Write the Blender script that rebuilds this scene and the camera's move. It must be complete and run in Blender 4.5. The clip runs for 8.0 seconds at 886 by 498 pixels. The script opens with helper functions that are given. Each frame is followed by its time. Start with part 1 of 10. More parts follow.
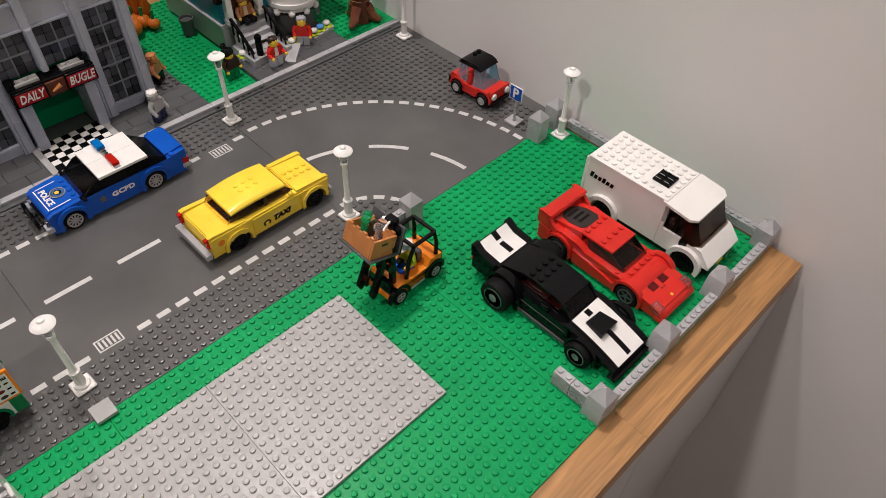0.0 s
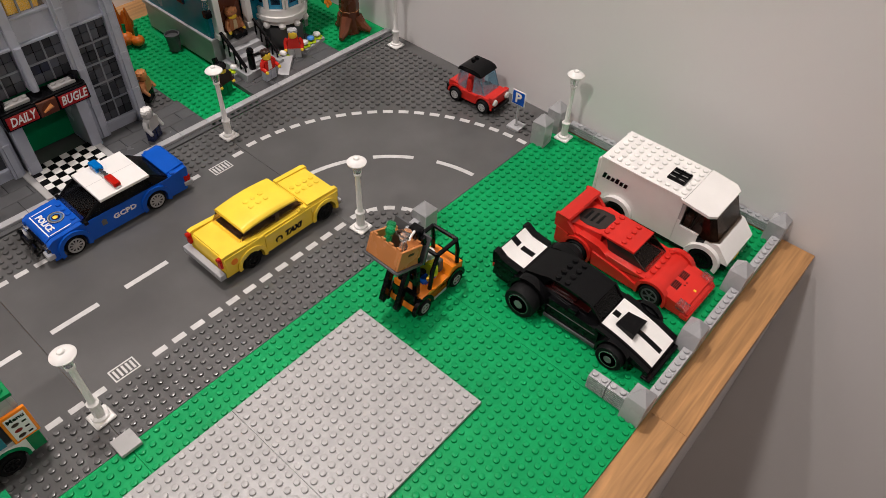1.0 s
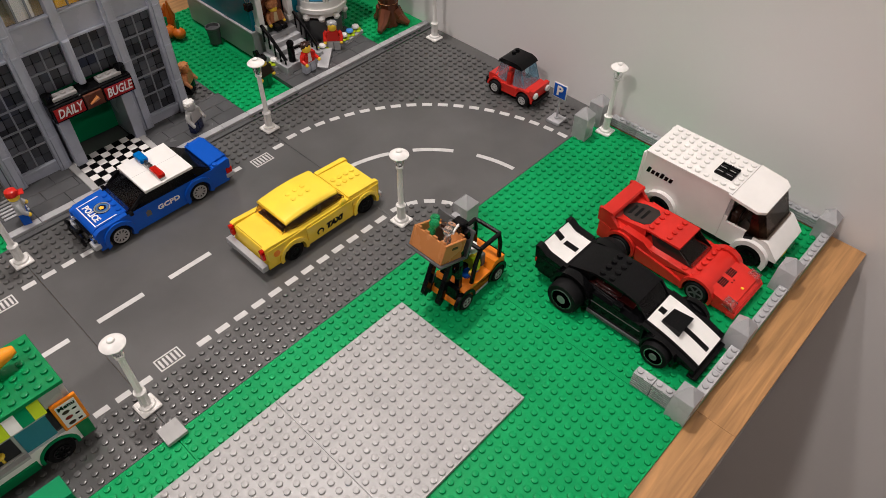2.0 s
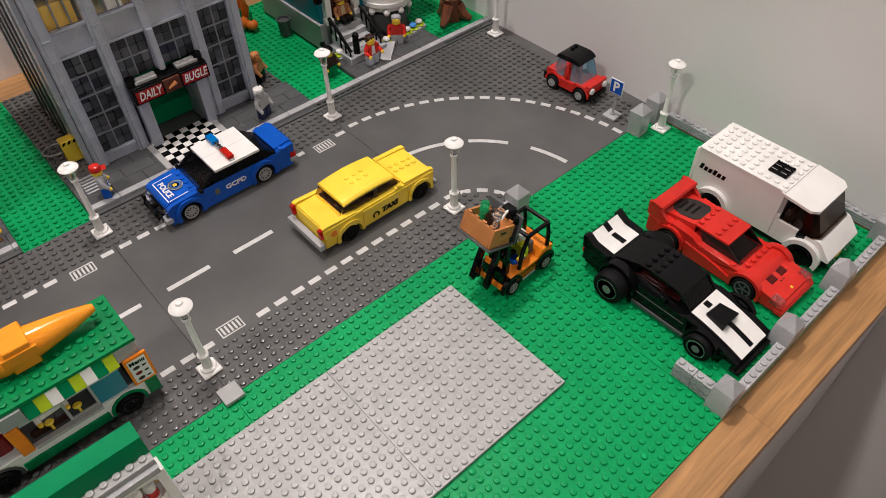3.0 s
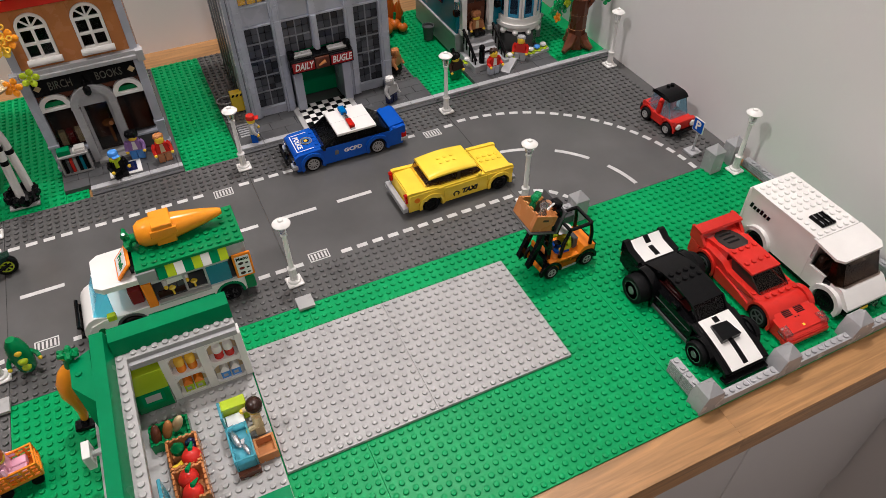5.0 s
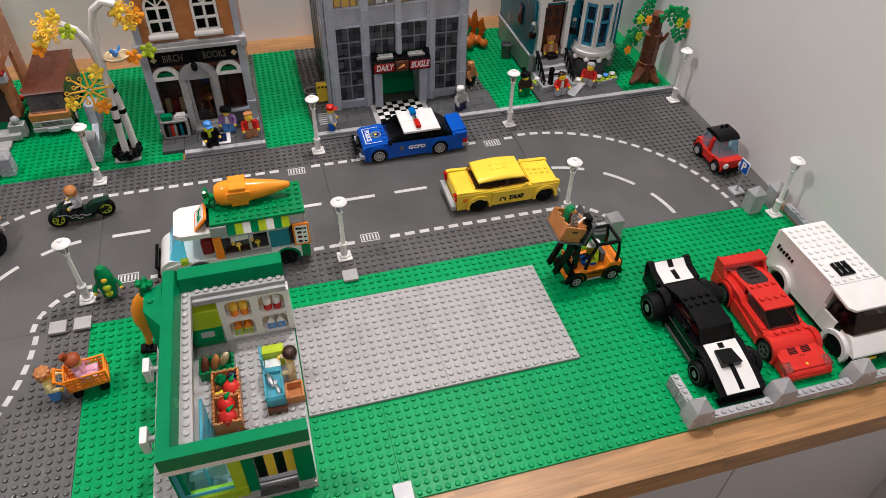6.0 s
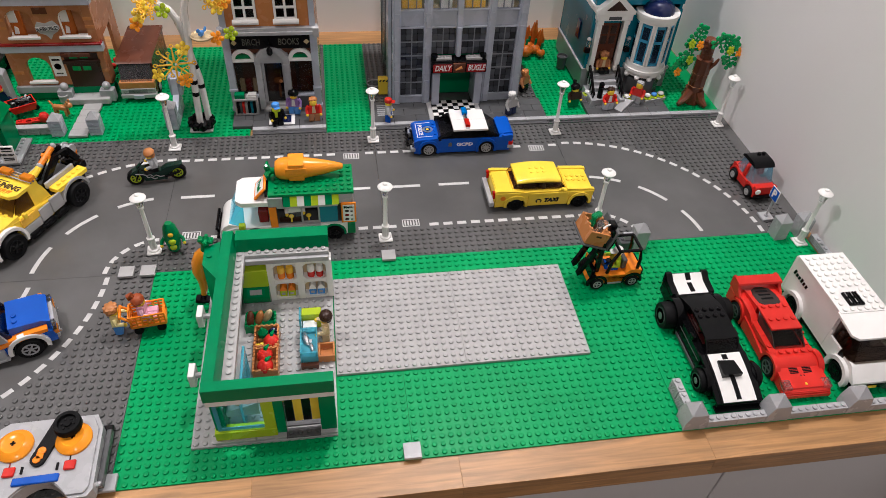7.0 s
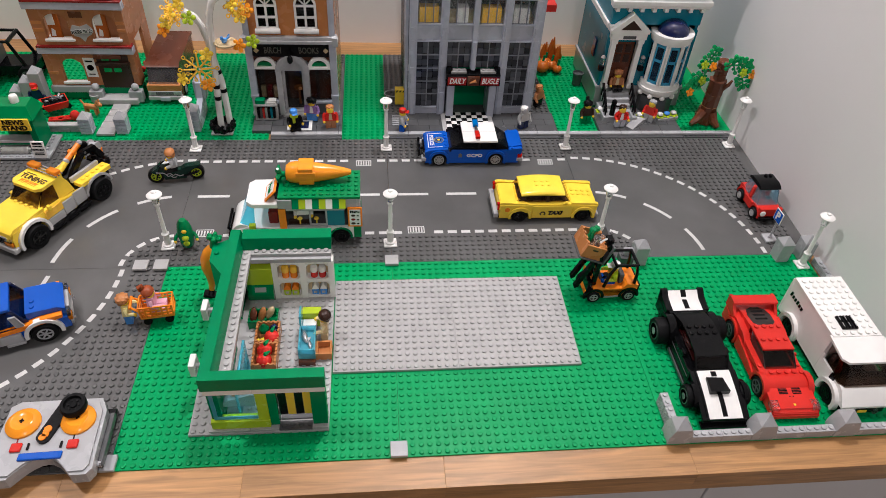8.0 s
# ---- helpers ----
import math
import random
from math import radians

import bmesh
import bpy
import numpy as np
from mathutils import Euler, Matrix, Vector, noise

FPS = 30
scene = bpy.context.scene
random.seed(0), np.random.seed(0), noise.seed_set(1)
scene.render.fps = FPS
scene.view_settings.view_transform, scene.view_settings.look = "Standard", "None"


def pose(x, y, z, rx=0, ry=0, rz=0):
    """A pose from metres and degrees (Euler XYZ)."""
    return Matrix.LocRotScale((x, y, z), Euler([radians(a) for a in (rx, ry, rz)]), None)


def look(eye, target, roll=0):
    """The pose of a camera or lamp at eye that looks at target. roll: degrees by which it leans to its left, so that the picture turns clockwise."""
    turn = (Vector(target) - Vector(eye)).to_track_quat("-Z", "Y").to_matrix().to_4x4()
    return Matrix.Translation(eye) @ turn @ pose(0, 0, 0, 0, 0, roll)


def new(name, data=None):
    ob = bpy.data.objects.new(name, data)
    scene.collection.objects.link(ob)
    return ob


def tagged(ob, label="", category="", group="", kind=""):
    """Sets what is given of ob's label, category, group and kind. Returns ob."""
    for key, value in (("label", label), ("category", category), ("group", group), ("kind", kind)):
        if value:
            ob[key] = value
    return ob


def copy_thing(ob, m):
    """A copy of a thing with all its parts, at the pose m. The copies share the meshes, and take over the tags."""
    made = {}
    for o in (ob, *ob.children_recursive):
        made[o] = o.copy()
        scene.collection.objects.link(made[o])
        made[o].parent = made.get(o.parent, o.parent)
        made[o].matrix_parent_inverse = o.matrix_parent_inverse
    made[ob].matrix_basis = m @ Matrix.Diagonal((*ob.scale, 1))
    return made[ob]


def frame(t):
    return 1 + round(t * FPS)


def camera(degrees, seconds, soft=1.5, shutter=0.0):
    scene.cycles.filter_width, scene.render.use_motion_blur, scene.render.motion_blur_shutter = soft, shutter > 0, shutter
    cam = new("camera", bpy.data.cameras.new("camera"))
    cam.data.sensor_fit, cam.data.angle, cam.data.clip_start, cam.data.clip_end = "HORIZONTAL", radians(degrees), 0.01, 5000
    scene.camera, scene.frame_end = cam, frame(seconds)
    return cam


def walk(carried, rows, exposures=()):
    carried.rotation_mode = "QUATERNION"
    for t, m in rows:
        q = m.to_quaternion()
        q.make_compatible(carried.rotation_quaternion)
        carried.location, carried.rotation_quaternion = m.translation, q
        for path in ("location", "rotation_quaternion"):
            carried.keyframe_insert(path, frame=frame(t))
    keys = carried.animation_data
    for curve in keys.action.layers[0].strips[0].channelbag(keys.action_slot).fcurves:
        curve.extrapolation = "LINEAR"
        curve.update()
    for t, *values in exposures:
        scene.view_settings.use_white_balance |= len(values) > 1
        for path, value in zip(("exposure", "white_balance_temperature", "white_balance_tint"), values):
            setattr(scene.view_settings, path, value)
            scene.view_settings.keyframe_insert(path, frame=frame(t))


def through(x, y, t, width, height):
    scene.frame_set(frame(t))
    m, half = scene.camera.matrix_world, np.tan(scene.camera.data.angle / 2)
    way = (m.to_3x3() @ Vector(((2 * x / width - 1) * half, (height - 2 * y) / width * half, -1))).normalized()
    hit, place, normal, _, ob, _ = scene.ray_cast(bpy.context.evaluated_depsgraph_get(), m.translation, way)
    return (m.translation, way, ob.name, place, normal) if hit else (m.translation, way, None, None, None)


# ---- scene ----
cam = camera(65.1, 8.0, soft=0.5)
PATH = [
    (0, (0.244, -0.087, 0.461), (1.223, 0.842, -1.014), 2.6),
    (0.5, (0.227, -0.071, 0.457), (1.251, 0.826, -1.008), 2.6),
    (1, (0.215, -0.049, 0.45), (1.284, 0.821, -0.999), 3.1),
    (1.5, (0.21, -0.034, 0.446), (1.264, 0.846, -1.009), 2.8),
    (3, (0.196, -0.058, 0.452), (1.09, 0.974, -1.009), -1.2),
    (3.5, (0.187, -0.075, 0.462), (1.033, 1.008, -0.991), -0.5),
    (4, (0.19, -0.114, 0.474), (0.988, 1.04, -0.951), 0.3),
    (4.5, (0.191, -0.152, 0.484), (0.887, 1.074, -0.935), -0.9),
    (6, (0.204, -0.258, 0.528), (0.617, 1.131, -0.85), 1.6),
    (6.5, (0.208, -0.287, 0.545), (0.53, 1.126, -0.833), 2.3),
    (7, (0.208, -0.312, 0.559), (0.485, 1.109, -0.82), 4.0),
    (7.5, (0.218, -0.325, 0.561), (0.456, 1.116, -0.805), 4.7),
    (8, (0.237, -0.334, 0.572), (0.431, 1.119, -0.788), 4.1),
]
walk(cam, [(t, look(eye, target, roll)) for t, eye, target, roll in PATH], [(0, -0.38, 6650, 12.5), (1.5, -0.38, 6650, 12), (4.5, -0.31, 6500, 11.5), (8, -0.17, 6250, 11.7)])

# ---- light: a closed room with one main ceiling lamp and two added fills ----
world = bpy.data.worlds.new("room_air")
scene.world = world
world.use_nodes = True
world.node_tree.nodes["Background"].inputs[0].default_value = (0.55, 0.6, 0.7, 1)
world.node_tree.nodes["Background"].inputs[1].default_value = 0.05


def overhead_light(x, y, watts, size, colour):
    data = bpy.data.lights.new("overhead_area_light", "AREA")
    data.shape, data.size, data.energy, data.color = "DISK", size, watts, colour
    ob = new("overhead_area_light", data)
    ob.location = (x, y, 1.655)
    return ob


WARM = (1.0, 0.945, 0.92)
overhead_light(0.50, 0.645, 19.0, 0.09, WARM)
# two invented fill lights that lift the east wall and the facades
overhead_light(-0.60, 0.32, 15.5, 0.12, WARM)
overhead_light(0.30, -1.30, 11.5, 0.14, WARM)

# ---- building kit: one unit is the 8 mm stud pitch ----
U = 0.008
PLATE, BRICK = 0.4, 1.2


class Shape:
    """Collects faces in stud units; obj() turns them into one mesh object."""

    def __init__(self):
        self.v, self.f, self.m = [], [], []
        self.slot = 0

    def add(self, verts, faces):
        n = len(self.v)
        self.v.extend(verts)
        self.f.extend(tuple(n + i for i in f) for f in faces)
        self.m.extend([self.slot] * len(faces))
        return self

    def moved(self, other, m):
        """Adds another shape under a 4x4 matrix."""
        n = len(self.v)
        self.v.extend(tuple(m @ Vector(p)) for p in other.v)
        flip = m.determinant() < 0
        self.f.extend(tuple(n + i for i in (reversed(f) if flip else f)) for f in other.f)
        self.m.extend(s + self.slot for s in other.m)
        return self

    def box(self, x0, y0, z0, x1, y1, z1, c=0.03):
        c = min(c, 0.45 * min(x1 - x0, y1 - y0, z1 - z0))
        xs, ys, zs = (x0, x1), (y0, y1), (z0, z1)
        verts, idx = [], {}
        for i in (0, 1):
            for j in (0, 1):
                for k in (0, 1):
                    p = (xs[i], ys[j], zs[k])
                    s = (1 - 2 * i, 1 - 2 * j, 1 - 2 * k)
                    for a in range(3):
                        q = [p[b] + (0 if b == a else c * s[b]) for b in range(3)]
                        idx[i, j, k, a] = len(verts)
                        verts.append(tuple(q))
        faces = []

        def quad(a, side):
            b, d = (a + 1) % 3, (a + 2) % 3
            out = []
            for bb, dd in ((0, 0), (1, 0), (1, 1), (0, 1)):
                key = [0, 0, 0]
                key[a], key[b], key[d] = side, bb, dd
                out.append(idx[(*key, a)])
            return tuple(out if side else reversed(out))

        for a in range(3):
            faces += [quad(a, 0), quad(a, 1)]
            b, d = (a + 1) % 3, (a + 2) % 3
            for sb in (0, 1):
                for sd in (0, 1):
                    k0, k1 = [0, 0, 0], [0, 0, 0]
                    k0[b] = k1[b] = sb
                    k0[d] = k1[d] = sd
                    k0[a], k1[a] = 0, 1
                    f = (idx[(*k0, b)], idx[(*k1, b)], idx[(*k1, d)], idx[(*k0, d)])
                    faces.append(f if (sb + sd) % 2 else tuple(reversed(f)))
        for i in (0, 1):
            for j in (0, 1):
                for k in (0, 1):
                    f = tuple(idx[i, j, k, a] for a in range(3))
                    faces.append(f if (i + j + k) % 2 else tuple(reversed(f)))
        return self.add(verts, faces)

    def cyl(self, x, y, z, r, h, n=14, r2=None, axis="z", c=0.0):
        """A cylinder or cone from (x, y, z) along the axis; c: chamfer of its far end."""
        r2 = r if r2 is None else r2
        prof = [(r, 0.0), (r2, h)] if not c else [(r, 0.0), (r2, h - c), (r2 - c, h)]
        return self.lathe(x, y, z, prof, n, axis)

    def lathe(self, x, y, z, prof, n=14, axis="z"):
        verts, faces = [], []
        for r, h in prof:
            for i in range(n):
                a = 2 * math.pi * i / n
                p, q = r * math.cos(a), r * math.sin(a)
                verts.append({"z": (x + p, y + q, z + h), "x": (x + h, y + p, z + q), "y": (x + q, y + h, z + p)}[axis])
        for k in range(len(prof) - 1):
            for i in range(n):
                j = (i + 1) % n
                faces.append((k * n + i, k * n + j, (k + 1) * n + j, (k + 1) * n + i))
        faces.append(tuple(reversed(range(n))))
        faces.append(tuple((len(prof) - 1) * n + i for i in range(n)))
        return self.add(verts, faces)

    def prism(self, pts, a, b, axis="y"):
        """A polygon pushed from a to b along an axis. axis y: pts are (x, z); x: (y, z); z: (x, y)."""
        put = {"y": lambda p, t: (p[0], t, p[1]), "x": lambda p, t: (t, p[0], p[1]), "z": lambda p, t: (p[0], p[1], t)}[axis]
        area = sum(p[0] * q[1] - q[0] * p[1] for p, q in zip(pts, pts[1:] + pts[:1]))
        if (area < 0) != (axis == "y"):
            pts = pts[::-1]
        n = len(pts)
        verts = [put(p, a) for p in pts] + [put(p, b) for p in pts]
        faces = [tuple(reversed(range(n))), tuple(range(n, 2 * n))]
        faces += [(i, (i + 1) % n, n + (i + 1) % n, n + i) for i in range(n)]
        return self.add(verts, faces)

    def stud(self, x, y, z, n=10):
        return self.lathe(x, y, z, [(0.3, 0.0), (0.3, 0.16), (0.285, 0.19), (0.255, 0.2)], n)

    def studs(self, x0, y0, nx, ny, z, skip=None, n=10):
        """nx by ny studs whose corner cell begins at (x0, y0)."""
        for i in range(nx):
            for j in range(ny):
                px, py = x0 + i + 0.5, y0 + j + 0.5
                if not (skip and skip(px, py)):
                    self.stud(px, py, z, n)
        return self

    def tube(self, pts, r, n=8, radii=None):
        """A round bar along points."""
        pts = [Vector(p) for p in pts]
        verts, faces = [], []
        side = None
        for i, p in enumerate(pts):
            d = (pts[min(i + 1, len(pts) - 1)] - pts[max(i - 1, 0)]).normalized()
            if side is None:
                side = d.orthogonal().normalized()
            side = (side - d * side.dot(d)).normalized()
            up = d.cross(side)
            rr = radii[i] if radii else r
            verts += [tuple(p + rr * (math.cos(2 * math.pi * k / n) * side + math.sin(2 * math.pi * k / n) * up)) for k in range(n)]
        for i in range(len(pts) - 1):
            for k in range(n):
                j = (k + 1) % n
                faces.append((i * n + k, i * n + j, (i + 1) * n + j, (i + 1) * n + k))
        faces.append(tuple(reversed(range(n))))
        faces.append(tuple((len(pts) - 1) * n + k for k in range(n)))
        return self.add(verts, faces)

    def ball(self, x, y, z, r, n=14, sx=1.0, sy=1.0, sz=1.0):
        verts, faces = [(x, y, z - r * sz)], []
        rings = n // 2
        for k in range(1, rings):
            a = math.pi * k / rings
            for i in range(n):
                b = 2 * math.pi * i / n
                verts.append((x + sx * r * math.sin(a) * math.cos(b), y + sy * r * math.sin(a) * math.sin(b), z - sz * r * math.cos(a)))
        verts.append((x, y, z + r * sz))
        for i in range(n):
            j = (i + 1) % n
            faces.append((0, 1 + j, 1 + i))
            for k in range(rings - 2):
                o = 1 + k * n
                faces.append((o + i, o + j, o + n + j, o + n + i))
            o = 1 + (rings - 2) * n
            faces.append((o + i, o + j, len(verts) - 1))
        return self.add(verts, faces)

    def frustum(self, x0, y0, x1, y1, z0, z1, inset):
        """A box whose top is drawn in by the inset (one number, or four: x0, y0, x1, y1)."""
        a, b, c, d = inset if isinstance(inset, tuple) else (inset,) * 4
        v = [(x0, y0, z0), (x1, y0, z0), (x1, y1, z0), (x0, y1, z0),
             (x0 + a, y0 + b, z1), (x1 - c, y0 + b, z1), (x1 - c, y1 - d, z1), (x0 + a, y1 - d, z1)]
        return self.add(v, [(3, 2, 1, 0), (4, 5, 6, 7), (0, 1, 5, 4), (1, 2, 6, 5), (2, 3, 7, 6), (3, 0, 4, 7)])

    def mesh(self, name, materials):
        me = bpy.data.meshes.new(name)
        me.from_pydata([(x * U, y * U, z * U) for x, y, z in self.v], [], self.f)
        for mt in materials:
            me.materials.append(mt)
        if len(materials) > 1:
            me.polygons.foreach_set("material_index", [min(s, len(materials) - 1) for s in self.m])
        me.polygons.foreach_set("use_smooth", [True] * len(me.polygons))
        me.set_sharp_from_angle(angle=0.62)
        me.update()
        return me

    def obj(self, name, materials, parent=None, label="", m=None):
        if not isinstance(materials, (list, tuple)):
            materials = [materials]
        ob = new(name, self.mesh(name, materials))
        if parent is not None:
            ob.parent = parent
        if m is not None:
            ob.matrix_basis = m
        if label:
            ob["label"] = label
        if name in PANES and "clear" in materials[0].name:
            ob.visible_shadow = False
        return ob


# panes that let light through
PANES = ("windscreen", "rear_window", "side_window", "quarter_window", "front_window", "corner_window", "shop_window", "window", "door", "bay_window", "bottle", "lantern")


def at(x, y, z=0.0, rz=0.0, rx=0.0, ry=0.0):
    """A pose in stud units and degrees."""
    return pose(x * U, y * U, z * U, rx, ry, rz)


def thing(name, m, label, category, group="", kind=""):
    """An empty at the base of a thing, which carries its parts."""
    ob = new(name)
    ob.empty_display_size = 0.01
    ob.matrix_basis = m
    return tagged(ob, label, category, group, kind)


def lettering(name, body, size, m, material, parent, label="", bold=0.0, align="CENTER", stretch=1.0, slant=0.0):
    """Raised letters in the built-in font, in stud units; m is local to the parent."""
    cu = bpy.data.curves.new(name, "FONT")
    cu.body, cu.size, cu.align_x, cu.align_y = body, size * U, align, "CENTER"
    cu.extrude, cu.offset, cu.resolution_u, cu.shear = 0.02 * U, bold * U, 2, slant
    tmp = bpy.data.objects.new(name, cu)
    scene.collection.objects.link(tmp)
    dg = bpy.context.evaluated_depsgraph_get()
    me = bpy.data.meshes.new_from_object(tmp.evaluated_get(dg))
    me.transform(Matrix.Diagonal((stretch, 1, 1, 1)))
    bpy.data.objects.remove(tmp)
    me.name = name
    me.materials.clear()
    me.materials.append(material)
    ob = new(name, me)
    ob.parent, ob.matrix_basis = parent, m
    if label:
        ob["label"] = label
    return ob


# ---- materials ----
def surface(name, colour, rough=0.3, grain=900.0, relief=0.05, blotch=45.0, vary=0.07, coat=0.0, metal=0.0, spread=0.05, depth=0.0002, gleam=0.35):
    """A solid surface with variation at two scales, in its colour, gloss and relief."""
    mt = bpy.data.materials.new(name)
    mt.use_nodes = True
    nt = mt.node_tree
    nodes, link = nt.nodes, nt.links.new
    b = nodes["Principled BSDF"]
    b.inputs["Metallic"].default_value = metal
    b.inputs["Coat Weight"].default_value = coat
    b.inputs["Specular IOR Level"].default_value = gleam
    co = nodes.new("ShaderNodeTexCoord")
    big = nodes.new("ShaderNodeTexNoise")
    big.inputs["Scale"].default_value, big.inputs["Detail"].default_value = blotch, 5.0
    fine = nodes.new("ShaderNodeTexNoise")
    fine.inputs["Scale"].default_value, fine.inputs["Detail"].default_value = grain, 3.0
    link(co.outputs["Object"], big.inputs["Vector"])
    link(co.outputs["Object"], fine.inputs["Vector"])
    info = nodes.new("ShaderNodeObjectInfo")
    value = nodes.new("ShaderNodeMapRange")
    value.inputs["From Min"].default_value, value.inputs["From Max"].default_value = 0.3, 0.7
    value.inputs["To Min"].default_value, value.inputs["To Max"].default_value = 1.0 - vary, 1.0 + vary
    link(big.outputs["Fac"], value.inputs["Value"])
    each = nodes.new("ShaderNodeMapRange")
    each.inputs["To Min"].default_value, each.inputs["To Max"].default_value = 1.0 - spread, 1.0 + spread
    link(info.outputs["Random"], each.inputs["Value"])
    both = nodes.new("ShaderNodeMath")
    both.operation = "MULTIPLY"
    link(value.outputs[0], both.inputs[0])
    link(each.outputs[0], both.inputs[1])
    tint = nodes.new("ShaderNodeVectorMath")
    tint.operation = "SCALE"
    tint.inputs[0].default_value = colour
    link(both.outputs[0], tint.inputs["Scale"])
    link(tint.outputs["Vector"], b.inputs["Base Color"])
    gloss = nodes.new("ShaderNodeMapRange")
    gloss.inputs["To Min"].default_value, gloss.inputs["To Max"].default_value = max(0.03, rough - 0.13), rough + 0.06
    link(big.outputs["Fac"], gloss.inputs["Value"])
    link(gloss.outputs[0], b.inputs["Roughness"])
    bump = nodes.new("ShaderNodeBump")
    bump.inputs["Strength"].default_value, bump.inputs["Distance"].default_value = relief, depth
    link(fine.outputs["Fac"], bump.inputs["Height"])
    link(bump.outputs["Normal"], b.inputs["Normal"])
    return mt


def clear(name, colour, rough=0.06, ior=1.3, through=0.85, spread=0.05):
    """See-through tinted plastic."""
    mt = surface(name, colour, rough, vary=0.03, spread=spread)
    b = mt.node_tree.nodes["Principled BSDF"]
    b.inputs["Transmission Weight"].default_value = through
    b.inputs["IOR"].default_value = ior
    return mt


def oak(name, single=False):
    """Oak staves: long grain, joints between blocks, pores."""
    mt = bpy.data.materials.new(name)
    mt.use_nodes = True
    nt = mt.node_tree
    nodes, link = nt.nodes, nt.links.new
    b = nodes["Principled BSDF"]
    co = nodes.new("ShaderNodeTexCoord")
    stave = nodes.new("ShaderNodeTexBrick")
    stave.inputs["Scale"].default_value = 1.0
    stave.inputs["Brick Width"].default_value, stave.inputs["Row Height"].default_value = 0.31, 0.042
    stave.inputs["Mortar Size"].default_value = 0.0003
    stave.inputs["Color1"].default_value = (0.45, 0.232, 0.088, 1)
    stave.inputs["Color2"].default_value = (0.385, 0.195, 0.072, 1)
    stave.inputs["Mortar"].default_value = (0.24, 0.13, 0.06, 1)
    if single:
        stave.inputs["Mortar Size"].default_value = 0.0
        stave.inputs["Row Height"].default_value = stave.inputs["Brick Width"].default_value = 50.0
    link(co.outputs["Object"], stave.inputs["Vector"])
    stretch = nodes.new("ShaderNodeMapping")
    stretch.inputs["Scale"].default_value = (9.0, 130.0, 130.0)
    link(co.outputs["Object"], stretch.inputs["Vector"])
    grain = nodes.new("ShaderNodeTexNoise")
    grain.inputs["Scale"].default_value, grain.inputs["Detail"].default_value = 1.6, 7.0
    grain.inputs["Distortion"].default_value = 0.7
    link(stretch.outputs[0], grain.inputs["Vector"])
    ramp = nodes.new("ShaderNodeMapRange")
    ramp.inputs["From Min"].default_value, ramp.inputs["From Max"].default_value = 0.3, 0.72
    ramp.inputs["To Min"].default_value, ramp.inputs["To Max"].default_value = 0.66, 1.26
    link(grain.outputs["Fac"], ramp.inputs["Value"])
    info = nodes.new("ShaderNodeObjectInfo")
    each = nodes.new("ShaderNodeMapRange")
    each.inputs["To Min"].default_value, each.inputs["To Max"].default_value = 0.9, 1.1
    link(info.outputs["Random"], each.inputs["Value"])
    shade = nodes.new("ShaderNodeMath")
    shade.operation = "MULTIPLY"
    link(ramp.outputs[0], shade.inputs[0])
    link(each.outputs[0], shade.inputs[1])
    shift = nodes.new("ShaderNodeVectorMath")
    shift.operation = "SCALE"
    shift.inputs[0].default_value = (7.0, 3.0, 5.0)
    link(info.outputs["Random"], shift.inputs["Scale"])
    link(shift.outputs["Vector"], stretch.inputs["Location"])
    mul = nodes.new("ShaderNodeVectorMath")
    mul.operation = "SCALE"
    link(stave.outputs["Color"], mul.inputs[0])
    link(shade.outputs[0], mul.inputs["Scale"])
    link(mul.outputs["Vector"], b.inputs["Base Color"])
    b.inputs["Roughness"].default_value = 0.42
    bump = nodes.new("ShaderNodeBump")
    bump.inputs["Strength"].default_value, bump.inputs["Distance"].default_value = 0.25, 0.0006
    link(grain.outputs["Fac"], bump.inputs["Height"])
    link(bump.outputs["Normal"], b.inputs["Normal"])
    return mt


GREEN = surface("bright_green_plastic", (0.0, 0.36, 0.10), 0.3)
LAWN = surface("lawn_green_plastic", (0.0, 0.305, 0.093), 0.38, vary=0.1, blotch=14.0, gleam=0.11)
DKGREEN = surface("dark_green_plastic", (0.0, 0.205, 0.075), 0.28, gleam=0.1)
MIDGREEN = surface("green_plastic", (0.0, 0.2, 0.06), 0.25, gleam=0.25)
ROAD = surface("road_grey_plastic", (0.098, 0.0965, 0.095), 0.25, vary=0.12, blotch=16.0, gleam=0.6)
DKGREY = surface("dark_grey_plastic", (0.088, 0.089, 0.092), 0.27, gleam=0.33)
GREY = surface("light_grey_plastic", (0.40, 0.40, 0.41), 0.3)
PALE = surface("pale_grey_plastic", (0.40, 0.393, 0.387), 0.33, vary=0.05, gleam=0.28)
SANDBLUE = surface("sand_blue_grey_plastic", (0.43, 0.452, 0.52), 0.3)
STONE = surface("stone_grey_plastic", (0.36, 0.365, 0.375), 0.35)
WHITE = surface("white_plastic", (0.82, 0.80, 0.77), 0.22, vary=0.03, spread=0.02)
PAINT = surface("white_road_paint", (0.58, 0.575, 0.56), 0.45, vary=0.1, blotch=120.0)
BLACK = surface("black_plastic", (0.0042, 0.0042, 0.0048), 0.16, gleam=0.17)
RUBBER = surface("black_rubber", (0.007, 0.007, 0.0075), 0.6, gleam=0.1)
YELLOW = surface("yellow_plastic", (0.92, 0.635, 0.055), 0.19)
SKIN = surface("yellow_head_plastic", (0.88, 0.58, 0.05), 0.28)
RED = surface("red_plastic", (0.62, 0.026, 0.018), 0.19)
DKRED = surface("dark_red_plastic", (0.22, 0.012, 0.012), 0.28)
BLUE = surface("blue_plastic", (0.004, 0.085, 0.47), 0.22)
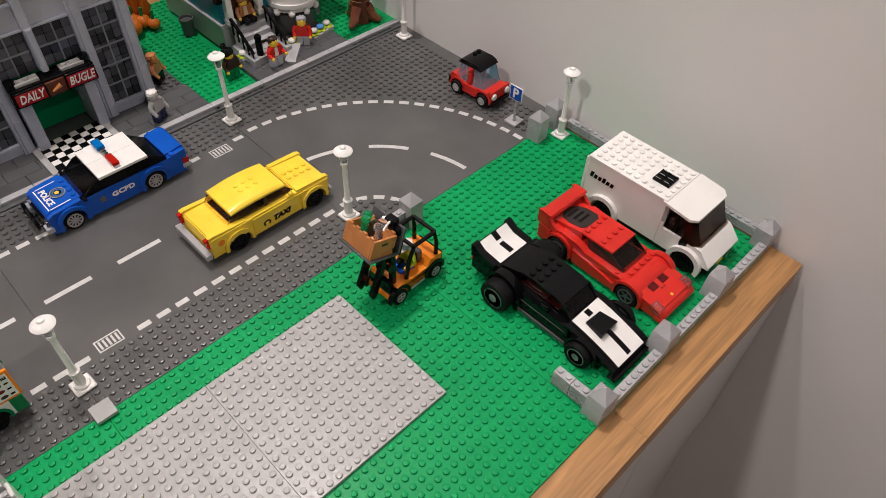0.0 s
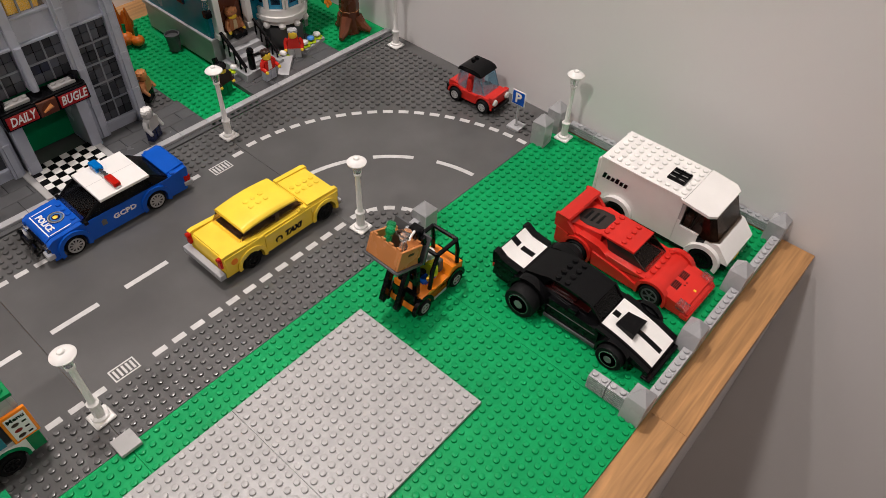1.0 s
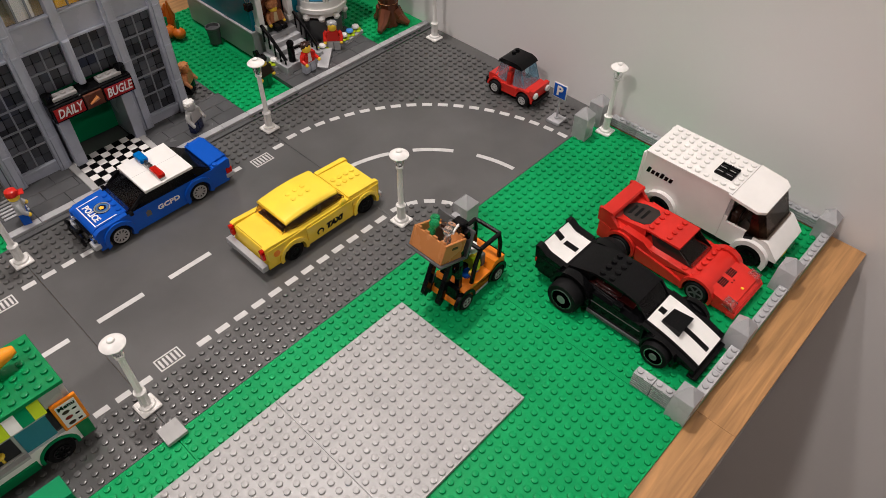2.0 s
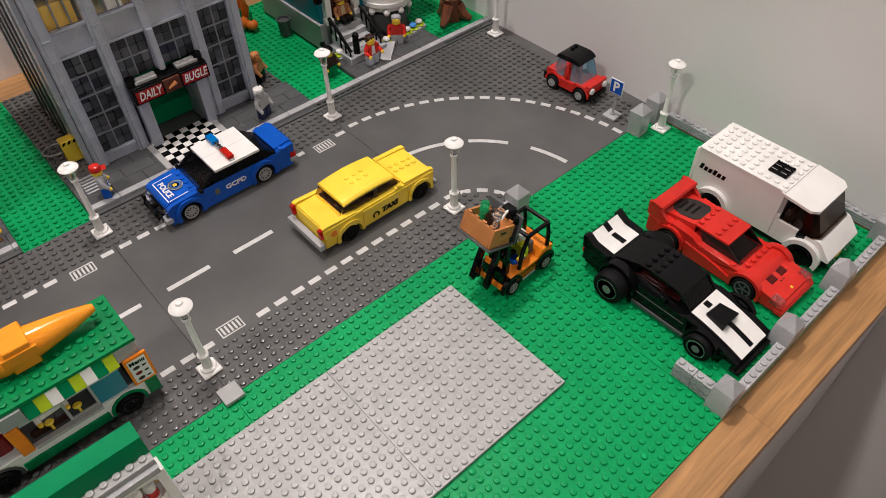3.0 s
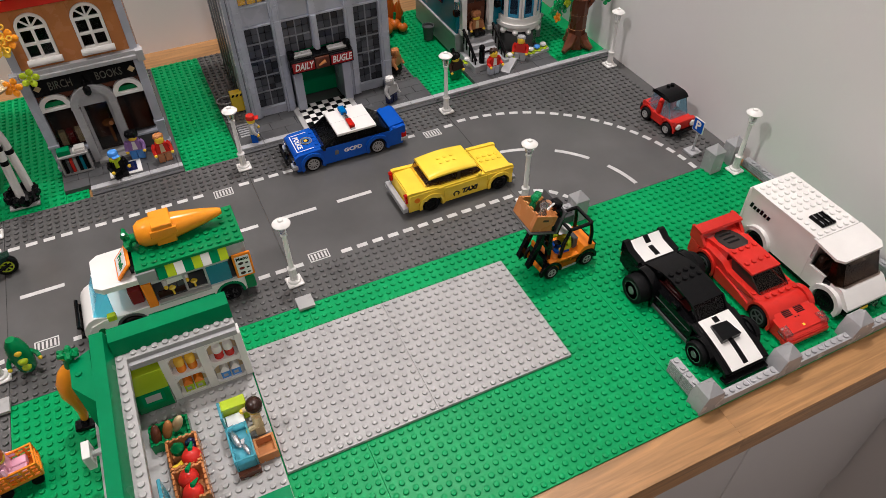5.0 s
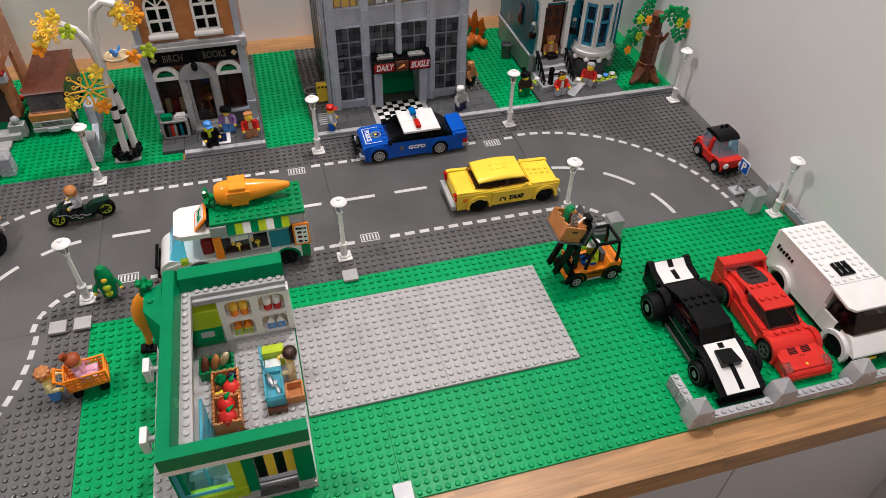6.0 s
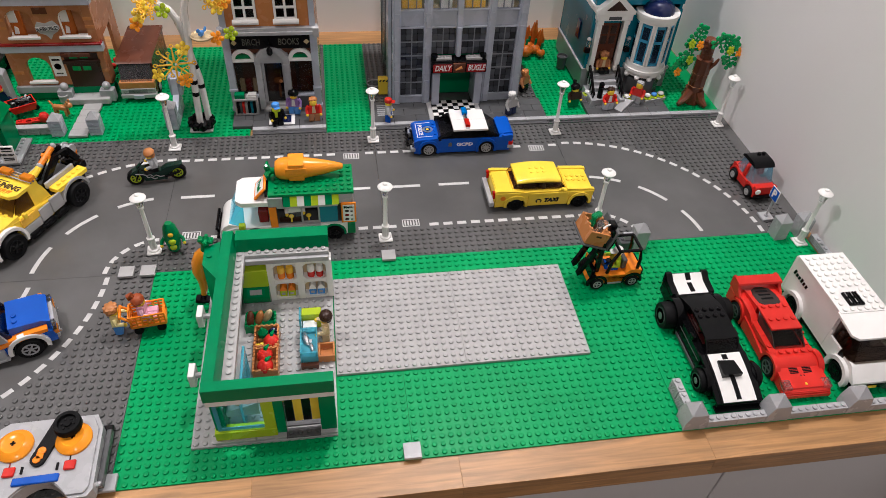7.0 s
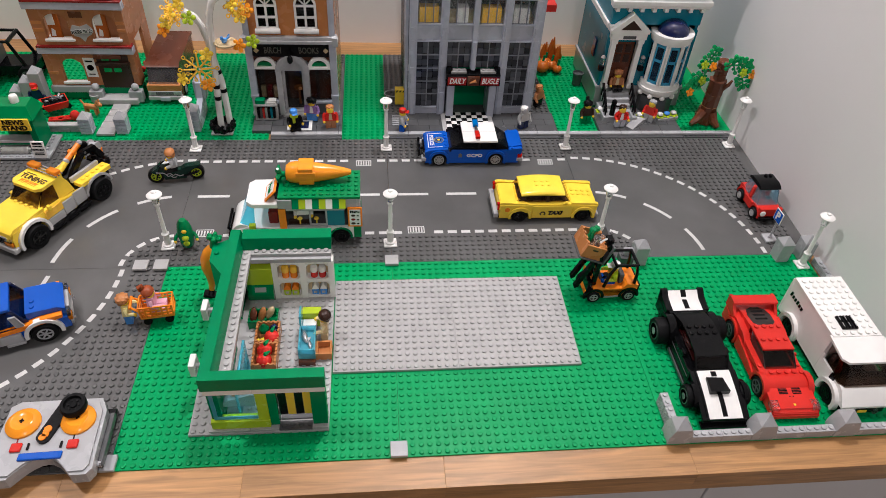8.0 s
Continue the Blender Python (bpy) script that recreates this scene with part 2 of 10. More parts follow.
SKY = surface("medium_blue_plastic", (0.08, 0.3, 0.75), 0.28)
TEAL = surface("dark_azure_plastic", (0.0, 0.185, 0.265), 0.28)
NAVY = surface("navy_plastic", (0.006, 0.012, 0.06), 0.12, coat=0.4)
ORANGE = surface("orange_plastic", (0.93, 0.25, 0.016), 0.25)
CARROT = surface("light_orange_plastic", (0.92, 0.32, 0.02), 0.22)
AMBER = surface("yellow_orange_plastic", (0.96, 0.55, 0.06), 0.28)
LIME = surface("lime_plastic", (0.42, 0.55, 0.02), 0.28)
NOUGAT = surface("nougat_plastic", (0.52, 0.20, 0.065), 0.3)
BRICKBROWN = surface("dark_orange_brown_plastic", (0.42, 0.168, 0.072), 0.3)
BROWN = surface("reddish_brown_plastic", (0.115, 0.035, 0.018), 0.3)
DKBROWN = surface("dark_brown_plastic", (0.035, 0.014, 0.009), 0.33)
TAN = surface("tan_plastic", (0.65, 0.5, 0.29), 0.3)
LAVENDER = surface("lavender_plastic", (0.32, 0.18, 0.45), 0.3)
PINK = surface("light_pink_plastic", (0.8, 0.42, 0.55), 0.3)
CHROME = surface("silver_plastic", (0.55, 0.55, 0.57), 0.2, metal=0.8)
GLASS = clear("clear_plastic", (0.95, 0.965, 0.97), 0.05, through=0.96)
SMOKE = clear("smoke_brown_clear_plastic", (0.62, 0.5, 0.42), 0.08, through=1.0)
SMOKEBLACK = clear("dark_smoke_clear_plastic", (0.16, 0.16, 0.175), 0.1, through=1.0)
AQUA = clear("light_blue_clear_plastic", (0.3, 0.78, 0.9), through=0.75)
TRBLUE = clear("blue_clear_plastic", (0.0, 0.25, 0.8), through=0.45)
TRRED = clear("red_clear_plastic", (0.8, 0.02, 0.01), through=0.45)
TRORANGE = clear("orange_clear_plastic", (0.95, 0.32, 0.02), through=0.5)
TRGREEN = clear("green_clear_plastic", (0.02, 0.4, 0.16), through=0.6)
WALLPAINT = surface("grey_wall_paint", (0.82, 0.794, 0.785), 0.75, grain=500.0, relief=0.12, blotch=2.2, vary=0.035, spread=0.0, depth=0.0006)
# unseen walls, ceiling and floor: tones chosen to control the bounced light
DIMPAINT = surface("unseen_wall_paint", (0.22, 0.213, 0.208), 0.8, relief=0.3, blotch=2.0, vary=0.03, spread=0.0)
CEILPAINT = surface("dimmed_ceiling_paint", (0.36, 0.355, 0.35), 0.8, relief=0.3, blotch=2.0, vary=0.02, spread=0.0)
FLOORWOOD = surface("brown_floor_laminate", (0.24, 0.165, 0.11), 0.5, blotch=6.0, vary=0.25)
LACQUER = surface("grey_white_lacquer", (0.56, 0.54, 0.53), 0.35, blotch=4.0, vary=0.02, spread=0.01)
GOLD = surface("dull_gold_plastic", (0.15, 0.145, 0.12), 0.35, metal=0.3)
OAK = oak("oak_worktop")
OAKSTAVE = oak("oak_stave", True)

# ---- the room ----
XW, YB = 99.0 * U, 102.0 * U
XL, YF, ZF, ZC = -2.3, -2.7, -0.86, 1.68


def slab(name, x0, y0, z0, x1, y1, z1, mt, label, category):
    s = Shape().box(x0 / U, y0 / U, z0 / U, x1 / U, y1 / U, z1 / U, 0.0)
    return tagged(s.obj(name, mt), label, category, kind="structure")


# this wall stands slightly out of square with the plates
def wall_x(y):
    return (97.55 + 0.011 * (y / U + 5.0)) * U


s = Shape().prism([(wall_x(YF - 0.12) / U, (YF - 0.12) / U), (wall_x(YF - 0.12) / U + 15, (YF - 0.12) / U), (wall_x(YB + 0.12) / U + 15, (YB + 0.12) / U), (wall_x(YB + 0.12) / U, (YB + 0.12) / U)], ZF / U, ZC / U, "z")
tagged(s.obj("wall_east", WALLPAINT), "plain light grey painted wall beside the toy city", "wall", kind="structure")
slab("wall_north", XL, YB, ZF, XW, YB + 0.12, ZC, WALLPAINT, "plain light grey painted wall behind the toy city", "wall")
# added sides out of view, dimmed so that they return less fill
slab("wall_west", XL - 0.12, YF - 0.12, ZF, XL, YB + 0.12, ZC, DIMPAINT, "unseen wall closing the room, darkened to limit bounced light", "wall")
slab("wall_south", XL, YF - 0.12, ZF, XW, YF, ZC, DIMPAINT, "unseen wall behind the viewer, darkened to limit bounced light", "wall")
slab("floor", XL - 0.12, YF - 0.12, ZF - 0.05, XW + 0.12, YB + 0.12, ZF, FLOORWOOD, "unseen brown floor, its tone set for bounced light", "floor")
slab("ceiling", XL - 0.12, YF - 0.12, ZC, XW + 0.12, YB + 0.12, ZC + 0.05, CEILPAINT, "unseen ceiling, darkened to limit bounced light", "ceiling")

# ---- oak-topped drawer cabinet that carries everything ----
TOP = -0.2
cab = thing("sideboard", at(0, 0), "long low sideboard with a solid oak top and grey-white drawers", "sideboard")
TH = 3.4
s = Shape().box(-150, 0.3, TOP - TH, XW / U - 0.02, YB / U - 0.02, TOP, 0.05)
s.obj("worktop", OAK, cab, "oak worktop with visible staves")
x = 97.0
while x > -60:
    x0 = max(x - random.uniform(14, 34), -150)
    for z0, z1, y0 in ((TOP - TH, TOP - 1.7, -3.9), (TOP - 1.7, TOP, -3.9)):
        Shape().box(x0, y0, z0, x, 0.3, z1, 0.004 if z1 < TOP else 0.03).obj("oak_stave", OAKSTAVE, cab)
    x = x0
Shape().box(-149, -3.2, ZF / U, XW / U - 0.05, YB / U - 0.1, TOP - TH, 0.02).obj("carcass", LACQUER, cab)
for i in range(5):
    x1 = 68.5 - 50.0 * (i - 1)
    Shape().box(max(x1 - 49.8, -149), -3.65, TOP - 35, min(x1, 97.4), -3.2, TOP - TH - 0.15, 0.12).obj("drawer_front", LACQUER, cab)


# ---- baseplates ----
def stud_field(plate, s, mt):
    """The moulded studs of one plate, too many to be told apart singly."""
    tagged(s.obj("stud_field", mt, plate), kind="stuff")


def lot(name, x, y, w, d, mt, label, skip=None, z=0.0, thick=0.2, kind="structure", category="baseplate", over=(0.0, 0.0)):
    """A studded plate whose corner lies at (x, y); z is its top."""
    s = Shape().box(0.01 - over[0], 0.01, -thick, w - 0.01 + over[1], d - 0.01, 0, 0.03)
    ob = s.obj(name, mt)
    ob.matrix_basis = at(x, y, z)
    stud_field(ob, Shape().studs(0, 0, w, d, 0, skip), mt)
    return tagged(ob, label, category, kind=kind)


def road_marks(ob, marks, label):
    s = Shape()
    for poly in marks:
        s.prism(poly, 0.004, 0.022, "z")
    s.obj("lane_marking", PAINT, ob, label)


def bar(x0, y0, x1, y1):
    return [(x0, y0), (x1, y0), (x1, y1), (x0, y1)]


def arc_bar(cx, cy, r0, r1, a0, a1, n=6):
    pts = []
    for r, order in ((r1, range(n + 1)), (r0, range(n, -1, -1))):
        for i in order:
            a = radians(a0 + (a1 - a0) * i / n)
            pts.append((cx + r * math.cos(a), cy + r * math.sin(a)))
    return pts


def drain(x0, y0, w=2.6, d=1.6):
    """A gully grate: an outline and bars."""
    t = 0.14
    x0, y0 = x0 - 0.15, y0 - 0.1
    out = [bar(x0, y0, x0 + w, y0 + t), bar(x0, y0 + d - t, x0 + w, y0 + d), bar(x0, y0 + t, x0 + t, y0 + d - t), bar(x0 + w - t, y0 + t, x0 + w, y0 + d - t)]
    n = 6
    for i in range(1, n):
        c = x0 + w * i / n
        out.append(bar(c - 0.11, y0 + 0.26, c + 0.11, y0 + d - 0.26))
    return out


EDGE, MID, CURVE = 6.55, 16.0, (6.65, 16.2, 25.9)


def straight_marks():
    out = []
    for k in range(15):
        c = 32 * (k + 0.5) / 15
        if not 2.4 < c < 5.6:
            out.append(bar(c - 0.7, EDGE - 0.32, c + 0.7, EDGE + 0.32))
        if not 26.4 < c < 29.6:
            out.append(bar(c - 0.7, 32 - EDGE - 0.32, c + 0.7, 32 - EDGE + 0.32))
    for k in range(4):
        out.append(bar(1.5 + 8 * k, MID - 0.3, 6.5 + 8 * k, MID + 0.3))
    return out + drain(2.85, 6.43) + drain(26.75, 24.05)


def curve_marks():
    """Marks of a quarter bend about the plate's corner at (0, 0)."""
    out = []
    for a in (4.7, 33.7, 62.7):
        out.append(arc_bar(0, 0, CURVE[1] - 0.3, CURVE[1] + 0.3, a, a + 18.3, 8))
    for k in range(19):
        a = 90 * (k + 0.5) / 19
        out.append(arc_bar(0, 0, CURVE[2] - 0.32, CURVE[2] + 0.32, a - 1.5, a + 1.5, 2))
    for k in range(5):
        a = 90 * (k + 0.5) / 5
        out.append(arc_bar(0, 0, CURVE[0] - 0.32, CURVE[0] + 0.32, a - 5.6, a + 5.6, 3))
    return out


def free_straight(x, y):
    return 6 < y < 26


def free_curve(x, y):
    return 6.2 < math.hypot(x, y) < 26.9


ROADLABEL = "dark grey studded road plate with white dashed lane lines"
for i in (0, 1):
    r = lot("road_straight", 32 * i, 32, 32, 32, ROAD, ROADLABEL, free_straight, category="road")
    road_marks(r, straight_marks(), "white printed dashes and gully grates")
r = lot("road_bend", 64.35, 32, 32, 32, ROAD, "dark grey road plate with a curved white-dashed lane", free_curve, category="road", over=(0.34, 1.8))
road_marks(r, curve_marks(), "white printed curved dashes")
# the mirrored bend and the side road
s = Shape().box(-31.99, 0.01, -0.2, -0.01, 31.99, 0, 0.03)
r = tagged(s.obj("road_bend", ROAD), "dark grey road plate curving towards the side road", "road", kind="structure")
r.matrix_basis = at(0, 32)
stud_field(r, Shape().studs(-32, 0, 32, 32, 0, lambda x, y: free_curve(-x, y)), ROAD)
road_marks(r, [[(-x, y) for x, y in p][::-1] for p in curve_marks()], "white printed curved dashes")
s = Shape().box(0.01, -31.99, -0.2, 31.99, -0.01, 0, 0.03)
r = tagged(s.obj("road_bend", ROAD), "dark grey road plate curving away beside the lawn", "road", kind="structure")
r.matrix_basis = at(-32, 32)
stud_field(r, Shape().studs(0, -32, 32, 32, 0, lambda x, y: free_curve(x, -y)), ROAD)
road_marks(r, [[(x, -y) for x, y in p][::-1] for p in curve_marks()], "white printed curved dashes")

for i in range(3):
    lot("ground", 32 * i + (0.35 if i == 2 else 0.0), 0, 32, 32, LAWN, "bright green studded baseplate" if i < 2 else "bright green studded baseplate of the car park",
        (lambda x, y: 24 < x and 12 < y < 28) if i == 0 else ((lambda x, y: x < 24 and 12 < y < 28) if i == 1 else None), category="lawn", over=(0.34, 0.0) if i == 2 else (0.0, 0.0))
LOTS = ((24, 64, 8, 32, "green strip between the bookshop and the tower"), (64, 64, 8, 32, "green strip between the tower and the blue house"),
        (88, 64, 8, 32, "green corner strip under the brown tree"), (-24, 64, 32, 32, "green garden plate before the brick house"), (-56, 64, 32, 32, "green garden plate at the far end"))
for x, y, w, d, lab in LOTS:
    lot("ground", x, y, w, d, LAWN, "bright green studded " + lab, category="lawn", over=(0.0, 2.3) if x == 88 else (0.0, 0.0))
for i in (0, 1):
    lot("paving_plate", 24 + 16 * i, 12, 16, 16, PALE, "light grey studded plate lying on the green baseplate", z=PLATE, thick=0.39, category="plate")


# ---- kit for vehicles ----
def wheel(parent, x, y, z, r, w, rim=GREY, outer=1, spokes=6, k=1.0):
    """A tyre with its rim; outer: +1 where the rim faces local +y, -1 where it faces -y."""
    s = Shape().lathe(x, y - w / 2, z, [(0.6 * r, 0.06), (0.93 * r, 0.0), (r, 0.12 * w), (r, 0.88 * w), (0.93 * r, w), (0.6 * r, w - 0.06)], 20, "y")
    t = s.obj("wheel", RUBBER, parent)
    y0 = y + outer * (w / 2 - 0.14)
    y1 = y + outer * (w / 2 + 0.02)
    lo, hi = min(y0, y1), max(y0, y1)
    g = Shape()
    ring = [(0.62 * k * r * math.cos(2 * math.pi * i / 20), 0.62 * k * r * math.sin(2 * math.pi * i / 20)) for i in range(20)]
    inner = [(0.5 * k * r * math.cos(2 * math.pi * i / 20), 0.5 * k * r * math.sin(2 * math.pi * i / 20)) for i in range(20)]
    for i in range(20):
        j = (i + 1) % 20
        g.prism([(x + ring[i][0], z + ring[i][1]), (x + ring[j][0], z + ring[j][1]), (x + inner[j][0], z + inner[j][1]), (x + inner[i][0], z + inner[i][1])], lo, hi, "y")
    g.cyl(x, lo, z, 0.17 * r, hi - lo, 10, axis="y")
    for i in range(spokes):
        a = 2 * math.pi * i / spokes
        c, d = math.cos(a), math.sin(a)
        e = 0.05 * r + 0.03
        g.prism([(x + 0.1 * r * c - e * d, z + 0.1 * r * d + e * c), (x + 0.52 * k * r * c - e * d, z + 0.52 * k * r * d + e * c),
                 (x + 0.52 * k * r * c + e * d, z + 0.52 * k * r * d - e * c), (x + 0.1 * r * c + e * d, z + 0.1 * r * d - e * c)], lo + 0.02, hi - 0.02, "y")
    g.obj("rim", rim, t, "spoked wheel rim")
    return t


def flank(top, zb, wheels):
    """A side outline: the top from rear to front, then the sill with round cut-outs (x, z, r) for the wheels."""
    pts = list(top)
    pts.append((top[-1][0], zb))
    for cx, cz, r in sorted(wheels, reverse=True):
        a0 = math.asin(max(-1.0, min(1.0, (zb - cz) / r)))
        for i in range(11):
            a = a0 + (math.pi - 2 * a0) * i / 10
            pts.append((cx + r * math.cos(a), cz + r * math.sin(a)))
    pts.append((top[0][0], zb))
    return pts


def arch(parent, cx, cz, r0, r1, y0, y1, mt, low=0.0, name="wheel_arch", label=""):
    """A half ring over a wheel."""
    a0 = math.asin(max(-1.0, min(1.0, (low - cz) / r1)))
    s = Shape()
    n = 12
    pts = []
    for r, order in ((r1, range(n + 1)), (r0, range(n, -1, -1))):
        for i in order:
            a = a0 + (math.pi - 2 * a0) * i / n
            pts.append((cx + r * math.cos(a), cz + r * math.sin(a)))
    s.prism(pts, y0, y1, "y")
    return s.obj(name, mt, parent, label)


def pane(parent, pts, mt, name="window", thick=0.12, label=""):
    """A flat pane through four corner points, given in turn, with thickness inward."""
    p = [Vector(q) for q in pts]
    n = (p[1] - p[0]).cross(p[-1] - p[0]).normalized() * thick
    k = len(p)
    s = Shape().add([tuple(q) for q in p] + [tuple(q - n) for q in p],
                    [tuple(range(k)), tuple(reversed(range(k, 2 * k)))] + [(i, k + i, k + (i + 1) % k, (i + 1) % k) for i in range(k)])
    return s.obj(name, mt, parent, label)


def side_text(side, x, y, z):
    """The pose of letters on a flank: side -1 faces local -y, +1 faces +y."""
    return at(x, y, z, rx=90, rz=0 if side < 0 else 180)


# ---- street lamps ----
def street_lamp(m):
    t = thing("street_lamp", m, "white plastic street lamp with a round cap on a square foot", "street lamp", "street lamps along the road")
    Shape().box(-0.98, -0.98, 0, 0.98, 0.98, 0.36, 0.12).lathe(0, 0, 0.36, [(0.8, 0), (0.74, 0.22), (0.5, 0.3)], 16).obj("base", WHITE, t)
    prof = [(0.5, 0), (0.46, 1.75), (0.56, 1.85), (0.56, 2.0), (0.42, 2.1), (0.32, 2.3), (0.28, 7.2), (0.42, 7.3), (0.42, 7.5), (0.3, 7.6)]
    s = Shape()
    n = 16
    for i, (r, z) in enumerate(prof):
        for k in range(n):
            q = r * (1.0 if (k % 2 == 0 or i not in (0, 1, 5, 6)) else 0.84)
            s.v.append((q * math.cos(2 * math.pi * k / n), q * math.sin(2 * math.pi * k / n), 0.6 + z))
    faces = [(i * n + k, i * n + (k + 1) % n, (i + 1) * n + (k + 1) % n, (i + 1) * n + k) for i in range(len(prof) - 1) for k in range(n)]
    verts = list(s.v)
    Shape().add(verts, faces + [tuple(reversed(range(n)))]).obj("post", WHITE, t, "fluted white post")
    Shape().lathe(0, 0, 8.2, [(0.3, 0), (0.46, 0.25), (0.62, 1.25), (0.55, 1.3)], 12).obj("lantern", GLASS, t, "clear plastic lantern")
    s = Shape().lathe(0, 0, 9.5, [(0.6, 0), (1.02, 0.08), (1.06, 0.22), (0.75, 0.5), (0.34, 0.64), (0.3, 0.78), (0.22, 0.84)], 24)
    for k in range(4):
        a = k * math.pi / 2 + 0.4
        s.tube([(0.42 * math.cos(a), 0.42 * math.sin(a), 8.3), (0.6 * math.cos(a), 0.6 * math.sin(a), 9.5)], 0.06, 5)
    s.obj("cap", WHITE, t)
    return t


lamp = street_lamp(at(31.9, 36.0, 0.02, 3))
for x, y, turn, lean in ((64.4, 36.65, 4, 0), (31.9, 61.05, 0, 0), (64.4, 61.1, 2, -1), (95.75, 61.45, 0, 0), (94.65, 29.45, 3, 0), (-0.65, 36.3, 5, 0), (-0.95, 61.05, 0, -1)):
    copy_thing(lamp, at(x, y, 0.02, turn, lean))


# ---- taxi ----
def taxi():
    t = thing("taxi", at(57.0, 43.8) @ Matrix.Diagonal((0.965, 0.97, 0.94, 1)), "yellow toy taxi with brown tinted windows on the road", "car")
    wz, wr = 1.18, 1.18
    wh = ((-4.7, wz, 1.5), (5.9, wz, 1.5))
    top = [(-8.1, 3.3), (-8.0, 3.5), (-7.2, 3.6), (3.4, 3.55), (7.6, 3.25), (8.0, 3.0), (8.05, 1.6)]
    Shape().prism(flank(top, 0.75, wh), -3.1, 3.1, "y").obj("body", YELLOW, t)
    for sy in (-1, 1):
        a, b = (3.1, 3.24) if sy > 0 else (-3.24, -3.1)
        s = Shape()
        s.box(-2.7, a, 0.8, 3.9, b, 3.3, 0.03)
        s.obj("door_panel", YELLOW, t)
        Shape().box(-8.05, a, 1.9, -2.75, b, 3.62, 0.05).obj("rear_quarter", YELLOW, t)
        Shape().box(3.95, a, 2.3, 8.05, b, 3.3, 0.05).obj("front_quarter", YELLOW, t)
    s = Shape().prism([(3.7, 3.5), (7.9, 3.2), (7.9, 3.42), (3.7, 3.75)], -2.4, 2.4, "y")
    for sy in (-1, 1):
        s.prism([(3.6, 3.3), (8.2, 2.9), (8.2, 3.45), (7.7, 3.65), (3.6, 3.85)], sy * 2.75 - 0.3, sy * 2.75 + 0.3, "y")
    s.obj("bonnet", YELLOW, t)
    s = Shape()
    for i in range(4):
        for j in (-0.5, 0.5):
            s.stud(4.3 + 0.95 * i, j, 3.66 - 0.075 * i)
    s.obj("bonnet_stud", YELLOW, t)
    s = Shape().prism([(-7.9, 3.5), (-4.0, 3.6), (-4.0, 3.78), (-7.9, 3.72)], -2.5, 2.5, "y")
    for sy in (-1, 1):
        s.prism([(-8.2, 2.6), (-8.2, 3.95), (-7.7, 4.05), (-3.5, 3.75), (-3.5, 3.3)], sy * 2.85 - 0.28, sy * 2.85 + 0.28, "y")
    s.obj("boot_lid", YELLOW, t)
    # cabin
    # roof shell: rounded along its length and over its sides
    rows = [(2.56, 0.0), (2.58, 0.28), (2.42, 0.52), (2.12, 0.64), (-2.12, 0.64), (-2.42, 0.52), (-2.58, 0.28), (-2.56, 0.0)]
    verts, faces, nr, nc = [], [], 13, len(rows)
    for i in range(nr):
        x = -4.75 + 7.2 * i / (nr - 1)
        rise = 0.5 * math.sin(math.pi * (0.1 + 0.8 * i / (nr - 1)))
        for y, h in rows:
            verts.append((x, y, 4.82 + h * 0.6 + rise * (0.45 + h * 0.85)))
    for i in range(nr - 1):
        for j in range(nc):
            k = (j + 1) % nc
            faces.append((i * nc + j, i * nc + k, (i + 1) * nc + k, (i + 1) * nc + j))
    faces.append(tuple(reversed(range(nc))))
    faces.append(tuple((nr - 1) * nc + j for j in range(nc)))
    s = Shape().add(verts, faces)
    s.obj("roof", YELLOW, t, "rounded yellow roof")
    s = Shape()
    for i in range(3):
        for j in (-0.5, 0.5):
            s.stud(-2.0 + i, j, 5.58)
    s.obj("roof_stud", YELLOW, t)
    pane(t, [(-5.5, -2.45, 3.7), (-4.6, -2.3, 5.0), (-4.6, 2.3, 5.0), (-5.5, 2.45, 3.7)], SMOKE, "rear_window")
    pane(t, [(3.5, 2.45, 3.7), (2.35, 2.3, 5.0), (2.35, -2.3, 5.0), (3.5, -2.45, 3.7)], SMOKE, "windscreen")
    for sy in (-1, 1):
        q = [(-5.4, sy * 2.55, 3.6), (3.4, sy * 2.55, 3.6), (2.35, sy * 2.45, 4.95), (-4.6, sy * 2.45, 4.95)]
        pane(t, q if sy < 0 else q[::-1], SMOKE, "side_window")
        Shape().box(-0.5, sy * 2.5 - 0.08, 3.6, 0.0, sy * 2.5 + 0.08, 4.95, 0.03).obj("door_pillar", DKBROWN, t)
        Shape().box(2.2, sy * 3.0 - 0.15, 3.55, 2.9, sy * 3.0 + 0.15, 3.75, 0.04).ball(2.8, sy * 3.05, 3.85, 0.32, 12).obj("mirror", YELLOW, t)
        Shape().cyl(-6.9, sy * 3.1 - (0.2 if sy < 0 else 0), 2.65, 0.42, 0.2 + (0.0 if sy < 0 else 0.05), 14, axis="y").obj("indicator", ORANGE, t, "round orange indicator")
        Shape().box(-8.5, sy * 2.75 - 0.32, 2.4, -8.1, sy * 2.75 + 0.32, 3.4, 0.08).cyl(-8.6, sy * 2.75, 3.65, 0.28, 0.5, 12, axis="x").obj("tail_light", TRRED, t, "clear red tail light")
        Shape().cyl(8.0, sy * 2.5, 2.6, 0.42, 0.25, 14, axis="x", c=0.08).obj("headlight", GLASS, t)
        for cx, cz, _ in wh:
            arch(t, cx, cz, 1.52, 1.95, *sorted((sy * 2.9, sy * 3.42)), YELLOW, 0.75)
    Shape().box(-5.0, -2.35, 3.62, 3.2, 2.35, 3.8, 0.02).obj("cabin_floor", DKBROWN, t)
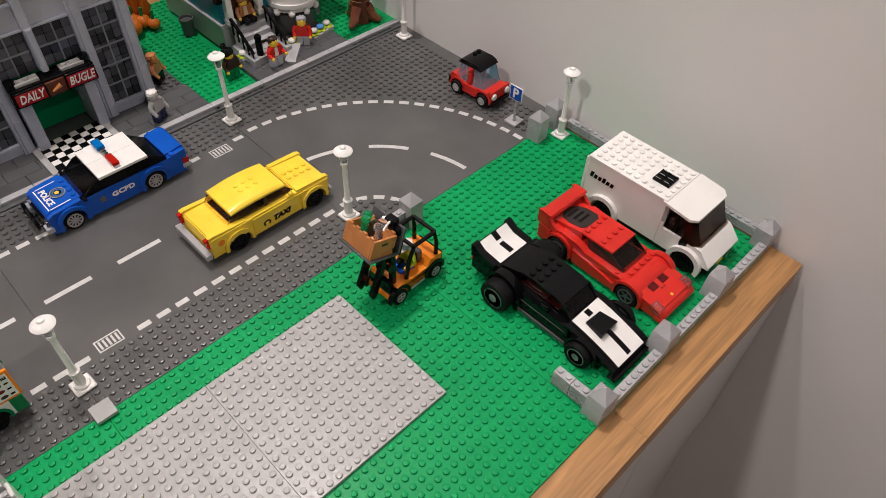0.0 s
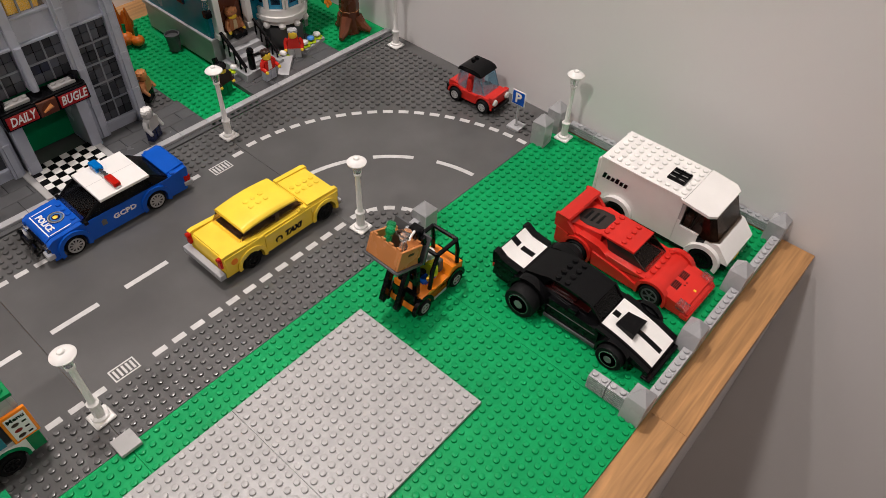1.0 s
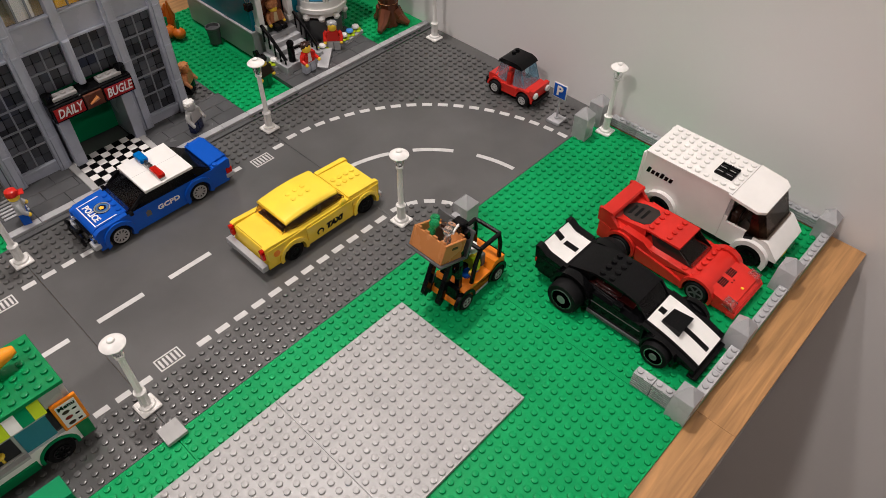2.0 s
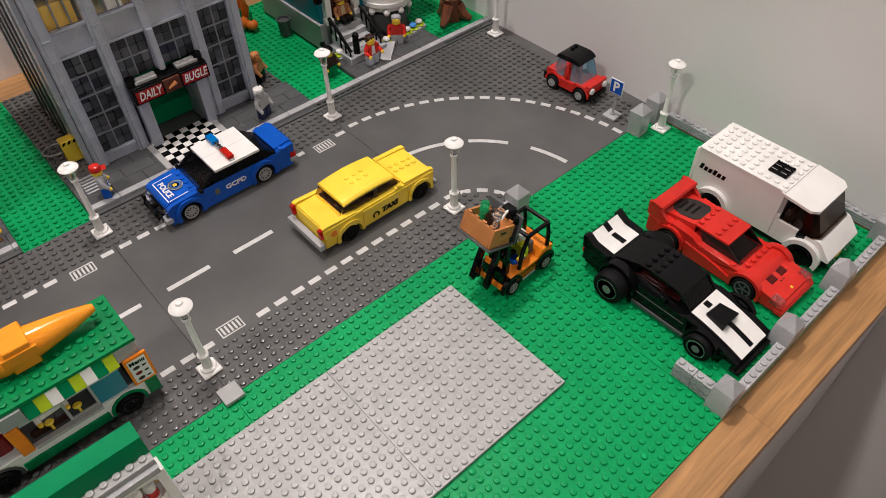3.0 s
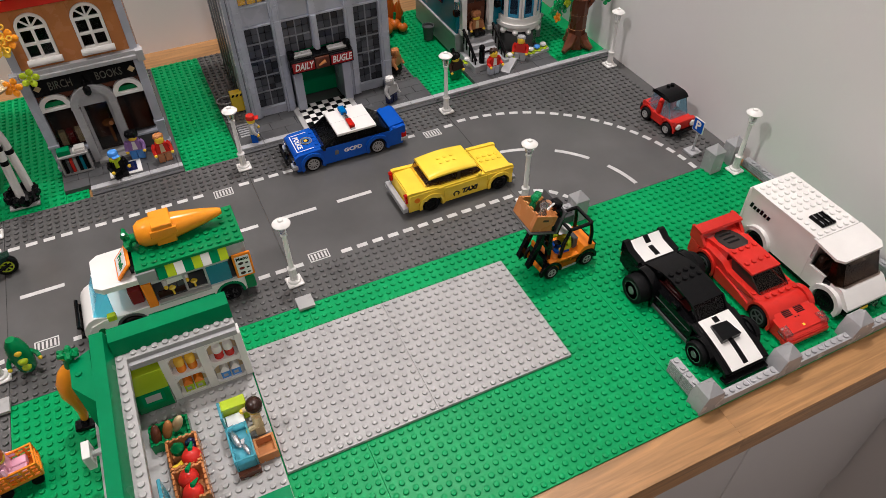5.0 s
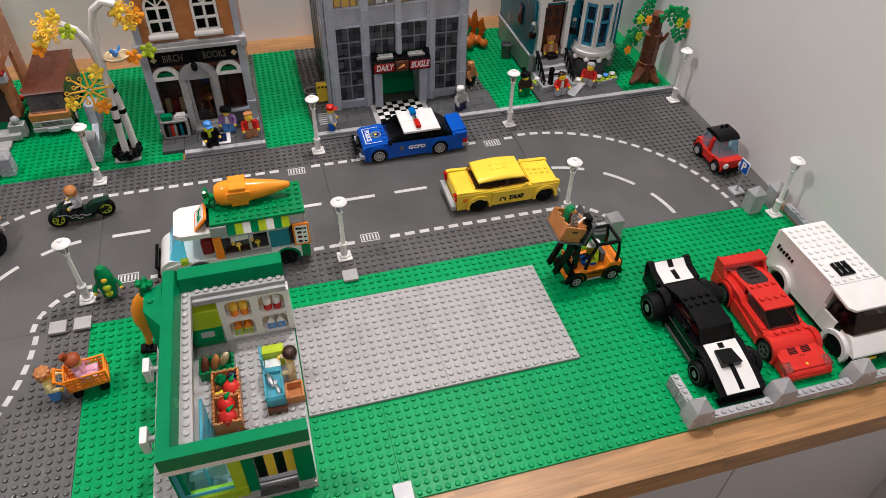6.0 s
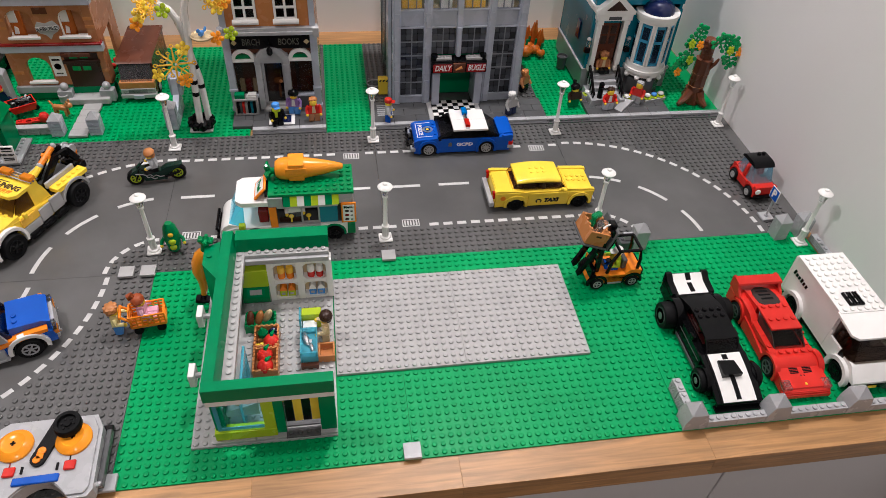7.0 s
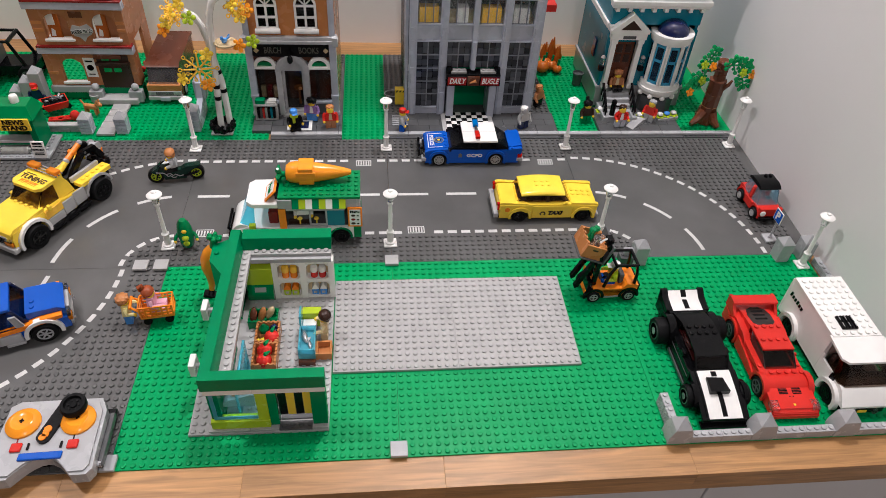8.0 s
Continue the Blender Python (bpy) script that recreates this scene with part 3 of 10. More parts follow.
    s = Shape().box(-4.9, -1.9, 3.62, -3.6, 1.9, 4.1, 0.2).box(-4.2, -1.8, 3.8, -3.6, 1.8, 4.6, 0.15).box(-0.8, -1.9, 3.62, 0.2, -0.3, 4.6, 0.15)
    s.obj("bench_seat", DKBROWN, t)
    s = Shape().box(-9.05, -3.35, 1.1, -8.3, 3.35, 1.9, 0.05)
    s.obj("rear_bumper", GREY, t, "light grey bumper bar")
    Shape().box(8.0, -3.3, 0.9, 8.5, 3.3, 1.6, 0.08).obj("front_bumper", GREY, t, "light grey bumper bar")
    Shape().box(-8.3, -2.9, 0.7, 8.0, 2.9, 1.05, 0.05).obj("chassis", BLACK, t)
    for sy in (-1, 1):
        for cx, cz, _ in wh:
            wheel(t, cx, sy * 2.75, wz, wr, 1.1, BLACK, sy)
        lettering("taxi_text", "TAXI", 1.0, side_text(sy, 1.05 * (1 if sy < 0 else 0.2), sy * 3.26, 1.85), BLACK, t, "black printed letters", 0.075, stretch=1.05, slant=0.25)
        k = Shape()
        for i in range(14):
            a0, a1 = radians(-50 + 20 * i), radians(-50 + 20 * (i + 1))
            k.prism([(-0.95 + 0.5 * math.cos(a0), 1.75 + 0.45 * math.sin(a0)), (-0.95 + 0.5 * math.cos(a1), 1.75 + 0.45 * math.sin(a1)),
                     (-0.95 + 0.3 * math.cos(a1), 1.75 + 0.25 * math.sin(a1)), (-0.95 + 0.3 * math.cos(a0), 1.75 + 0.25 * math.sin(a0))], *sorted((sy * 3.24, sy * 3.28)), "y")
        k.obj("round_mark", BLACK, t, "black printed ring")


taxi()


# ---- police car ----
def police_car():
    t = thing("police_car", at(46.1, 58.8, 0, 180) @ Matrix.Diagonal((0.97, 1, 1, 1)), "blue and white toy police car with a roof light bar", "car")
    wz, wr = 1.2, 1.2
    wh = ((-4.75, wz, 1.46), (5.4, wz, 1.46))
    top = [(-8.9, 2.9), (-8.6, 3.1), (-6.0, 3.2), (3.6, 3.2), (7.3, 2.98), (7.9, 2.6)]
    Shape().prism(flank(top, 0.5, wh), -2.85, 2.85, "y").obj("body", BLUE, t)
    s = Shape().prism([(3.7, 3.2), (7.4, 2.98), (7.9, 2.6), (7.75, 2.95), (7.35, 3.2), (3.7, 3.42)], -2.3, 2.3, "y")
    s.obj("bonnet", BLUE, t)
    for sy in (-1, 1):
        Shape().prism([(3.9, 3.1), (7.5, 2.8), (8.0, 2.3), (7.9, 2.75), (7.3, 3.12), (3.9, 3.36)], *sorted((sy * 2.32, sy * 2.9)), "y").obj("front_wing", BLUE, t)
    for i in range(4):
        Shape().stud(4.15, -1.5 + i, 3.35).obj("bonnet_stud", BLUE, t)
    # boot: raised at the tail, with a stepped edge
    Shape().prism([(-9.3, 2.3), (-9.45, 3.65), (-9.2, 3.8), (-7.0, 3.5), (-7.0, 3.1)], -2.3, 2.3, "y").obj("boot_lid", BLUE, t)
    for sy in (-1, 1):
        Shape().prism([(-9.3, 2.2), (-9.4, 3.4), (-9.1, 3.55), (-7.1, 3.3), (-7.1, 3.0)], *sorted((sy * 2.3, sy * 2.92)), "y").stud(-7.6, sy * 2.6, 3.36).obj("rear_wing", BLUE, t)
    s = Shape().box(-4.8, -2.98, 4.7, 1.25, 2.98, 5.05, 0.03)
    s.obj("roof", WHITE, t, "flat white roof panel")
    Shape().box(-4.75, -0.02, 5.05, 1.2, 0.02, 5.055, 0.0).obj("roof_seam", PALE, t)
    # black cabin below the roof
    for sy in (-1, 1):
        a, b = sorted((sy * 2.5, sy * 2.78))
        Shape().prism([(-7.0, 3.15), (-4.7, 4.7), (-4.2, 4.7), (-5.2, 3.15)], a, b, "y").obj("rear_pillar", BLACK, t)
        Shape().prism([(3.9, 3.15), (3.3, 3.15), (1.2, 4.7), (1.6, 4.7)], a, b, "y").obj("front_pillar", BLACK, t)
        Shape().box(-6.0, a, 3.0, 3.8, b, 3.32, 0.03).obj("belt_rail", BLACK, t)
        Shape().box(-1.9, a, 3.3, -1.5, b, 4.7, 0.02).obj("door_pillar", BLACK, t)
        q = [(-5.0, sy * 2.62, 3.3), (3.4, sy * 2.62, 3.3), (1.3, sy * 2.6, 4.7), (-4.3, sy * 2.6, 4.7)]
        pane(t, q if sy < 0 else q[::-1], SMOKEBLACK, "side_window")
    pane(t, [(-7.0, -2.5, 3.3), (-4.7, -2.5, 4.75), (-4.7, 2.5, 4.75), (-7.0, 2.5, 3.3)], BLACK, "rear_window")
    pane(t, [(3.9, 2.5, 3.3), (1.4, 2.5, 4.75), (1.4, -2.5, 4.75), (3.9, -2.5, 3.3)], SMOKEBLACK, "windscreen")
    Shape().box(-5.0, -2.4, 3.2, 3.2, 2.4, 3.5, 0.05).box(-3.0, -2.0, 3.4, -2.0, 2.0, 4.4, 0.1).box(0.2, -2.0, 3.4, 0.8, 2.0, 4.4, 0.1).obj("bench_seat", BLACK, t)
    for sy in (-1, 1):
        for cx, cz, _ in wh:
            arch(t, cx, cz, 1.42, 1.92, *sorted((sy * 2.5, sy * 3.12)), BLUE, 0.45)
            wheel(t, cx, sy * 2.5, wz, wr, 1.0, PALE, sy, 10, 1.22)
        Shape().box(-9.5, sy * 2.3 - 0.62, 1.55, -8.7, sy * 2.3 + 0.65, 2.3, 0.05).obj("tail_light", TRRED, t, "clear dark red tail light")
        Shape().box(7.75, sy * 2.2 - 0.5, 1.7, 8.25, sy * 2.2 + 0.5, 2.35, 0.06).obj("headlight", GLASS, t)
        Shape().box(3.3, sy * 2.95 - 0.25, 3.1, 3.75, sy * 2.95 + 0.3, 3.5, 0.06).obj("mirror", BLACK, t)
        lettering("unit_text", "GCPD", 0.85, side_text(sy, -0.9 * sy, sy * 2.87, 2.0), WHITE, t, "white printed letters", 0.03, stretch=1.25)
        Shape().prism([(1.35, 1.7), (1.95, 1.7), (1.95, 2.3), (1.65, 2.5), (1.35, 2.3)], *sorted((sy * 2.85, sy * 2.89)), "y").obj("side_badge", GOLD, t, "small printed badge")
    Shape().box(-9.7, -3.0, 0.95, -8.6, 3.0, 1.5, 0.05).obj("rear_bumper", GREY, t, "light grey rear bumper")
    for sy in (-1, 1):
        Shape().box(7.7, sy * 2.35 - 0.6, 0.9, 8.5, sy * 2.35 + 0.6, 1.6, 0.08).obj("front_bumper", GREY, t)
    Shape().box(7.7, -1.7, 0.9, 8.2, 1.7, 2.3, 0.05).obj("grille", BLACK, t)
    Shape().box(-8.6, -2.6, 0.4, 8.0, 2.6, 0.8, 0.05).obj("chassis", DKGREY, t)
    # light bar across the roof
    Shape().box(-1.65, -2.75, 5.05, -0.95, 2.75, 5.2, 0.03).obj("light_bar", PALE, t, "pale grey light bar foot")
    Shape().box(-1.72, 0.55, 5.2, -0.88, 2.55, 5.68, 0.08).obj("red_beacon", TRRED, t, "clear red beacon")
    Shape().box(-1.78, -2.75, 5.2, -0.82, -1.0, 5.8, 0.1).obj("blue_beacon", TRBLUE, t, "clear blue beacon")
    for y in (-0.9, -0.35, 0.1):
        Shape().cyl(-1.3, y + 0.2, 5.2, 0.24, 0.42, 10).obj("clear_beacon", GLASS, t)
    for y in (-1.0, 1.0):
        Shape().tube([(8.2, y, 1.0), (8.8, y, 1.1), (9.0, y, 2.0), (8.9, y, 3.1)], 0.22, 7).obj("push_bar", BLACK, t, "black push bar")
    for z in (1.5, 2.5):
        Shape().tube([(8.9, -1.9, z), (8.95, 1.9, z)], 0.2, 7).obj("push_bar", BLACK, t, "black push bar")
    # bonnet print: two stripes, word, round crest
    s = Shape()
    for y in (-2.1, 1.98):
        s.add([(4.7, y, 3.375), (7.1, y, 3.23), (7.1, y + 0.12, 3.23), (4.7, y + 0.12, 3.375)], [(0, 1, 2, 3)])
    s.add([(7.2, -2.1, 3.222), (7.32, -2.1, 3.212), (7.32, 2.1, 3.212), (7.2, 2.1, 3.222)], [(0, 1, 2, 3)])
    s.obj("bonnet_stripe", WHITE, t)
    tilt = math.degrees(math.atan2(0.24, 4.1))
    lettering("police_text", "POLICE", 1.02, at(6.62, 0, 3.29, rz=90, rx=0) @ pose(0, 0, 0, tilt, 0, 0), WHITE, t, "white printed letters", 0.03, stretch=0.9)
    Shape().cyl(5.3, 0, 3.3, 0.95, 0.06, 20).obj("crest", NAVY, t, "round printed crest")
    Shape().lathe(5.3, 0, 3.365, [(0.78, 0), (0.88, 0), (0.88, 0.012), (0.78, 0.012), (0.78, 0)], 20).obj("crest_ring", PALE, t)
    Shape().lathe(5.3, 0, 3.365, [(0.5, 0), (0.6, 0), (0.6, 0.012), (0.5, 0.012), (0.5, 0)], 20).obj("crest_ring", SKY, t)
    Shape().cyl(5.3, 0, 3.335, 0.46, 0.06, 16).obj("crest_middle", NAVY, t)
    Shape().prism([(5.05, 0.0), (5.25, -0.28), (5.6, -0.2), (5.6, 0.2), (5.25, 0.28)], 3.39, 3.405, "z").obj("crest_shield", AMBER, t, "gold printed shield")


police_car()


SANDGREEN = surface("sand_green_plastic", (0.16, 0.2, 0.185), 0.3)
MAROON = surface("maroon_plastic", (0.035, 0.004, 0.004), 0.3)


# ---- black car with white stripes ----
def black_car():
    t = thing("muscle_car", at(71.2, 11.6, 0, -90), "black toy muscle car with white striped bonnet and boot", "car")
    fr, rr = 1.45, 1.8
    top = [(-9.0, 2.2), (-9.1, 3.0), (-8.9, 3.7), (-5.6, 3.4), (3.0, 2.95), (6.0, 2.4), (8.0, 1.7), (9.5, 1.2)]
    Shape().prism(top + [(9.5, 0.6), (-9.0, 0.6)], -2.35, 2.35, "y").obj("body", BLACK, t)
    for sy in (-1, 1):
        a, b = sorted((sy * 2.35, sy * 3.0))
        Shape().prism([(-2.1, 0.9), (4.0, 0.9), (3.9, 2.75), (3.4, 3.0), (-2.1, 3.2)], a, b, "y").obj("door", BLACK, t)
        Shape().prism([(-9.0, 1.7), (-6.5, 1.7), (-6.1, 3.3), (-8.9, 3.6)], a, b, "y").obj("rear_quarter", BLACK, t)
        Shape().box(-2.0, *sorted((sy * 3.0, sy * 3.06))[:1], 2.2, 3.6, sorted((sy * 3.0, sy * 3.06))[1], 2.3, 0.01).obj("door_line", DKGREY, t)
        a, b = sorted((sy * 3.0, sy * 3.2))
        Shape().box(-2.2, a, 0.55, 4.0, b, 0.98, 0.04).obj("sill", DKGREY, t, "dark grey sill strip")

    # bonnet: curved white field, black dashes and a tilted scoop
    def bonnet(y0, y1, lift, mt, name, x0=3.5, x1=9.6, label=""):
        prof, low = [], []
        for i in range(11):
            x = x0 + (x1 - x0) * i / 10
            z = 3.3 - 0.12 * (x - 3.6) - 0.024 * (x - 3.6) ** 2
            prof.append((x, z + lift))
            low.append((x, z - 0.35))
        return Shape().prism(prof + low[::-1], y0, y1, "y").obj(name, mt, t, label)
    bonnet(-2.35, 2.35, 0.0, BLACK, "bonnet")
    for sy in (-1, 1):
        bonnet(*sorted((sy * 2.3, sy * 2.95)), -0.08, BLACK, "front_wing")
    bonnet(-2.1, 2.1, 0.04, WHITE, "bonnet_field", 3.6, 9.58, "white bonnet field")
    bonnet(-0.42, 0.28, 0.065, BLACK, "bonnet_dash", 3.75, 4.45)
    bonnet(-0.36, 0.24, 0.065, BLACK, "bonnet_dash", 6.6, 9.35)
    Shape().add([(4.7, -1.3, 3.2), (4.85, 0.75, 3.2), (6.75, 1.05, 2.75), (6.75, -1.4, 2.75), (4.7, -1.3, 3.5), (4.85, 0.75, 3.5), (6.8, 1.05, 3.42), (6.8, -1.4, 3.42)],
                [(0, 1, 2, 3), (7, 6, 5, 4), (1, 0, 4, 5), (2, 1, 5, 6), (3, 2, 6, 7), (0, 3, 7, 4)]).obj("bonnet_scoop", BLACK, t, "black bonnet scoop")
    # boot: two white fields that meet in a crease
    Shape().prism([(-9.0, 3.2), (-9.15, 4.55), (-8.95, 4.62), (-7.9, 4.02), (-5.6, 3.88), (-5.6, 3.3)], -2.6, 2.6, "y").obj("boot_lid", BLACK, t)
    Shape().prism([(-9.1, 4.5), (-8.95, 4.68), (-7.88, 4.07), (-5.9, 3.94), (-5.9, 3.8), (-7.9, 3.95)], -2.08, 2.08, "y").obj("boot_field", WHITE, t, "white boot field")
    Shape().prism([(-8.95, 4.72), (-8.1, 4.235), (-8.1, 4.15), (-8.95, 4.6)], -0.3, 0.42, "y").obj("boot_dash", BLACK, t, "black dash")
    Shape().prism([(-7.75, 4.09), (-6.2, 3.99), (-6.2, 3.9), (-7.75, 3.98)], -0.3, 0.36, "y").obj("boot_dash", BLACK, t, "black dash")
    for sy in (-1, 1):
        Shape().prism([(-9.2, 3.2), (-9.3, 4.75), (-8.9, 4.8), (-8.0, 4.2), (-6.0, 3.95), (-6.0, 3.2)], *sorted((sy * 2.1, sy * 2.95)), "y").obj("tail_fin", BLACK, t)
        Shape().box(-9.3, sy * 2.2 - 0.6, 2.3, -9.0, sy * 2.2 + 0.6, 2.8, 0.05).obj("tail_light", TRRED, t)
    # cabin: one smooth shell from boot to windscreen
    shell = [(-5.6, 3.95), (-3.0, 4.85), (-1.6, 4.98), (-0.4, 4.95), (1.0, 4.82), (2.3, 4.6)]
    Shape().prism(shell + [(x, z - 0.28) for x, z in shell[::-1]], -2.1, 2.1, "y").obj("roof", BLACK, t)
    for x in (-2.2, -1.1):
        for i in range(4):
            Shape().stud(x, -1.5 + i, 4.95).obj("roof_stud", BLACK, t)
    pane(t, [(3.55, 2.2, 3.2), (2.25, 2.1, 4.5), (2.25, -2.1, 4.5), (3.55, -2.2, 3.2)], SMOKEBLACK, "windscreen")
    Shape().box(-4.8, -2.0, 3.2, 2.0, 2.0, 3.45, 0.05).box(-2.6, -1.8, 3.4, -1.6, 1.8, 4.5, 0.15).box(-2.6, -2.0, 3.4, 0.4, -1.2, 3.9, 0.15).obj("bench_seat", MAROON, t, "dark red seat")
    for sy in (-1, 1):
        Shape().prism([(-5.6, 3.3), (-5.6, 3.95), (-3.4, 4.7), (-2.7, 4.7), (-3.3, 3.3)], *sorted((sy * 1.95, sy * 2.15)), "y").obj("rear_pillar", BLACK, t)
        Shape().prism([(3.7, 3.2), (3.3, 3.2), (2.0, 4.6), (2.35, 4.6)], *sorted((sy * 1.98, sy * 2.2)), "y").obj("front_pillar", BLACK, t)
        Shape().box(0.2, sy * 2.7 - 0.35, 3.15, 1.2, sy * 2.7 + 0.35, 3.75, 0.1).obj("mirror", BLACK, t)
        for x in (-5.2, -4.3):
            Shape().box(x - 0.5, *sorted((sy * 2.15, sy * 3.05))[:1], 3.3, x + 0.5, sorted((sy * 2.15, sy * 3.05))[1], 3.7, 0.04).stud(x, sy * 2.6, 3.7).obj("shoulder_plate", BLACK, t)
        arch(t, -4.35, rr, 2.0, 2.4, *sorted((sy * 2.4, sy * 3.4)), BLACK, 1.6)
        arch(t, 5.9, fr, 1.6, 1.85, *sorted((sy * 2.95, sy * 3.45)), BLACK, 0.8)
        wheel(t, -4.35, sy * 3.8, rr, rr, 1.8, DKGREY, sy, 5)
        Shape().lathe(-4.35, sy * 4.66 - 0.06, rr, [(0.98, 0), (1.16, 0), (1.16, 0.14), (0.98, 0.14), (0.98, 0)], 24, "y").obj("rim_ring", CHROME, t, "thin silver rim ring")
        Shape().cyl(-4.35, sy * 4.66 - 0.1, rr, 0.5, 0.2, 12, axis="y").obj("hub_cap", SANDGREEN, t, "grey-green hub")
        wheel(t, 5.9, sy * 3.4, fr, fr, 1.2, DKGREY, sy, 5)
        Shape().lathe(5.9, sy * 3.96 - 0.06, fr, [(0.8, 0), (0.96, 0), (0.96, 0.14), (0.8, 0.14), (0.8, 0)], 24, "y").obj("rim_ring", CHROME, t, "thin silver rim ring")
        Shape().cyl(5.9, sy * 3.96 - 0.1, fr, 0.42, 0.2, 12, axis="y").obj("hub_cap", SANDGREEN, t, "grey-green hub")
    Shape().box(9.1, -3.0, 0.45, 10.1, 3.0, 0.72, 0.06).box(9.1, -2.8, 0.72, 9.65, 2.8, 1.3, 0.06).obj("front_splitter", BLACK, t)
    Shape().box(-8.9, -2.3, 0.5, 9.2, 2.3, 0.9, 0.04).obj("chassis", BLACK, t)


black_car()


# ---- red sports car ----
SMOKEDARK = clear("dark_brown_clear_plastic", (0.24, 0.18, 0.14), 0.08, through=1.0)
NAVYBROWN = surface("smoky_dark_plastic", (0.03, 0.022, 0.02), 0.14)

def sports_car():
    t = thing("sports_car", at(80.55, 10.9, 0, -90.8), "glossy red toy sports car with a high rear wing", "car")
    r = 1.25
    wh = ((-5.2, r, 1.55), (4.1, r, 1.55))
    top = [(-8.2, 1.6), (-8.3, 3.3), (-7.8, 3.55), (-4.6, 3.15), (-1.2, 2.75), (2.6, 2.65), (7.8, 1.75), (8.4, 1.35)]
    Shape().prism(flank(top, 0.5, wh), -2.9, 2.9, "y").obj("body", RED, t)
    for sy in (-1, 1):
        a, b = sorted((sy * 2.9, sy * 3.15))
        for poly in ([(-3.2, 0.55), (2.3, 0.55), (2.6, 1.3), (0.5, 1.8), (-3.4, 2.3)], [(-8.2, 1.0), (-7.0, 1.0), (-6.6, 2.7), (-8.2, 3.0)]):
            Shape().prism(poly, a, b, "y").obj("side_panel", RED, t)
    s = Shape().prism([(-8.35, 4.5), (-8.3, 4.8), (-6.9, 4.72), (-6.75, 4.5)], -3.1, 3.1, "y")
    s.obj("rear_wing", RED, t)
    for sy in (-1, 1):
        Shape().prism([(-8.5, 3.0), (-8.6, 4.7), (-7.4, 4.6), (-5.9, 3.3), (-5.9, 2.8)], *sorted((sy * 2.7, sy * 3.1)), "y").obj("wing_support", RED, t)
        Shape().prism([(-5.9, 2.6), (-5.4, 3.5), (-2.8, 3.3), (-1.6, 2.6)], *sorted((sy * 2.1, sy * 3.0)), "y").obj("rear_haunch", RED, t)
        arch(t, -5.2, r, 1.5, 1.85, *sorted((sy * 2.6, sy * 3.3)), RED, 0.5)
        arch(t, 4.1, r, 1.5, 1.85, *sorted((sy * 2.6, sy * 3.3)), RED, 0.6)
        wheel(t, -5.2, sy * 2.8, r, r, 1.15, DKGREY, sy, 5, 1.2)
        wheel(t, 4.1, sy * 2.8, r, r, 1.1, DKGREY, sy, 5, 1.2)
        Shape().prism([(6.9, 1.6), (6.9, 2.2), (8.1, 1.98), (8.1, 1.4)], sy * 2.6 - 0.5, sy * 2.6 + 0.5, "y").obj("headlight", GLASS, t, "clear plastic headlight")
        for dx in (7.15, 7.6):
            for dy in (-0.22, 0.22):
                Shape().cyl(dx, sy * 2.6 + dy, 1.98 - 0.183 * (dx - 7.6), 0.14, 0.14, 8).obj("headlight_stud", GLASS, t)
        Shape().box(0.0, sy * 2.75 - 0.12, 2.4, 0.4, sy * 2.75 + 0.5, 2.75, 0.06).obj("mirror", RED, t)
    # engine cover
    prof = [(-7.0, 3.5), (-6.5, 3.75), (-3.2, 4.25), (-3.2, 3.0), (-7.0, 3.0)]
    Shape().prism(prof, -2.1, 2.1, "y").obj("engine_cover", RED, t)
    ring = [(-3.35, -0.9), (-3.35, 0.9), (-3.9, 1.5), (-5.4, 1.6), (-6.5, 1.3), (-7.0, 0.6), (-7.0, -0.6), (-6.5, -1.3), (-5.4, -1.6), (-3.9, -1.5)]
    n = len(ring)
    v = [(x, y, 3.75 + 0.1515 * (x + 6.5) + 0.05) for x, y in ring]
    w = [(x, y, 3.75 + 0.1515 * (x + 6.5) - 0.1) for x, y in ring]
    Shape().add(v + w, [tuple(range(n)), tuple(reversed(range(n, 2 * n)))] + [(i, n + i, n + (i + 1) % n, (i + 1) % n) for i in range(n)]).obj("engine_window", NAVYBROWN, t, "dark engine window")
    for i in range(3):
        x = -6.3 + 0.75 * i
        z = 3.75 + 0.1515 * (x + 6.5) + 0.05
        Shape().box(x, -0.85, z - 0.05, x + 0.42, 0.85, z + 0.05, 0.03).obj("engine_slat", BLACK, t)
    # cabin
    s = Shape().box(-3.4, -2.1, 4.05, 0.75, 2.1, 4.35, 0.05)
    for i in range(4):
        s.stud(-3.0, -1.5 + i, 4.35).stud(-0.85, -1.5 + i, 4.35)
    s.obj("roof", RED, t)
    pane(t, [(2.7, 2.0, 2.75), (0.6, 2.0, 4.15), (0.6, -2.0, 4.15), (2.7, -2.0, 2.75)], SMOKEDARK, "windscreen")
    for sy in (-1, 1):
        q = [(-2.0, sy * 2.16, 2.78), (2.6, sy * 2.12, 2.78), (0.6, sy * 2.1, 4.1), (-2.6, sy * 2.1, 4.1)]
        pane(t, q if sy < 0 else q[::-1], NAVYBROWN, "side_window", label="dark side window")
    Shape().box(-2.4, -1.8, 2.6, 2.2, 1.8, 2.85, 0.05).box(-1.8, -1.6, 2.7, -1.0, 1.6, 3.9, 0.1).obj("bench_seat", BLACK, t)
    # bonnet
    Shape().prism([(2.6, 2.75), (7.9, 1.85), (8.0, 1.6), (2.6, 2.3)], -2.95, 2.95, "y").obj("bonnet", RED, t)
    s = Shape()
    for i in range(4):
        s.stud(3.1, -1.5 + i, 2.7)
    for y in (-2.5, -1.5, 1.5, 2.5):
        s.stud(4.2, y, 2.5)
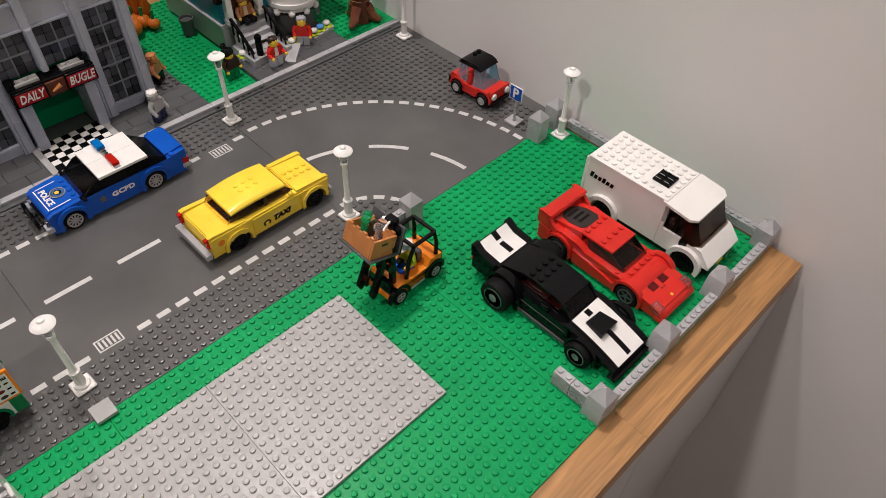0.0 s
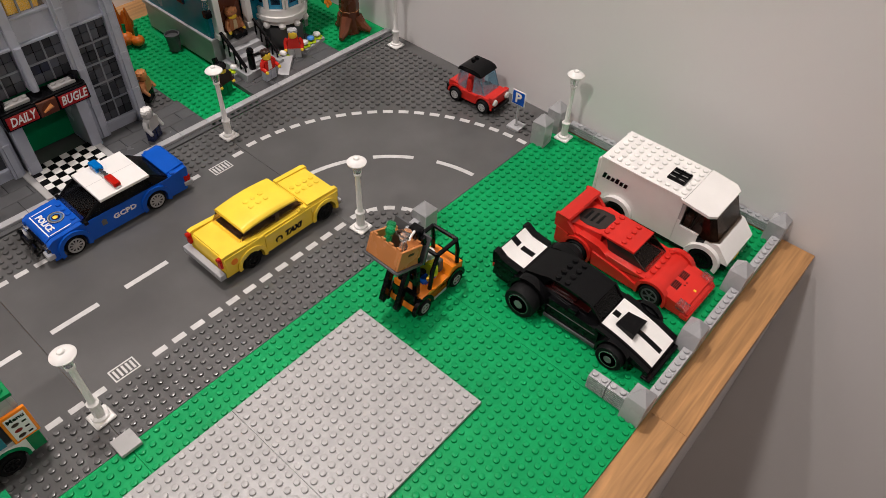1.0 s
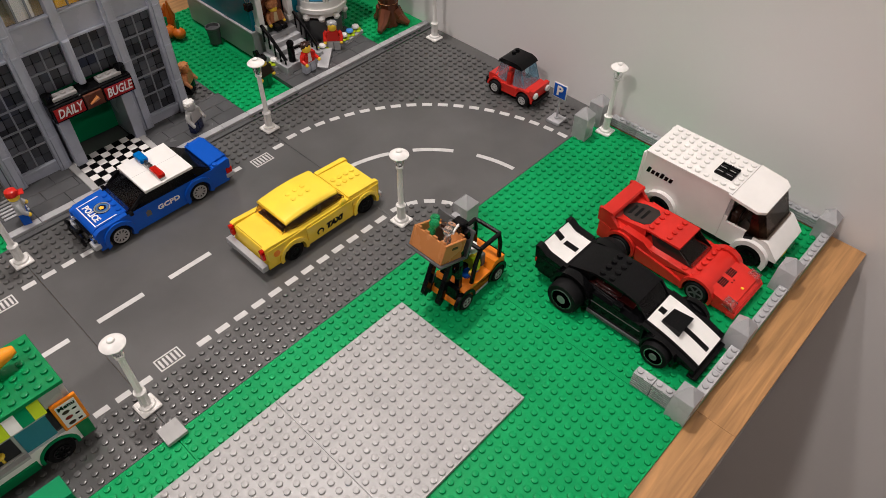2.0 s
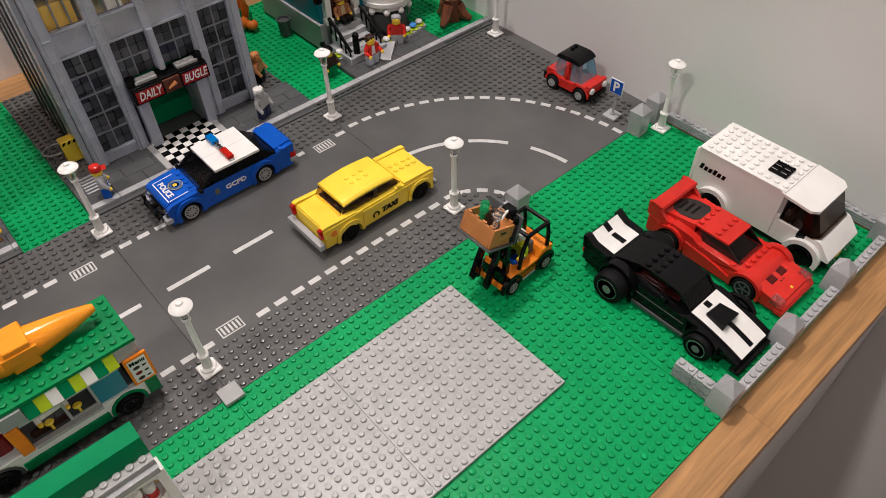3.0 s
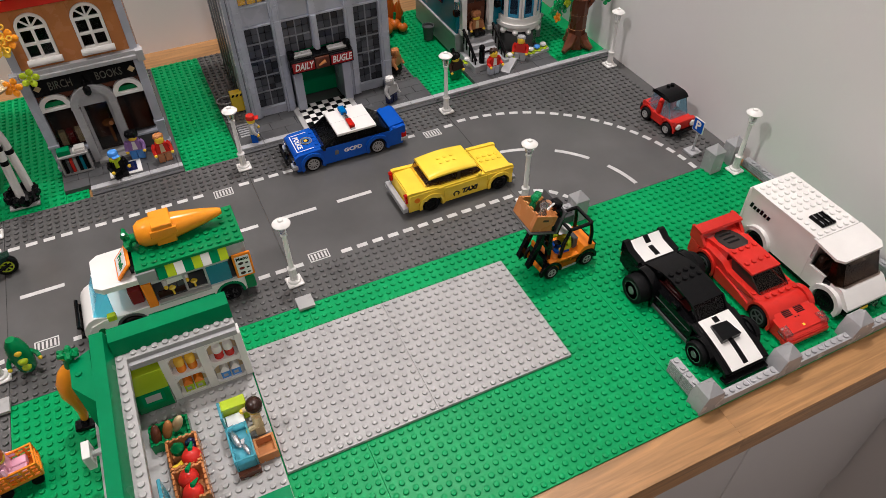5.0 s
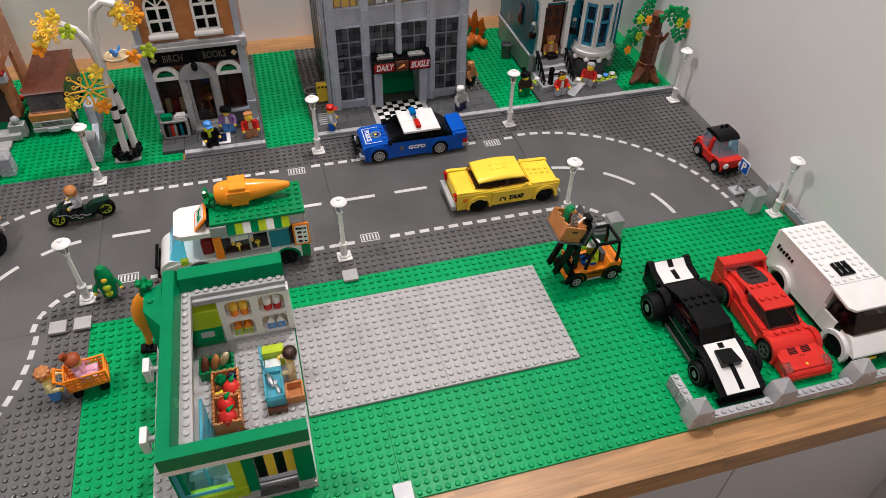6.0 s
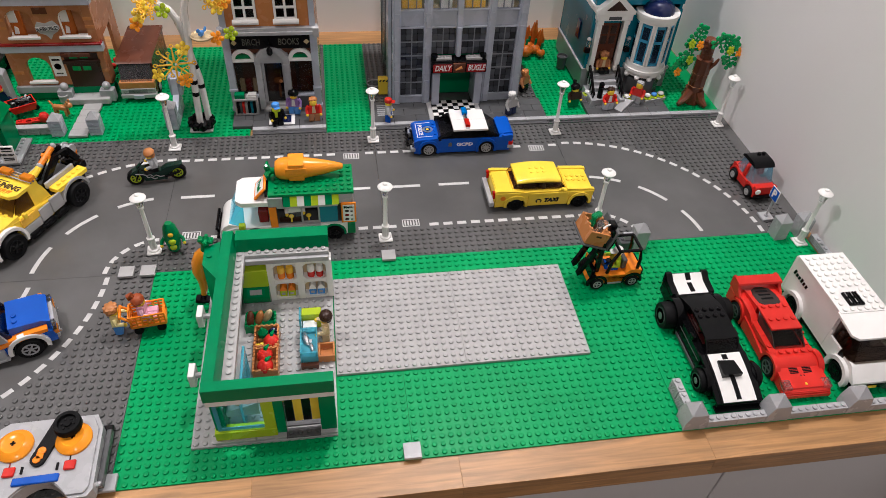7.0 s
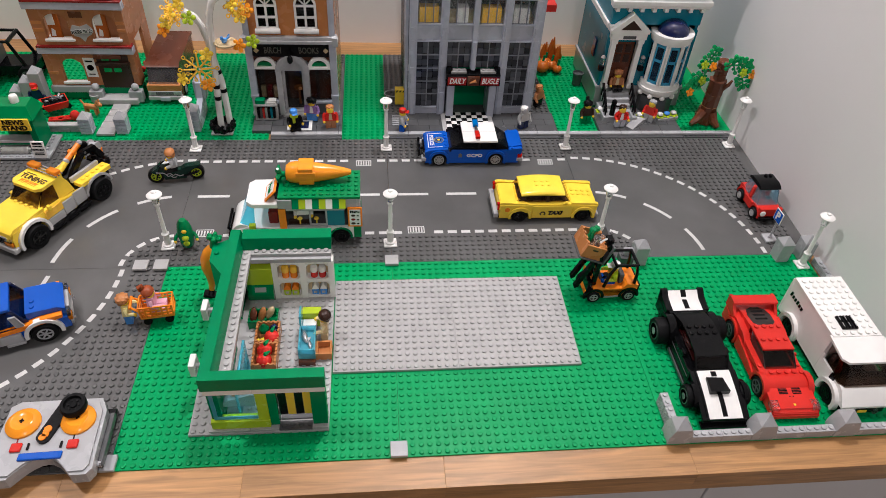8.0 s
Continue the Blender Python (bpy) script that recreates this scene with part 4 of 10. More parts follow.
    for y in (-2.5, 2.5):
        s.stud(2.0, y, 2.64).stud(3.1, y, 2.62)
    s.obj("bonnet_stud", RED, t)
    for y in (-0.22, 0.22):
        Shape().cyl(6.35, y, 2.08, 0.09, 0.06, 8).obj("bonnet_dot", BLACK, t)
    for sy in (-1, 1):
        for k in range(5):
            x = 5.1 + 0.2 * k
            z = 2.75 - 0.1698 * (x - 2.6)
            Shape().prism([(x, z - 0.1), (x + 0.15, z - 0.12), (x + 0.15, z - 0.011), (x, z + 0.014)], *sorted((sy * 0.3, sy * 1.45)), "y").obj("bonnet_vent", BLACK, t, "black printed vent line")
    Shape().box(7.3, -0.13, 1.8, 7.6, 0.13, 2.0, 0.02).obj("nose_badge", YELLOW, t, "small yellow badge")
    Shape().box(7.6, -3.1, 0.5, 8.55, 3.1, 1.15, 0.08).obj("front_bumper", RED, t)
    Shape().box(7.5, -3.0, 1.22, 8.3, 3.0, 1.5, 0.04).obj("bumper_lip", RED, t)
    Shape().box(-8.0, -2.5, 0.35, 8.0, 2.5, 0.7, 0.04).obj("chassis", BLACK, t)


sports_car()


# ---- white delivery van ----
def van():
    t = thing("delivery_van", at(89.2, 11.2, 0, -90), "white toy delivery van with a studded box roof", "van")
    r = 1.3
    Shape().box(-8.35, -3.2, 1.3, 1.9, 3.2, 7.3, 0.03).obj("cargo_box", WHITE, t)
    s = Shape().box(-8.45, -3.25, 7.3, 1.9, 3.25, 7.55, 0.03)
    s.studs(-8.1, -3, 10, 6, 7.55, lambda x, y: -1.8 < x < 1.2 and -1.9 < y < 1.1)
    s.obj("box_roof", WHITE, t)
    for y in (-3.2, 2.8):
        Shape().box(-8.75, y, 1.4, -8.35, y + 0.4, 7.2, 0.06).cyl(-8.6, y + 0.2, 1.2, 0.2, 0.4, 8).obj("corner_post", WHITE, t)
    k = Shape().box(-1.25, -1.5, 7.55, 0.85, 0.6, 7.8, 0.03)
    for i in range(2):
        for j in range(5):
            k.box(-1.2 + 1.05 * i, -1.45 + 0.42 * j, 7.8, -0.25 + 1.05 * i, -1.2 + 0.42 * j, 7.97, 0.04)
    k.obj("roof_hatch", BLACK, t, "black slatted roof hatch")
    for i in range(2):
        for j in range(3):
            Shape().box(-1.05 + 1.05 * i, -1.3 + 0.8 * j, 7.97, -0.4 + 1.05 * i, -1.22 + 0.8 * j, 8.0, 0.0).obj("hatch_mark", PALE, t)
    # cab roof: one smooth plate that falls towards the front, its front corners cut off
    s = Shape().prism([(1.55, -3.5), (4.95, -3.5), (5.65, -2.8), (5.65, 2.8), (4.95, 3.5), (1.92, 3.5), (1.92, -3.27), (1.55, -3.27)], 7.2, 7.52, "z")
    s.v = [(x, y, z - 0.11 * (x - 1.45)) for x, y, z in s.v]
    s.obj("cab_roof", WHITE, t, "smooth white cab roof")
    pane(t, [(6.75, 2.7, 3.9), (5.55, 2.6, 6.85), (5.55, -2.6, 6.85), (6.75, -2.7, 3.9)], SMOKEDARK, "windscreen")
    Shape().prism([(4.7, -3.3), (6.2, -3.3), (6.95, -2.7), (6.95, 2.7), (6.2, 3.3), (4.7, 3.3)], 3.86, 4.05, "z").obj("windscreen_foot", SMOKEDARK, t, "brown clear foot of the windscreen")
    for sy in (-1, 1):
        q = [(4.9, sy * 3.2, 3.9), (6.1, sy * 3.2, 3.9), (5.0, sy * 3.2, 6.9), (4.4, sy * 3.2, 6.95)]
        e = [(6.1, sy * 3.2, 3.9), (6.75, sy * 2.7, 3.9), (5.55, sy * 2.6, 6.85), (5.0, sy * 3.2, 6.9)]
        pane(t, e if sy < 0 else e[::-1], SMOKEDARK, "corner_window")
        pane(t, q if sy < 0 else q[::-1], SMOKEDARK, "quarter_window")
        a, b = sorted((sy * 2.9, sy * 3.2))
        Shape().prism([(1.92, 1.3), (4.1, 1.3), (4.6, 2.6), (4.6, 3.85), (2.3, 3.85), (2.3, 4.6), (1.92, 4.6)], a, b, "y").obj("door", WHITE, t)
        Shape().box(1.92, sy * 3.05 - 0.12, 4.6, 2.35, sy * 3.05 + 0.12, 7.1, 0.02).obj("door_pillar", PALE, t)
        Shape().box(4.6, sy * 3.1 - 0.2, 3.0, 5.5, sy * 3.1 + 0.2, 3.8, 0.06).obj("hinge_block", BLACK, t)
        arch(t, -5.1, r, 1.55, 2.1, *sorted((sy * 3.05, sy * 3.75)), WHITE, 0.55, label="thick white wheel arch")
        arch(t, 5.9, r, 1.55, 2.1, *sorted((sy * 3.05, sy * 3.75)), WHITE, 0.55, label="thick white wheel arch")
        wheel(t, -5.1, sy * 2.95, r, r, 1.2, BLACK, sy)
        wheel(t, 5.9, sy * 2.95, r, r, 1.2, BLACK, sy)
        Shape().box(-8.2, sy * 2.9 - 0.06, 0.6, 4.0, sy * 2.9 + 0.06, 1.29, 0.03).obj("sill", BLACK, t, "black lower sill")
    # maker's name as plain slanted blocks
    k = Shape()
    for i, h in enumerate((0.75, 0.55, 0.55, 0.7, 0.55, 0.55)):
        x = -7.85 + 0.56 * i
        k.prism([(x, 4.9), (x + 0.4, 4.9), (x + 0.4 + h * 0.22, 4.9 + h), (x + h * 0.22, 4.9 + h)], -3.23, -3.19, "y")
    k.obj("name_bar", BLACK, t, "black printed bars of a name")
    Shape().box(2.0, -2.6, 1.2, 5.2, 2.6, 2.4, 0.05).box(2.3, -2.4, 2.4, 3.2, 2.4, 5.0, 0.2).obj("bench_seat", DKBROWN, t)
    Shape().lathe(4.6, -1.2, 3.9, [(0.6, 0), (0.66, 0.08), (0.6, 0.16)], 14).obj("steering_wheel", BLACK, t)
    Shape().prism([(4.9, 1.9), (4.9, 3.85), (6.9, 3.88), (7.2, 3.74), (8.65, 2.2), (8.65, 1.9)], -3.2, 3.2, "y").obj("bonnet", WHITE, t, "white sloping bonnet")
    Shape().box(7.6, -2.8, 0.7, 8.5, 2.8, 1.55, 0.06).obj("front_bumper", BLACK, t)
    for sy in (-1, 1):
        Shape().cyl(8.45, sy * 1.6, 1.15, 0.4, 0.35, 12, axis="x").obj("headlight", GLASS, t, "clear round headlight")
    Shape().box(8.45, -0.6, 0.85, 8.6, 0.6, 1.25, 0.03).obj("plate_bar", YELLOW, t, "plain yellow plate bar")
    Shape().box(-8.2, -2.6, 0.45, 8.0, 2.6, 1.3, 0.04).obj("chassis", BLACK, t)


van()


# ---- small tiles that join the plates ----
def flat_tile(x, y, mt=PALE, w=2, d=2, z=0.0, label="light grey square tile bridging two baseplates"):
    s = Shape().box(-w / 2 + 0.02, -d / 2 + 0.02, 0.0, w / 2 - 0.02, d / 2 - 0.02, PLATE, 0.04)
    return tagged(s.obj("floor_tile", mt, m=at(x, y, z + 0.21)), label, "tile", "loose joining tiles")


for x, y in ((31.9, 0.8), (32, 32), (-3.6, 32), (-0.8, 32), (-0.2, 0.7)):
    flat_tile(x, y, STONE if x == -0.2 else GREY if y < 2 else PALE)


# ---- low stone walls round the car park ----
def wall_brick(parent, x0, y0, x1, y1, z0, z1, mt=STONE, lines=0):
    """One brick; lines: number of cut joints that show on its faces."""
    s = Shape()
    if not lines:
        s.box(x0 + 0.01, y0 + 0.01, z0 + 0.01, x1 - 0.01, y1 - 0.01, z1, 0.03)
    else:
        h = (z1 - z0) / lines
        s.box(x0 + 0.07, y0 + 0.07, z0 + 0.01, x1 - 0.07, y1 - 0.07, z1 - 0.02, 0.0)
        along = x1 - x0 > y1 - y0
        for k in range(lines):
            n = 2 if (x1 - x0) * (y1 - y0) < 3 else 4
            cuts = [i / n + (0.5 / n if k % 2 and 0 < i < n else 0) for i in range(n + 1)]
            for a, b in zip(cuts, cuts[1:]):
                p, q = (x0 + a * (x1 - x0), x0 + b * (x1 - x0)) if along else (y0 + a * (y1 - y0), y0 + b * (y1 - y0))
                za, zb = z0 + k * h + 0.035, z0 + (k + 1) * h - 0.045
                if along:
                    s.box(p + 0.03, y0, za, q - 0.03, y1, zb, 0.03)
                else:
                    s.box(x0, p + 0.03, za, x1, q - 0.03, zb, 0.03)
    return s.obj("brick", mt, parent)


def post(parent, x, y, flare=0.0, h=2.75):
    """A square post with a pyramid cap; flare: how far its foot spreads along the wall."""
    s = Shape().prism([(x - 1 - flare, 0), (x + 1 + flare, 0), (x + 1 + flare, min(1.2, h)), (x + 1, h), (x - 1, h), (x - 1 - flare, min(1.2, h))], y - 0.99, y + 0.99, "y")
    s.frustum(x - 1, y - 1, x + 1, y + 1, h, h + 1.25, 0.93)
    return s.obj("post", GREY, parent)


w = thing("low_wall", at(0, 0), "low light grey brick wall with pyramid-capped posts round the car park", "garden wall")
POSTS = (65.0, 75.4, 85.9)
for x in POSTS:
    post(w, x, 1.0, 0.45)
post(w, 96.1, 1.0, 0.0)
for a, b in ((66.5, 73.9), (76.9, 84.4), (87.4, 95.05)):
    mid = (a + b) / 2
    for p, q in ((a, mid), (mid, b)):
        wall_brick(w, p, 0.02, q, 1.02, 0, 1.2, GREY)
        n = int(round(q - p))
        s = Shape()
        for k in range(n):
            s.stud(p + (k + 0.5) * (q - p) / n, 0.52, 1.2)
        s.obj("brick_stud", GREY, w)
for z0, z1 in ((0, 1.2), (1.2, 2.0)):
    for y0, y1 in ((2.05, 4.0), (4.0, 6.0)):
        wall_brick(w, 64.1, y0, 65.1, y1, z0, z1, GREY, 4 if z0 == 0 else 3)
s = Shape()
for k in range(4):
    s.stud(64.6, 2.55 + k, 1.98)
s.obj("brick_stud", GREY, w)

w2 = thing("low_wall", at(0, 0), "low grey brick-patterned wall with studs along the room wall", "garden wall")
y = 2.1
while y < 29.5:
    for z0, z1 in ((0, 1.2),):
        wall_brick(w2, 96.5, y, 97.5, min(y + 4, 30), z0, z1, STONE, 4)
    s = Shape()
    for k in range(int(min(4, 30 - y))):
        s.stud(97.0, y + 0.5 + k, 1.19)
    s.obj("brick_stud", STONE, w2)
    y += 4


def gate_pillar(x, y, rz=0.0):
    t = thing("gate_pillar", at(x, y, 0.02, rz), "square light grey stone pillar with a pyramid cap", "pillar", "pillars of the car park")
    Shape().box(-1, -1, 0, 1, 1, 3.4, 0.04).obj("shaft", GREY, t)
    Shape().frustum(-1, -1, 1, 1, 3.4, 4.5, 0.94).obj("cap", GREY, t)
    Shape().cyl(1.0, -0.3, 2.2, 0.3, 0.18, 10, axis="x").obj("side_stud", GREY, t)


gate_pillar(69.1, 31.1)
gate_pillar(91.8, 31.2, 3)
gate_pillar(95.6, 31.4)
t = thing("rubble_brick", at(67.3, 31.2, 0.2), "loose grey bricks stacked beside a stone pillar", "bricks")
Shape().box(-1.2, -0.9, 0, 0.9, 0.7, 1.2, 0.04).studs(-1.2, -0.5, 2, 1, 1.2).obj("brick", DKGREY, t)
Shape().box(-0.6, -0.3, 1.2, 0.8, 0.6, 2.1, 0.04).stud(0.1, 0.1, 2.1).obj("brick", GREY, t)


# ---- parking sign ----
def parking_sign():
    t = thing("parking_sign", at(92.15, 35.5, 0.02, -88), "blue parking sign on a grey pole and foot", "road sign")
    Shape().box(-0.98, -0.98, 0, 0.98, 0.98, 0.4, 0.05).cyl(0, 0, 0.4, 0.3, 0.25, 12).obj("foot", GREY, t)
    Shape().cyl(0, 0, 0.5, 0.16, 4.6, 10).obj("pole", GREY, t)
    Shape().box(-1.0, -0.3, 3.7, 1.0, -0.14, 5.8, 0.04).obj("panel", WHITE, t)
    Shape().box(-0.9, -0.33, 3.8, 0.9, -0.28, 5.7, 0.02).obj("blue_face", BLUE, t, "blue printed face")
    lettering("letter", "P", 1.9, at(0, -0.36, 4.75, rx=90), WHITE, t, "white printed letter", 0.05)


parking_sign()


# ---- small red car ----
def small_car():
    t = thing("small_car", at(93.2, 43.0, 0.2, -88), "small red toy car with a black soft top", "car")
    r = 0.95
    wh = ((-2.5, r, 1.2), (2.2, r, 1.2))
    top = [(-3.9, 1.2), (-3.9, 2.5), (-3.4, 2.7), (-2.2, 2.6), (-1.6, 2.0), (0.9, 2.0), (1.2, 2.3), (3.5, 2.1), (3.6, 1.2)]
    Shape().prism(flank(top, 0.7, wh), -1.75, 1.75, "y").obj("body", RED, t)
    Shape().box(3.0, -1.9, 2.0, 3.7, 1.9, 2.75, 0.06).obj("bonnet_bar", RED, t, "raised red front bar")
    Shape().box(1.3, -1.9, 2.05, 3.0, 1.9, 2.4, 0.05).obj("bonnet", RED, t)
    for sy in (-1, 1):
        for cx, _, _ in wh:
            arch(t, cx, r, 1.18, 1.45, *sorted((sy * 1.6, sy * 1.95)), RED, 0.9)
            wheel(t, cx, sy * 1.85, r, r, 0.8, PALE, sy, 8, 0.95)
        Shape().box(-1.5, *sorted((sy * 1.75, sy * 1.95))[:1], 0.75, 0.9, sorted((sy * 1.75, sy * 1.95))[1], 2.1, 0.04).obj("door", RED, t)
        Shape().cyl(3.65, sy * 1.35, 1.95, 0.46, 0.3, 14, axis="x", c=0.1).obj("headlight", WHITE, t, "round white headlight")
        q = [(-2.4, sy * 1.8, 2.5), (-1.0, sy * 1.8, 2.4), (-0.7, sy * 1.7, 4.9), (-1.9, sy * 1.7, 4.9)]
        pane(t, q if sy < 0 else q[::-1], AQUAPALE, "side_window")
        q = [(0.2, sy * 1.8, 2.3), (2.0, sy * 1.75, 2.4), (1.2, sy * 1.65, 4.9), (0.3, sy * 1.7, 4.9)]
        pane(t, q if sy < 0 else q[::-1], AQUAPALE, "quarter_window")
        Shape().box(-1.0, sy * 1.3 - 0.4, 2.0, -0.3, sy * 1.3 + 0.4, 3.9, 0.15).obj("seat", RED, t, "red seat")
    pane(t, [(2.2, 1.7, 2.4), (1.25, 1.6, 4.95), (1.25, -1.6, 4.95), (2.2, -1.7, 2.4)], AQUAPALE, "windscreen")
    pane(t, [(-2.9, -1.7, 2.6), (-2.1, -1.6, 4.9), (-2.1, 1.6, 4.9), (-2.9, 1.7, 2.6)], AQUAPALE, "rear_window")
    # roof: a shell with rounded front and rear edges
    prof = [(-2.5, 4.75), (-2.4, 5.25), (-1.9, 5.55), (0.4, 5.6), (1.1, 5.4), (1.5, 5.0), (1.3, 4.9), (-2.2, 4.9)]
    Shape().prism(prof, -1.75, 1.75, "y").obj("soft_top", BLACK, t, "rounded black roof")
    for y in (0.4, 1.2):
        Shape().stud(-1.6, y, 5.55).obj("roof_stud", BLACK, t)
    Shape().lathe(0.9, 0.6, 2.9, [(0.45, 0), (0.5, 0.06), (0.45, 0.12)], 12).obj("steering_wheel", BLACK, t)
    Shape().box(3.5, -1.8, 0.7, 4.0, 1.8, 1.25, 0.05).obj("front_bumper", BLACK, t)
    Shape().box(-4.3, -1.8, 0.7, -3.8, 1.8, 1.8, 0.05).obj("rear_bumper", BLACK, t)
    Shape().box(-3.8, -1.6, 0.5, 3.6, 1.6, 0.8, 0.04).obj("chassis", BLACK, t)


AQUAPALE = clear("pale_blue_clear_plastic", (0.42, 0.66, 0.78))
small_car()


# ---- figures: one plain mesh each ----
def figure(x, y, z, rz, label, torso, legs, skin=SKIN, hair=BROWN, hat=False, sit=False, arms=(25, 25), tilt=0.0, big=False, smooth=False, bun=False, scarf=None, shirt=None, group="toy figures"):
    s = Shape()
    s.slot = 1
    if sit:
        for sx in (-0.5, 0.5):
            s.box(sx - 0.47, -1.7, 0.0, sx + 0.47, 0.3, 0.75, 0.08)
        up = -0.75
    else:
        for sx in (-0.5, 0.5):
            s.box(sx - 0.47, -0.5, 0.0, sx + 0.47, 0.42, 1.35, 0.07)
        s.box(-0.97, -0.45, 1.3, 0.97, 0.42, 1.6, 0.06)
        up = 0.0
    s.slot = 0
    s.frustum(-0.98, -0.48, 0.98, 0.48, 1.55 + up, 3.1 + up, (0.3, 0.05, 0.3, 0.05))
    for side, a in zip((-1, 1), arms):
        c, d = math.cos(radians(a)), math.sin(radians(a))
        sh = Vector((side * 0.85, 0, 2.85 + up))
        el = sh + Vector((side * 0.32, -0.15 * d - 0.05, -0.75))
        wr = el + Vector((0, -0.75 * d - 0.15, -0.65 * c + 0.15 * d))
        s.slot = 0
        s.tube([sh, (sh + el) / 2 + Vector((side * 0.07, 0, 0.1)), el, wr], 0.3, 7, [0.33, 0.32, 0.29, 0.25])
        s.slot = 2
        s.ball(wr.x, wr.y - 0.1, wr.z - 0.12, 0.26, 8)
    s.slot = 2
    s.lathe(0, 0, 3.08 + up, [(0.35, 0), (0.6, 0.12), (0.64, 0.35), (0.64, 0.75), (0.55, 0.98), (0.3, 1.05)], 14)
    if scarf:
        s.slot = 4
        s.lathe(0, 0, 2.85 + up, [(0.6, 0), (0.78, 0.12), (0.72, 0.42), (0.5, 0.5)], 12).box(-0.45, -0.66, 1.9 + up, 0.05, -0.45, 2.95 + up, 0.05)
    if shirt:
        s.slot = 4
        s.prism([(-0.34, 1.7 + up), (0.34, 1.7 + up), (0.22, 3.0 + up), (-0.22, 3.0 + up)], -0.53, -0.42, "y")
    s.slot = 3
    if hat:
        s.lathe(0, 0.02, 3.72 + up, [(0.68, 0), (0.72, 0.25), (0.6, 0.6), (0.3, 0.78)], 14)
        s.box(-0.5, -1.15, 3.74 + up, 0.5, -0.4, 3.88 + up, 0.06)
    else:
        k = 1.25 if big else 1.0
        s.ball(0, 0.16, 3.92 + up, 0.76 * k, 12, 1.0, 0.9, 0.72)
        s.ball(0, 0.42, 3.55 + up, 0.55 * k, 10, 1.1, 0.7, 0.95)
        if bun:
            s.tube([(0, 0.5, 4.3 + up), (0, 0.75, 4.9 + up), (0, 1.0, 4.7 + up), (0, 1.1, 3.9 + up)], 0.3, 7, [0.3, 0.34, 0.32, 0.1])
        for a in range(0 if smooth else 7):
            b = a * 2 * math.pi / 7
            s.ball(0.5 * k * math.cos(b), 0.12 + 0.45 * k * math.sin(b), 4.15 + up, 0.27 * k, 6)
    ob = s.obj("toy_figure", [torso, legs, skin, hair] + ([scarf or shirt] if scarf or shirt else []), m=at(x, y, z, rz, tilt))
    return tagged(ob, label, "toy figure", group)


# ---- forklift with a crate on its tray ----
def forklift():
    t = thing("forklift", at(62.7, 25.0, 0.2, 182), "orange and black toy forklift with a raised tray", "forklift")
    r = 0.95
    s = Shape().prism(flank([(-3.4, 1.2), (-3.5, 2.9), (-1.9, 3.1), (-1.2, 2.3), (1.2, 2.3), (1.4, 2.6), (3.0, 2.5), (3.1, 1.2)], 0.9, ((-2.4, r, 1.2), (2.7, r, 1.2))), -1.9, 1.9, "y")
    s.obj("body", ORANGE, t)
    Shape().box(-3.9, -1.7, 1.0, -3.4, 1.7, 2.7, 0.1).obj("counterweight", BLACK, t)
    for sy in (-1, 1):
        for cx in (-2.4, 2.7):
            arch(t, cx, r, 1.12, 1.5, *sorted((sy * 1.6, sy * 2.02)), BLACK, 0.7)
    Shape().box(3.05, -1.95, 0.6, 3.5, 1.95, 2.3, 0.08).obj("front_guard", BLACK, t)
    Shape().box(-1.3, -1.95, 0.62, 1.4, 1.95, 0.95, 0.04).obj("side_step", PALE, t)
    for sy in (-1, 1):
        wheel(t, -2.4, sy * 1.75, r, r, 0.8, PALE, sy, 4)
        wheel(t, 2.7, sy * 1.75, r, r, 0.8, PALE, sy, 4)
        Shape().tube([(1.5, sy * 1.6, 2.4), (1.0, sy * 1.55, 4.8), (0.3, sy * 1.55, 6.5), (-2.6, sy * 1.55, 6.4), (-2.9, sy * 1.6, 4.8), (-2.9, sy * 1.6, 2.9)], 0.24, 8).obj("cage_bar", BLACK, t)
        Shape().box(2.5, sy * 0.95 - 0.28, 0.5, 3.1, sy * 0.95 + 0.28, 8.2, 0.05).obj("mast_rail", BLACK, t)
        Shape().prism([(3.1, 6.2), (3.6, 6.6), (5.5, 2.1), (5.3, 1.6), (4.8, 1.9)], -0.45 + sy * 0.95 - 0.26, -0.45 + sy * 0.95 + 0.26, "y").obj("fork", BLACK, t)
        Shape().tube([(2.2, sy * 1.2, 6.6), (1.5, sy * 1.1, 8.4), (1.9, sy * 0.9, 9.8)], 0.3, 7).obj("lift_arm", BLACK, t)
    Shape().tube([(-2.7, -1.55, 6.4), (-2.7, 1.55, 6.4)], 0.22, 8).obj("cage_bar", BLACK, t)
    Shape().tube([(0.4, -1.55, 6.5), (0.4, 1.55, 6.5)], 0.22, 8).obj("cage_bar", BLACK, t)
    Shape().box(3.1, -1.5, 0.7, 3.7, 1.5, 3.2, 0.1).obj("mast_carriage", BLACK, t)
    for z in (3.9, 5.2, 7.4):
        Shape().box(2.6, -1.3, z, 3.0, 1.3, z + 0.6, 0.08).obj("mast_cross", BLACK, t)
    Shape().box(1.2, -0.7, 8.8, 2.2, 0.6, 10.4, 0.15).obj("mast_head", BLACK, t)
    Shape().box(3.7, -1.0, 3.6, 3.95, 0.2, 4.4, 0.05).obj("fork_mark", ORANGE, t, "orange mark on the fork")
    Shape().tube([(1.4, 0.0, 2.6), (2.6, 0.2, 5.2)], 0.25, 8).obj("lift_piston", DKGREY, t)
    Shape().box(-1.6, -0.9, 2.3, -0.9, 0.9, 4.0, 0.12).obj("seat", DKGREY, t)
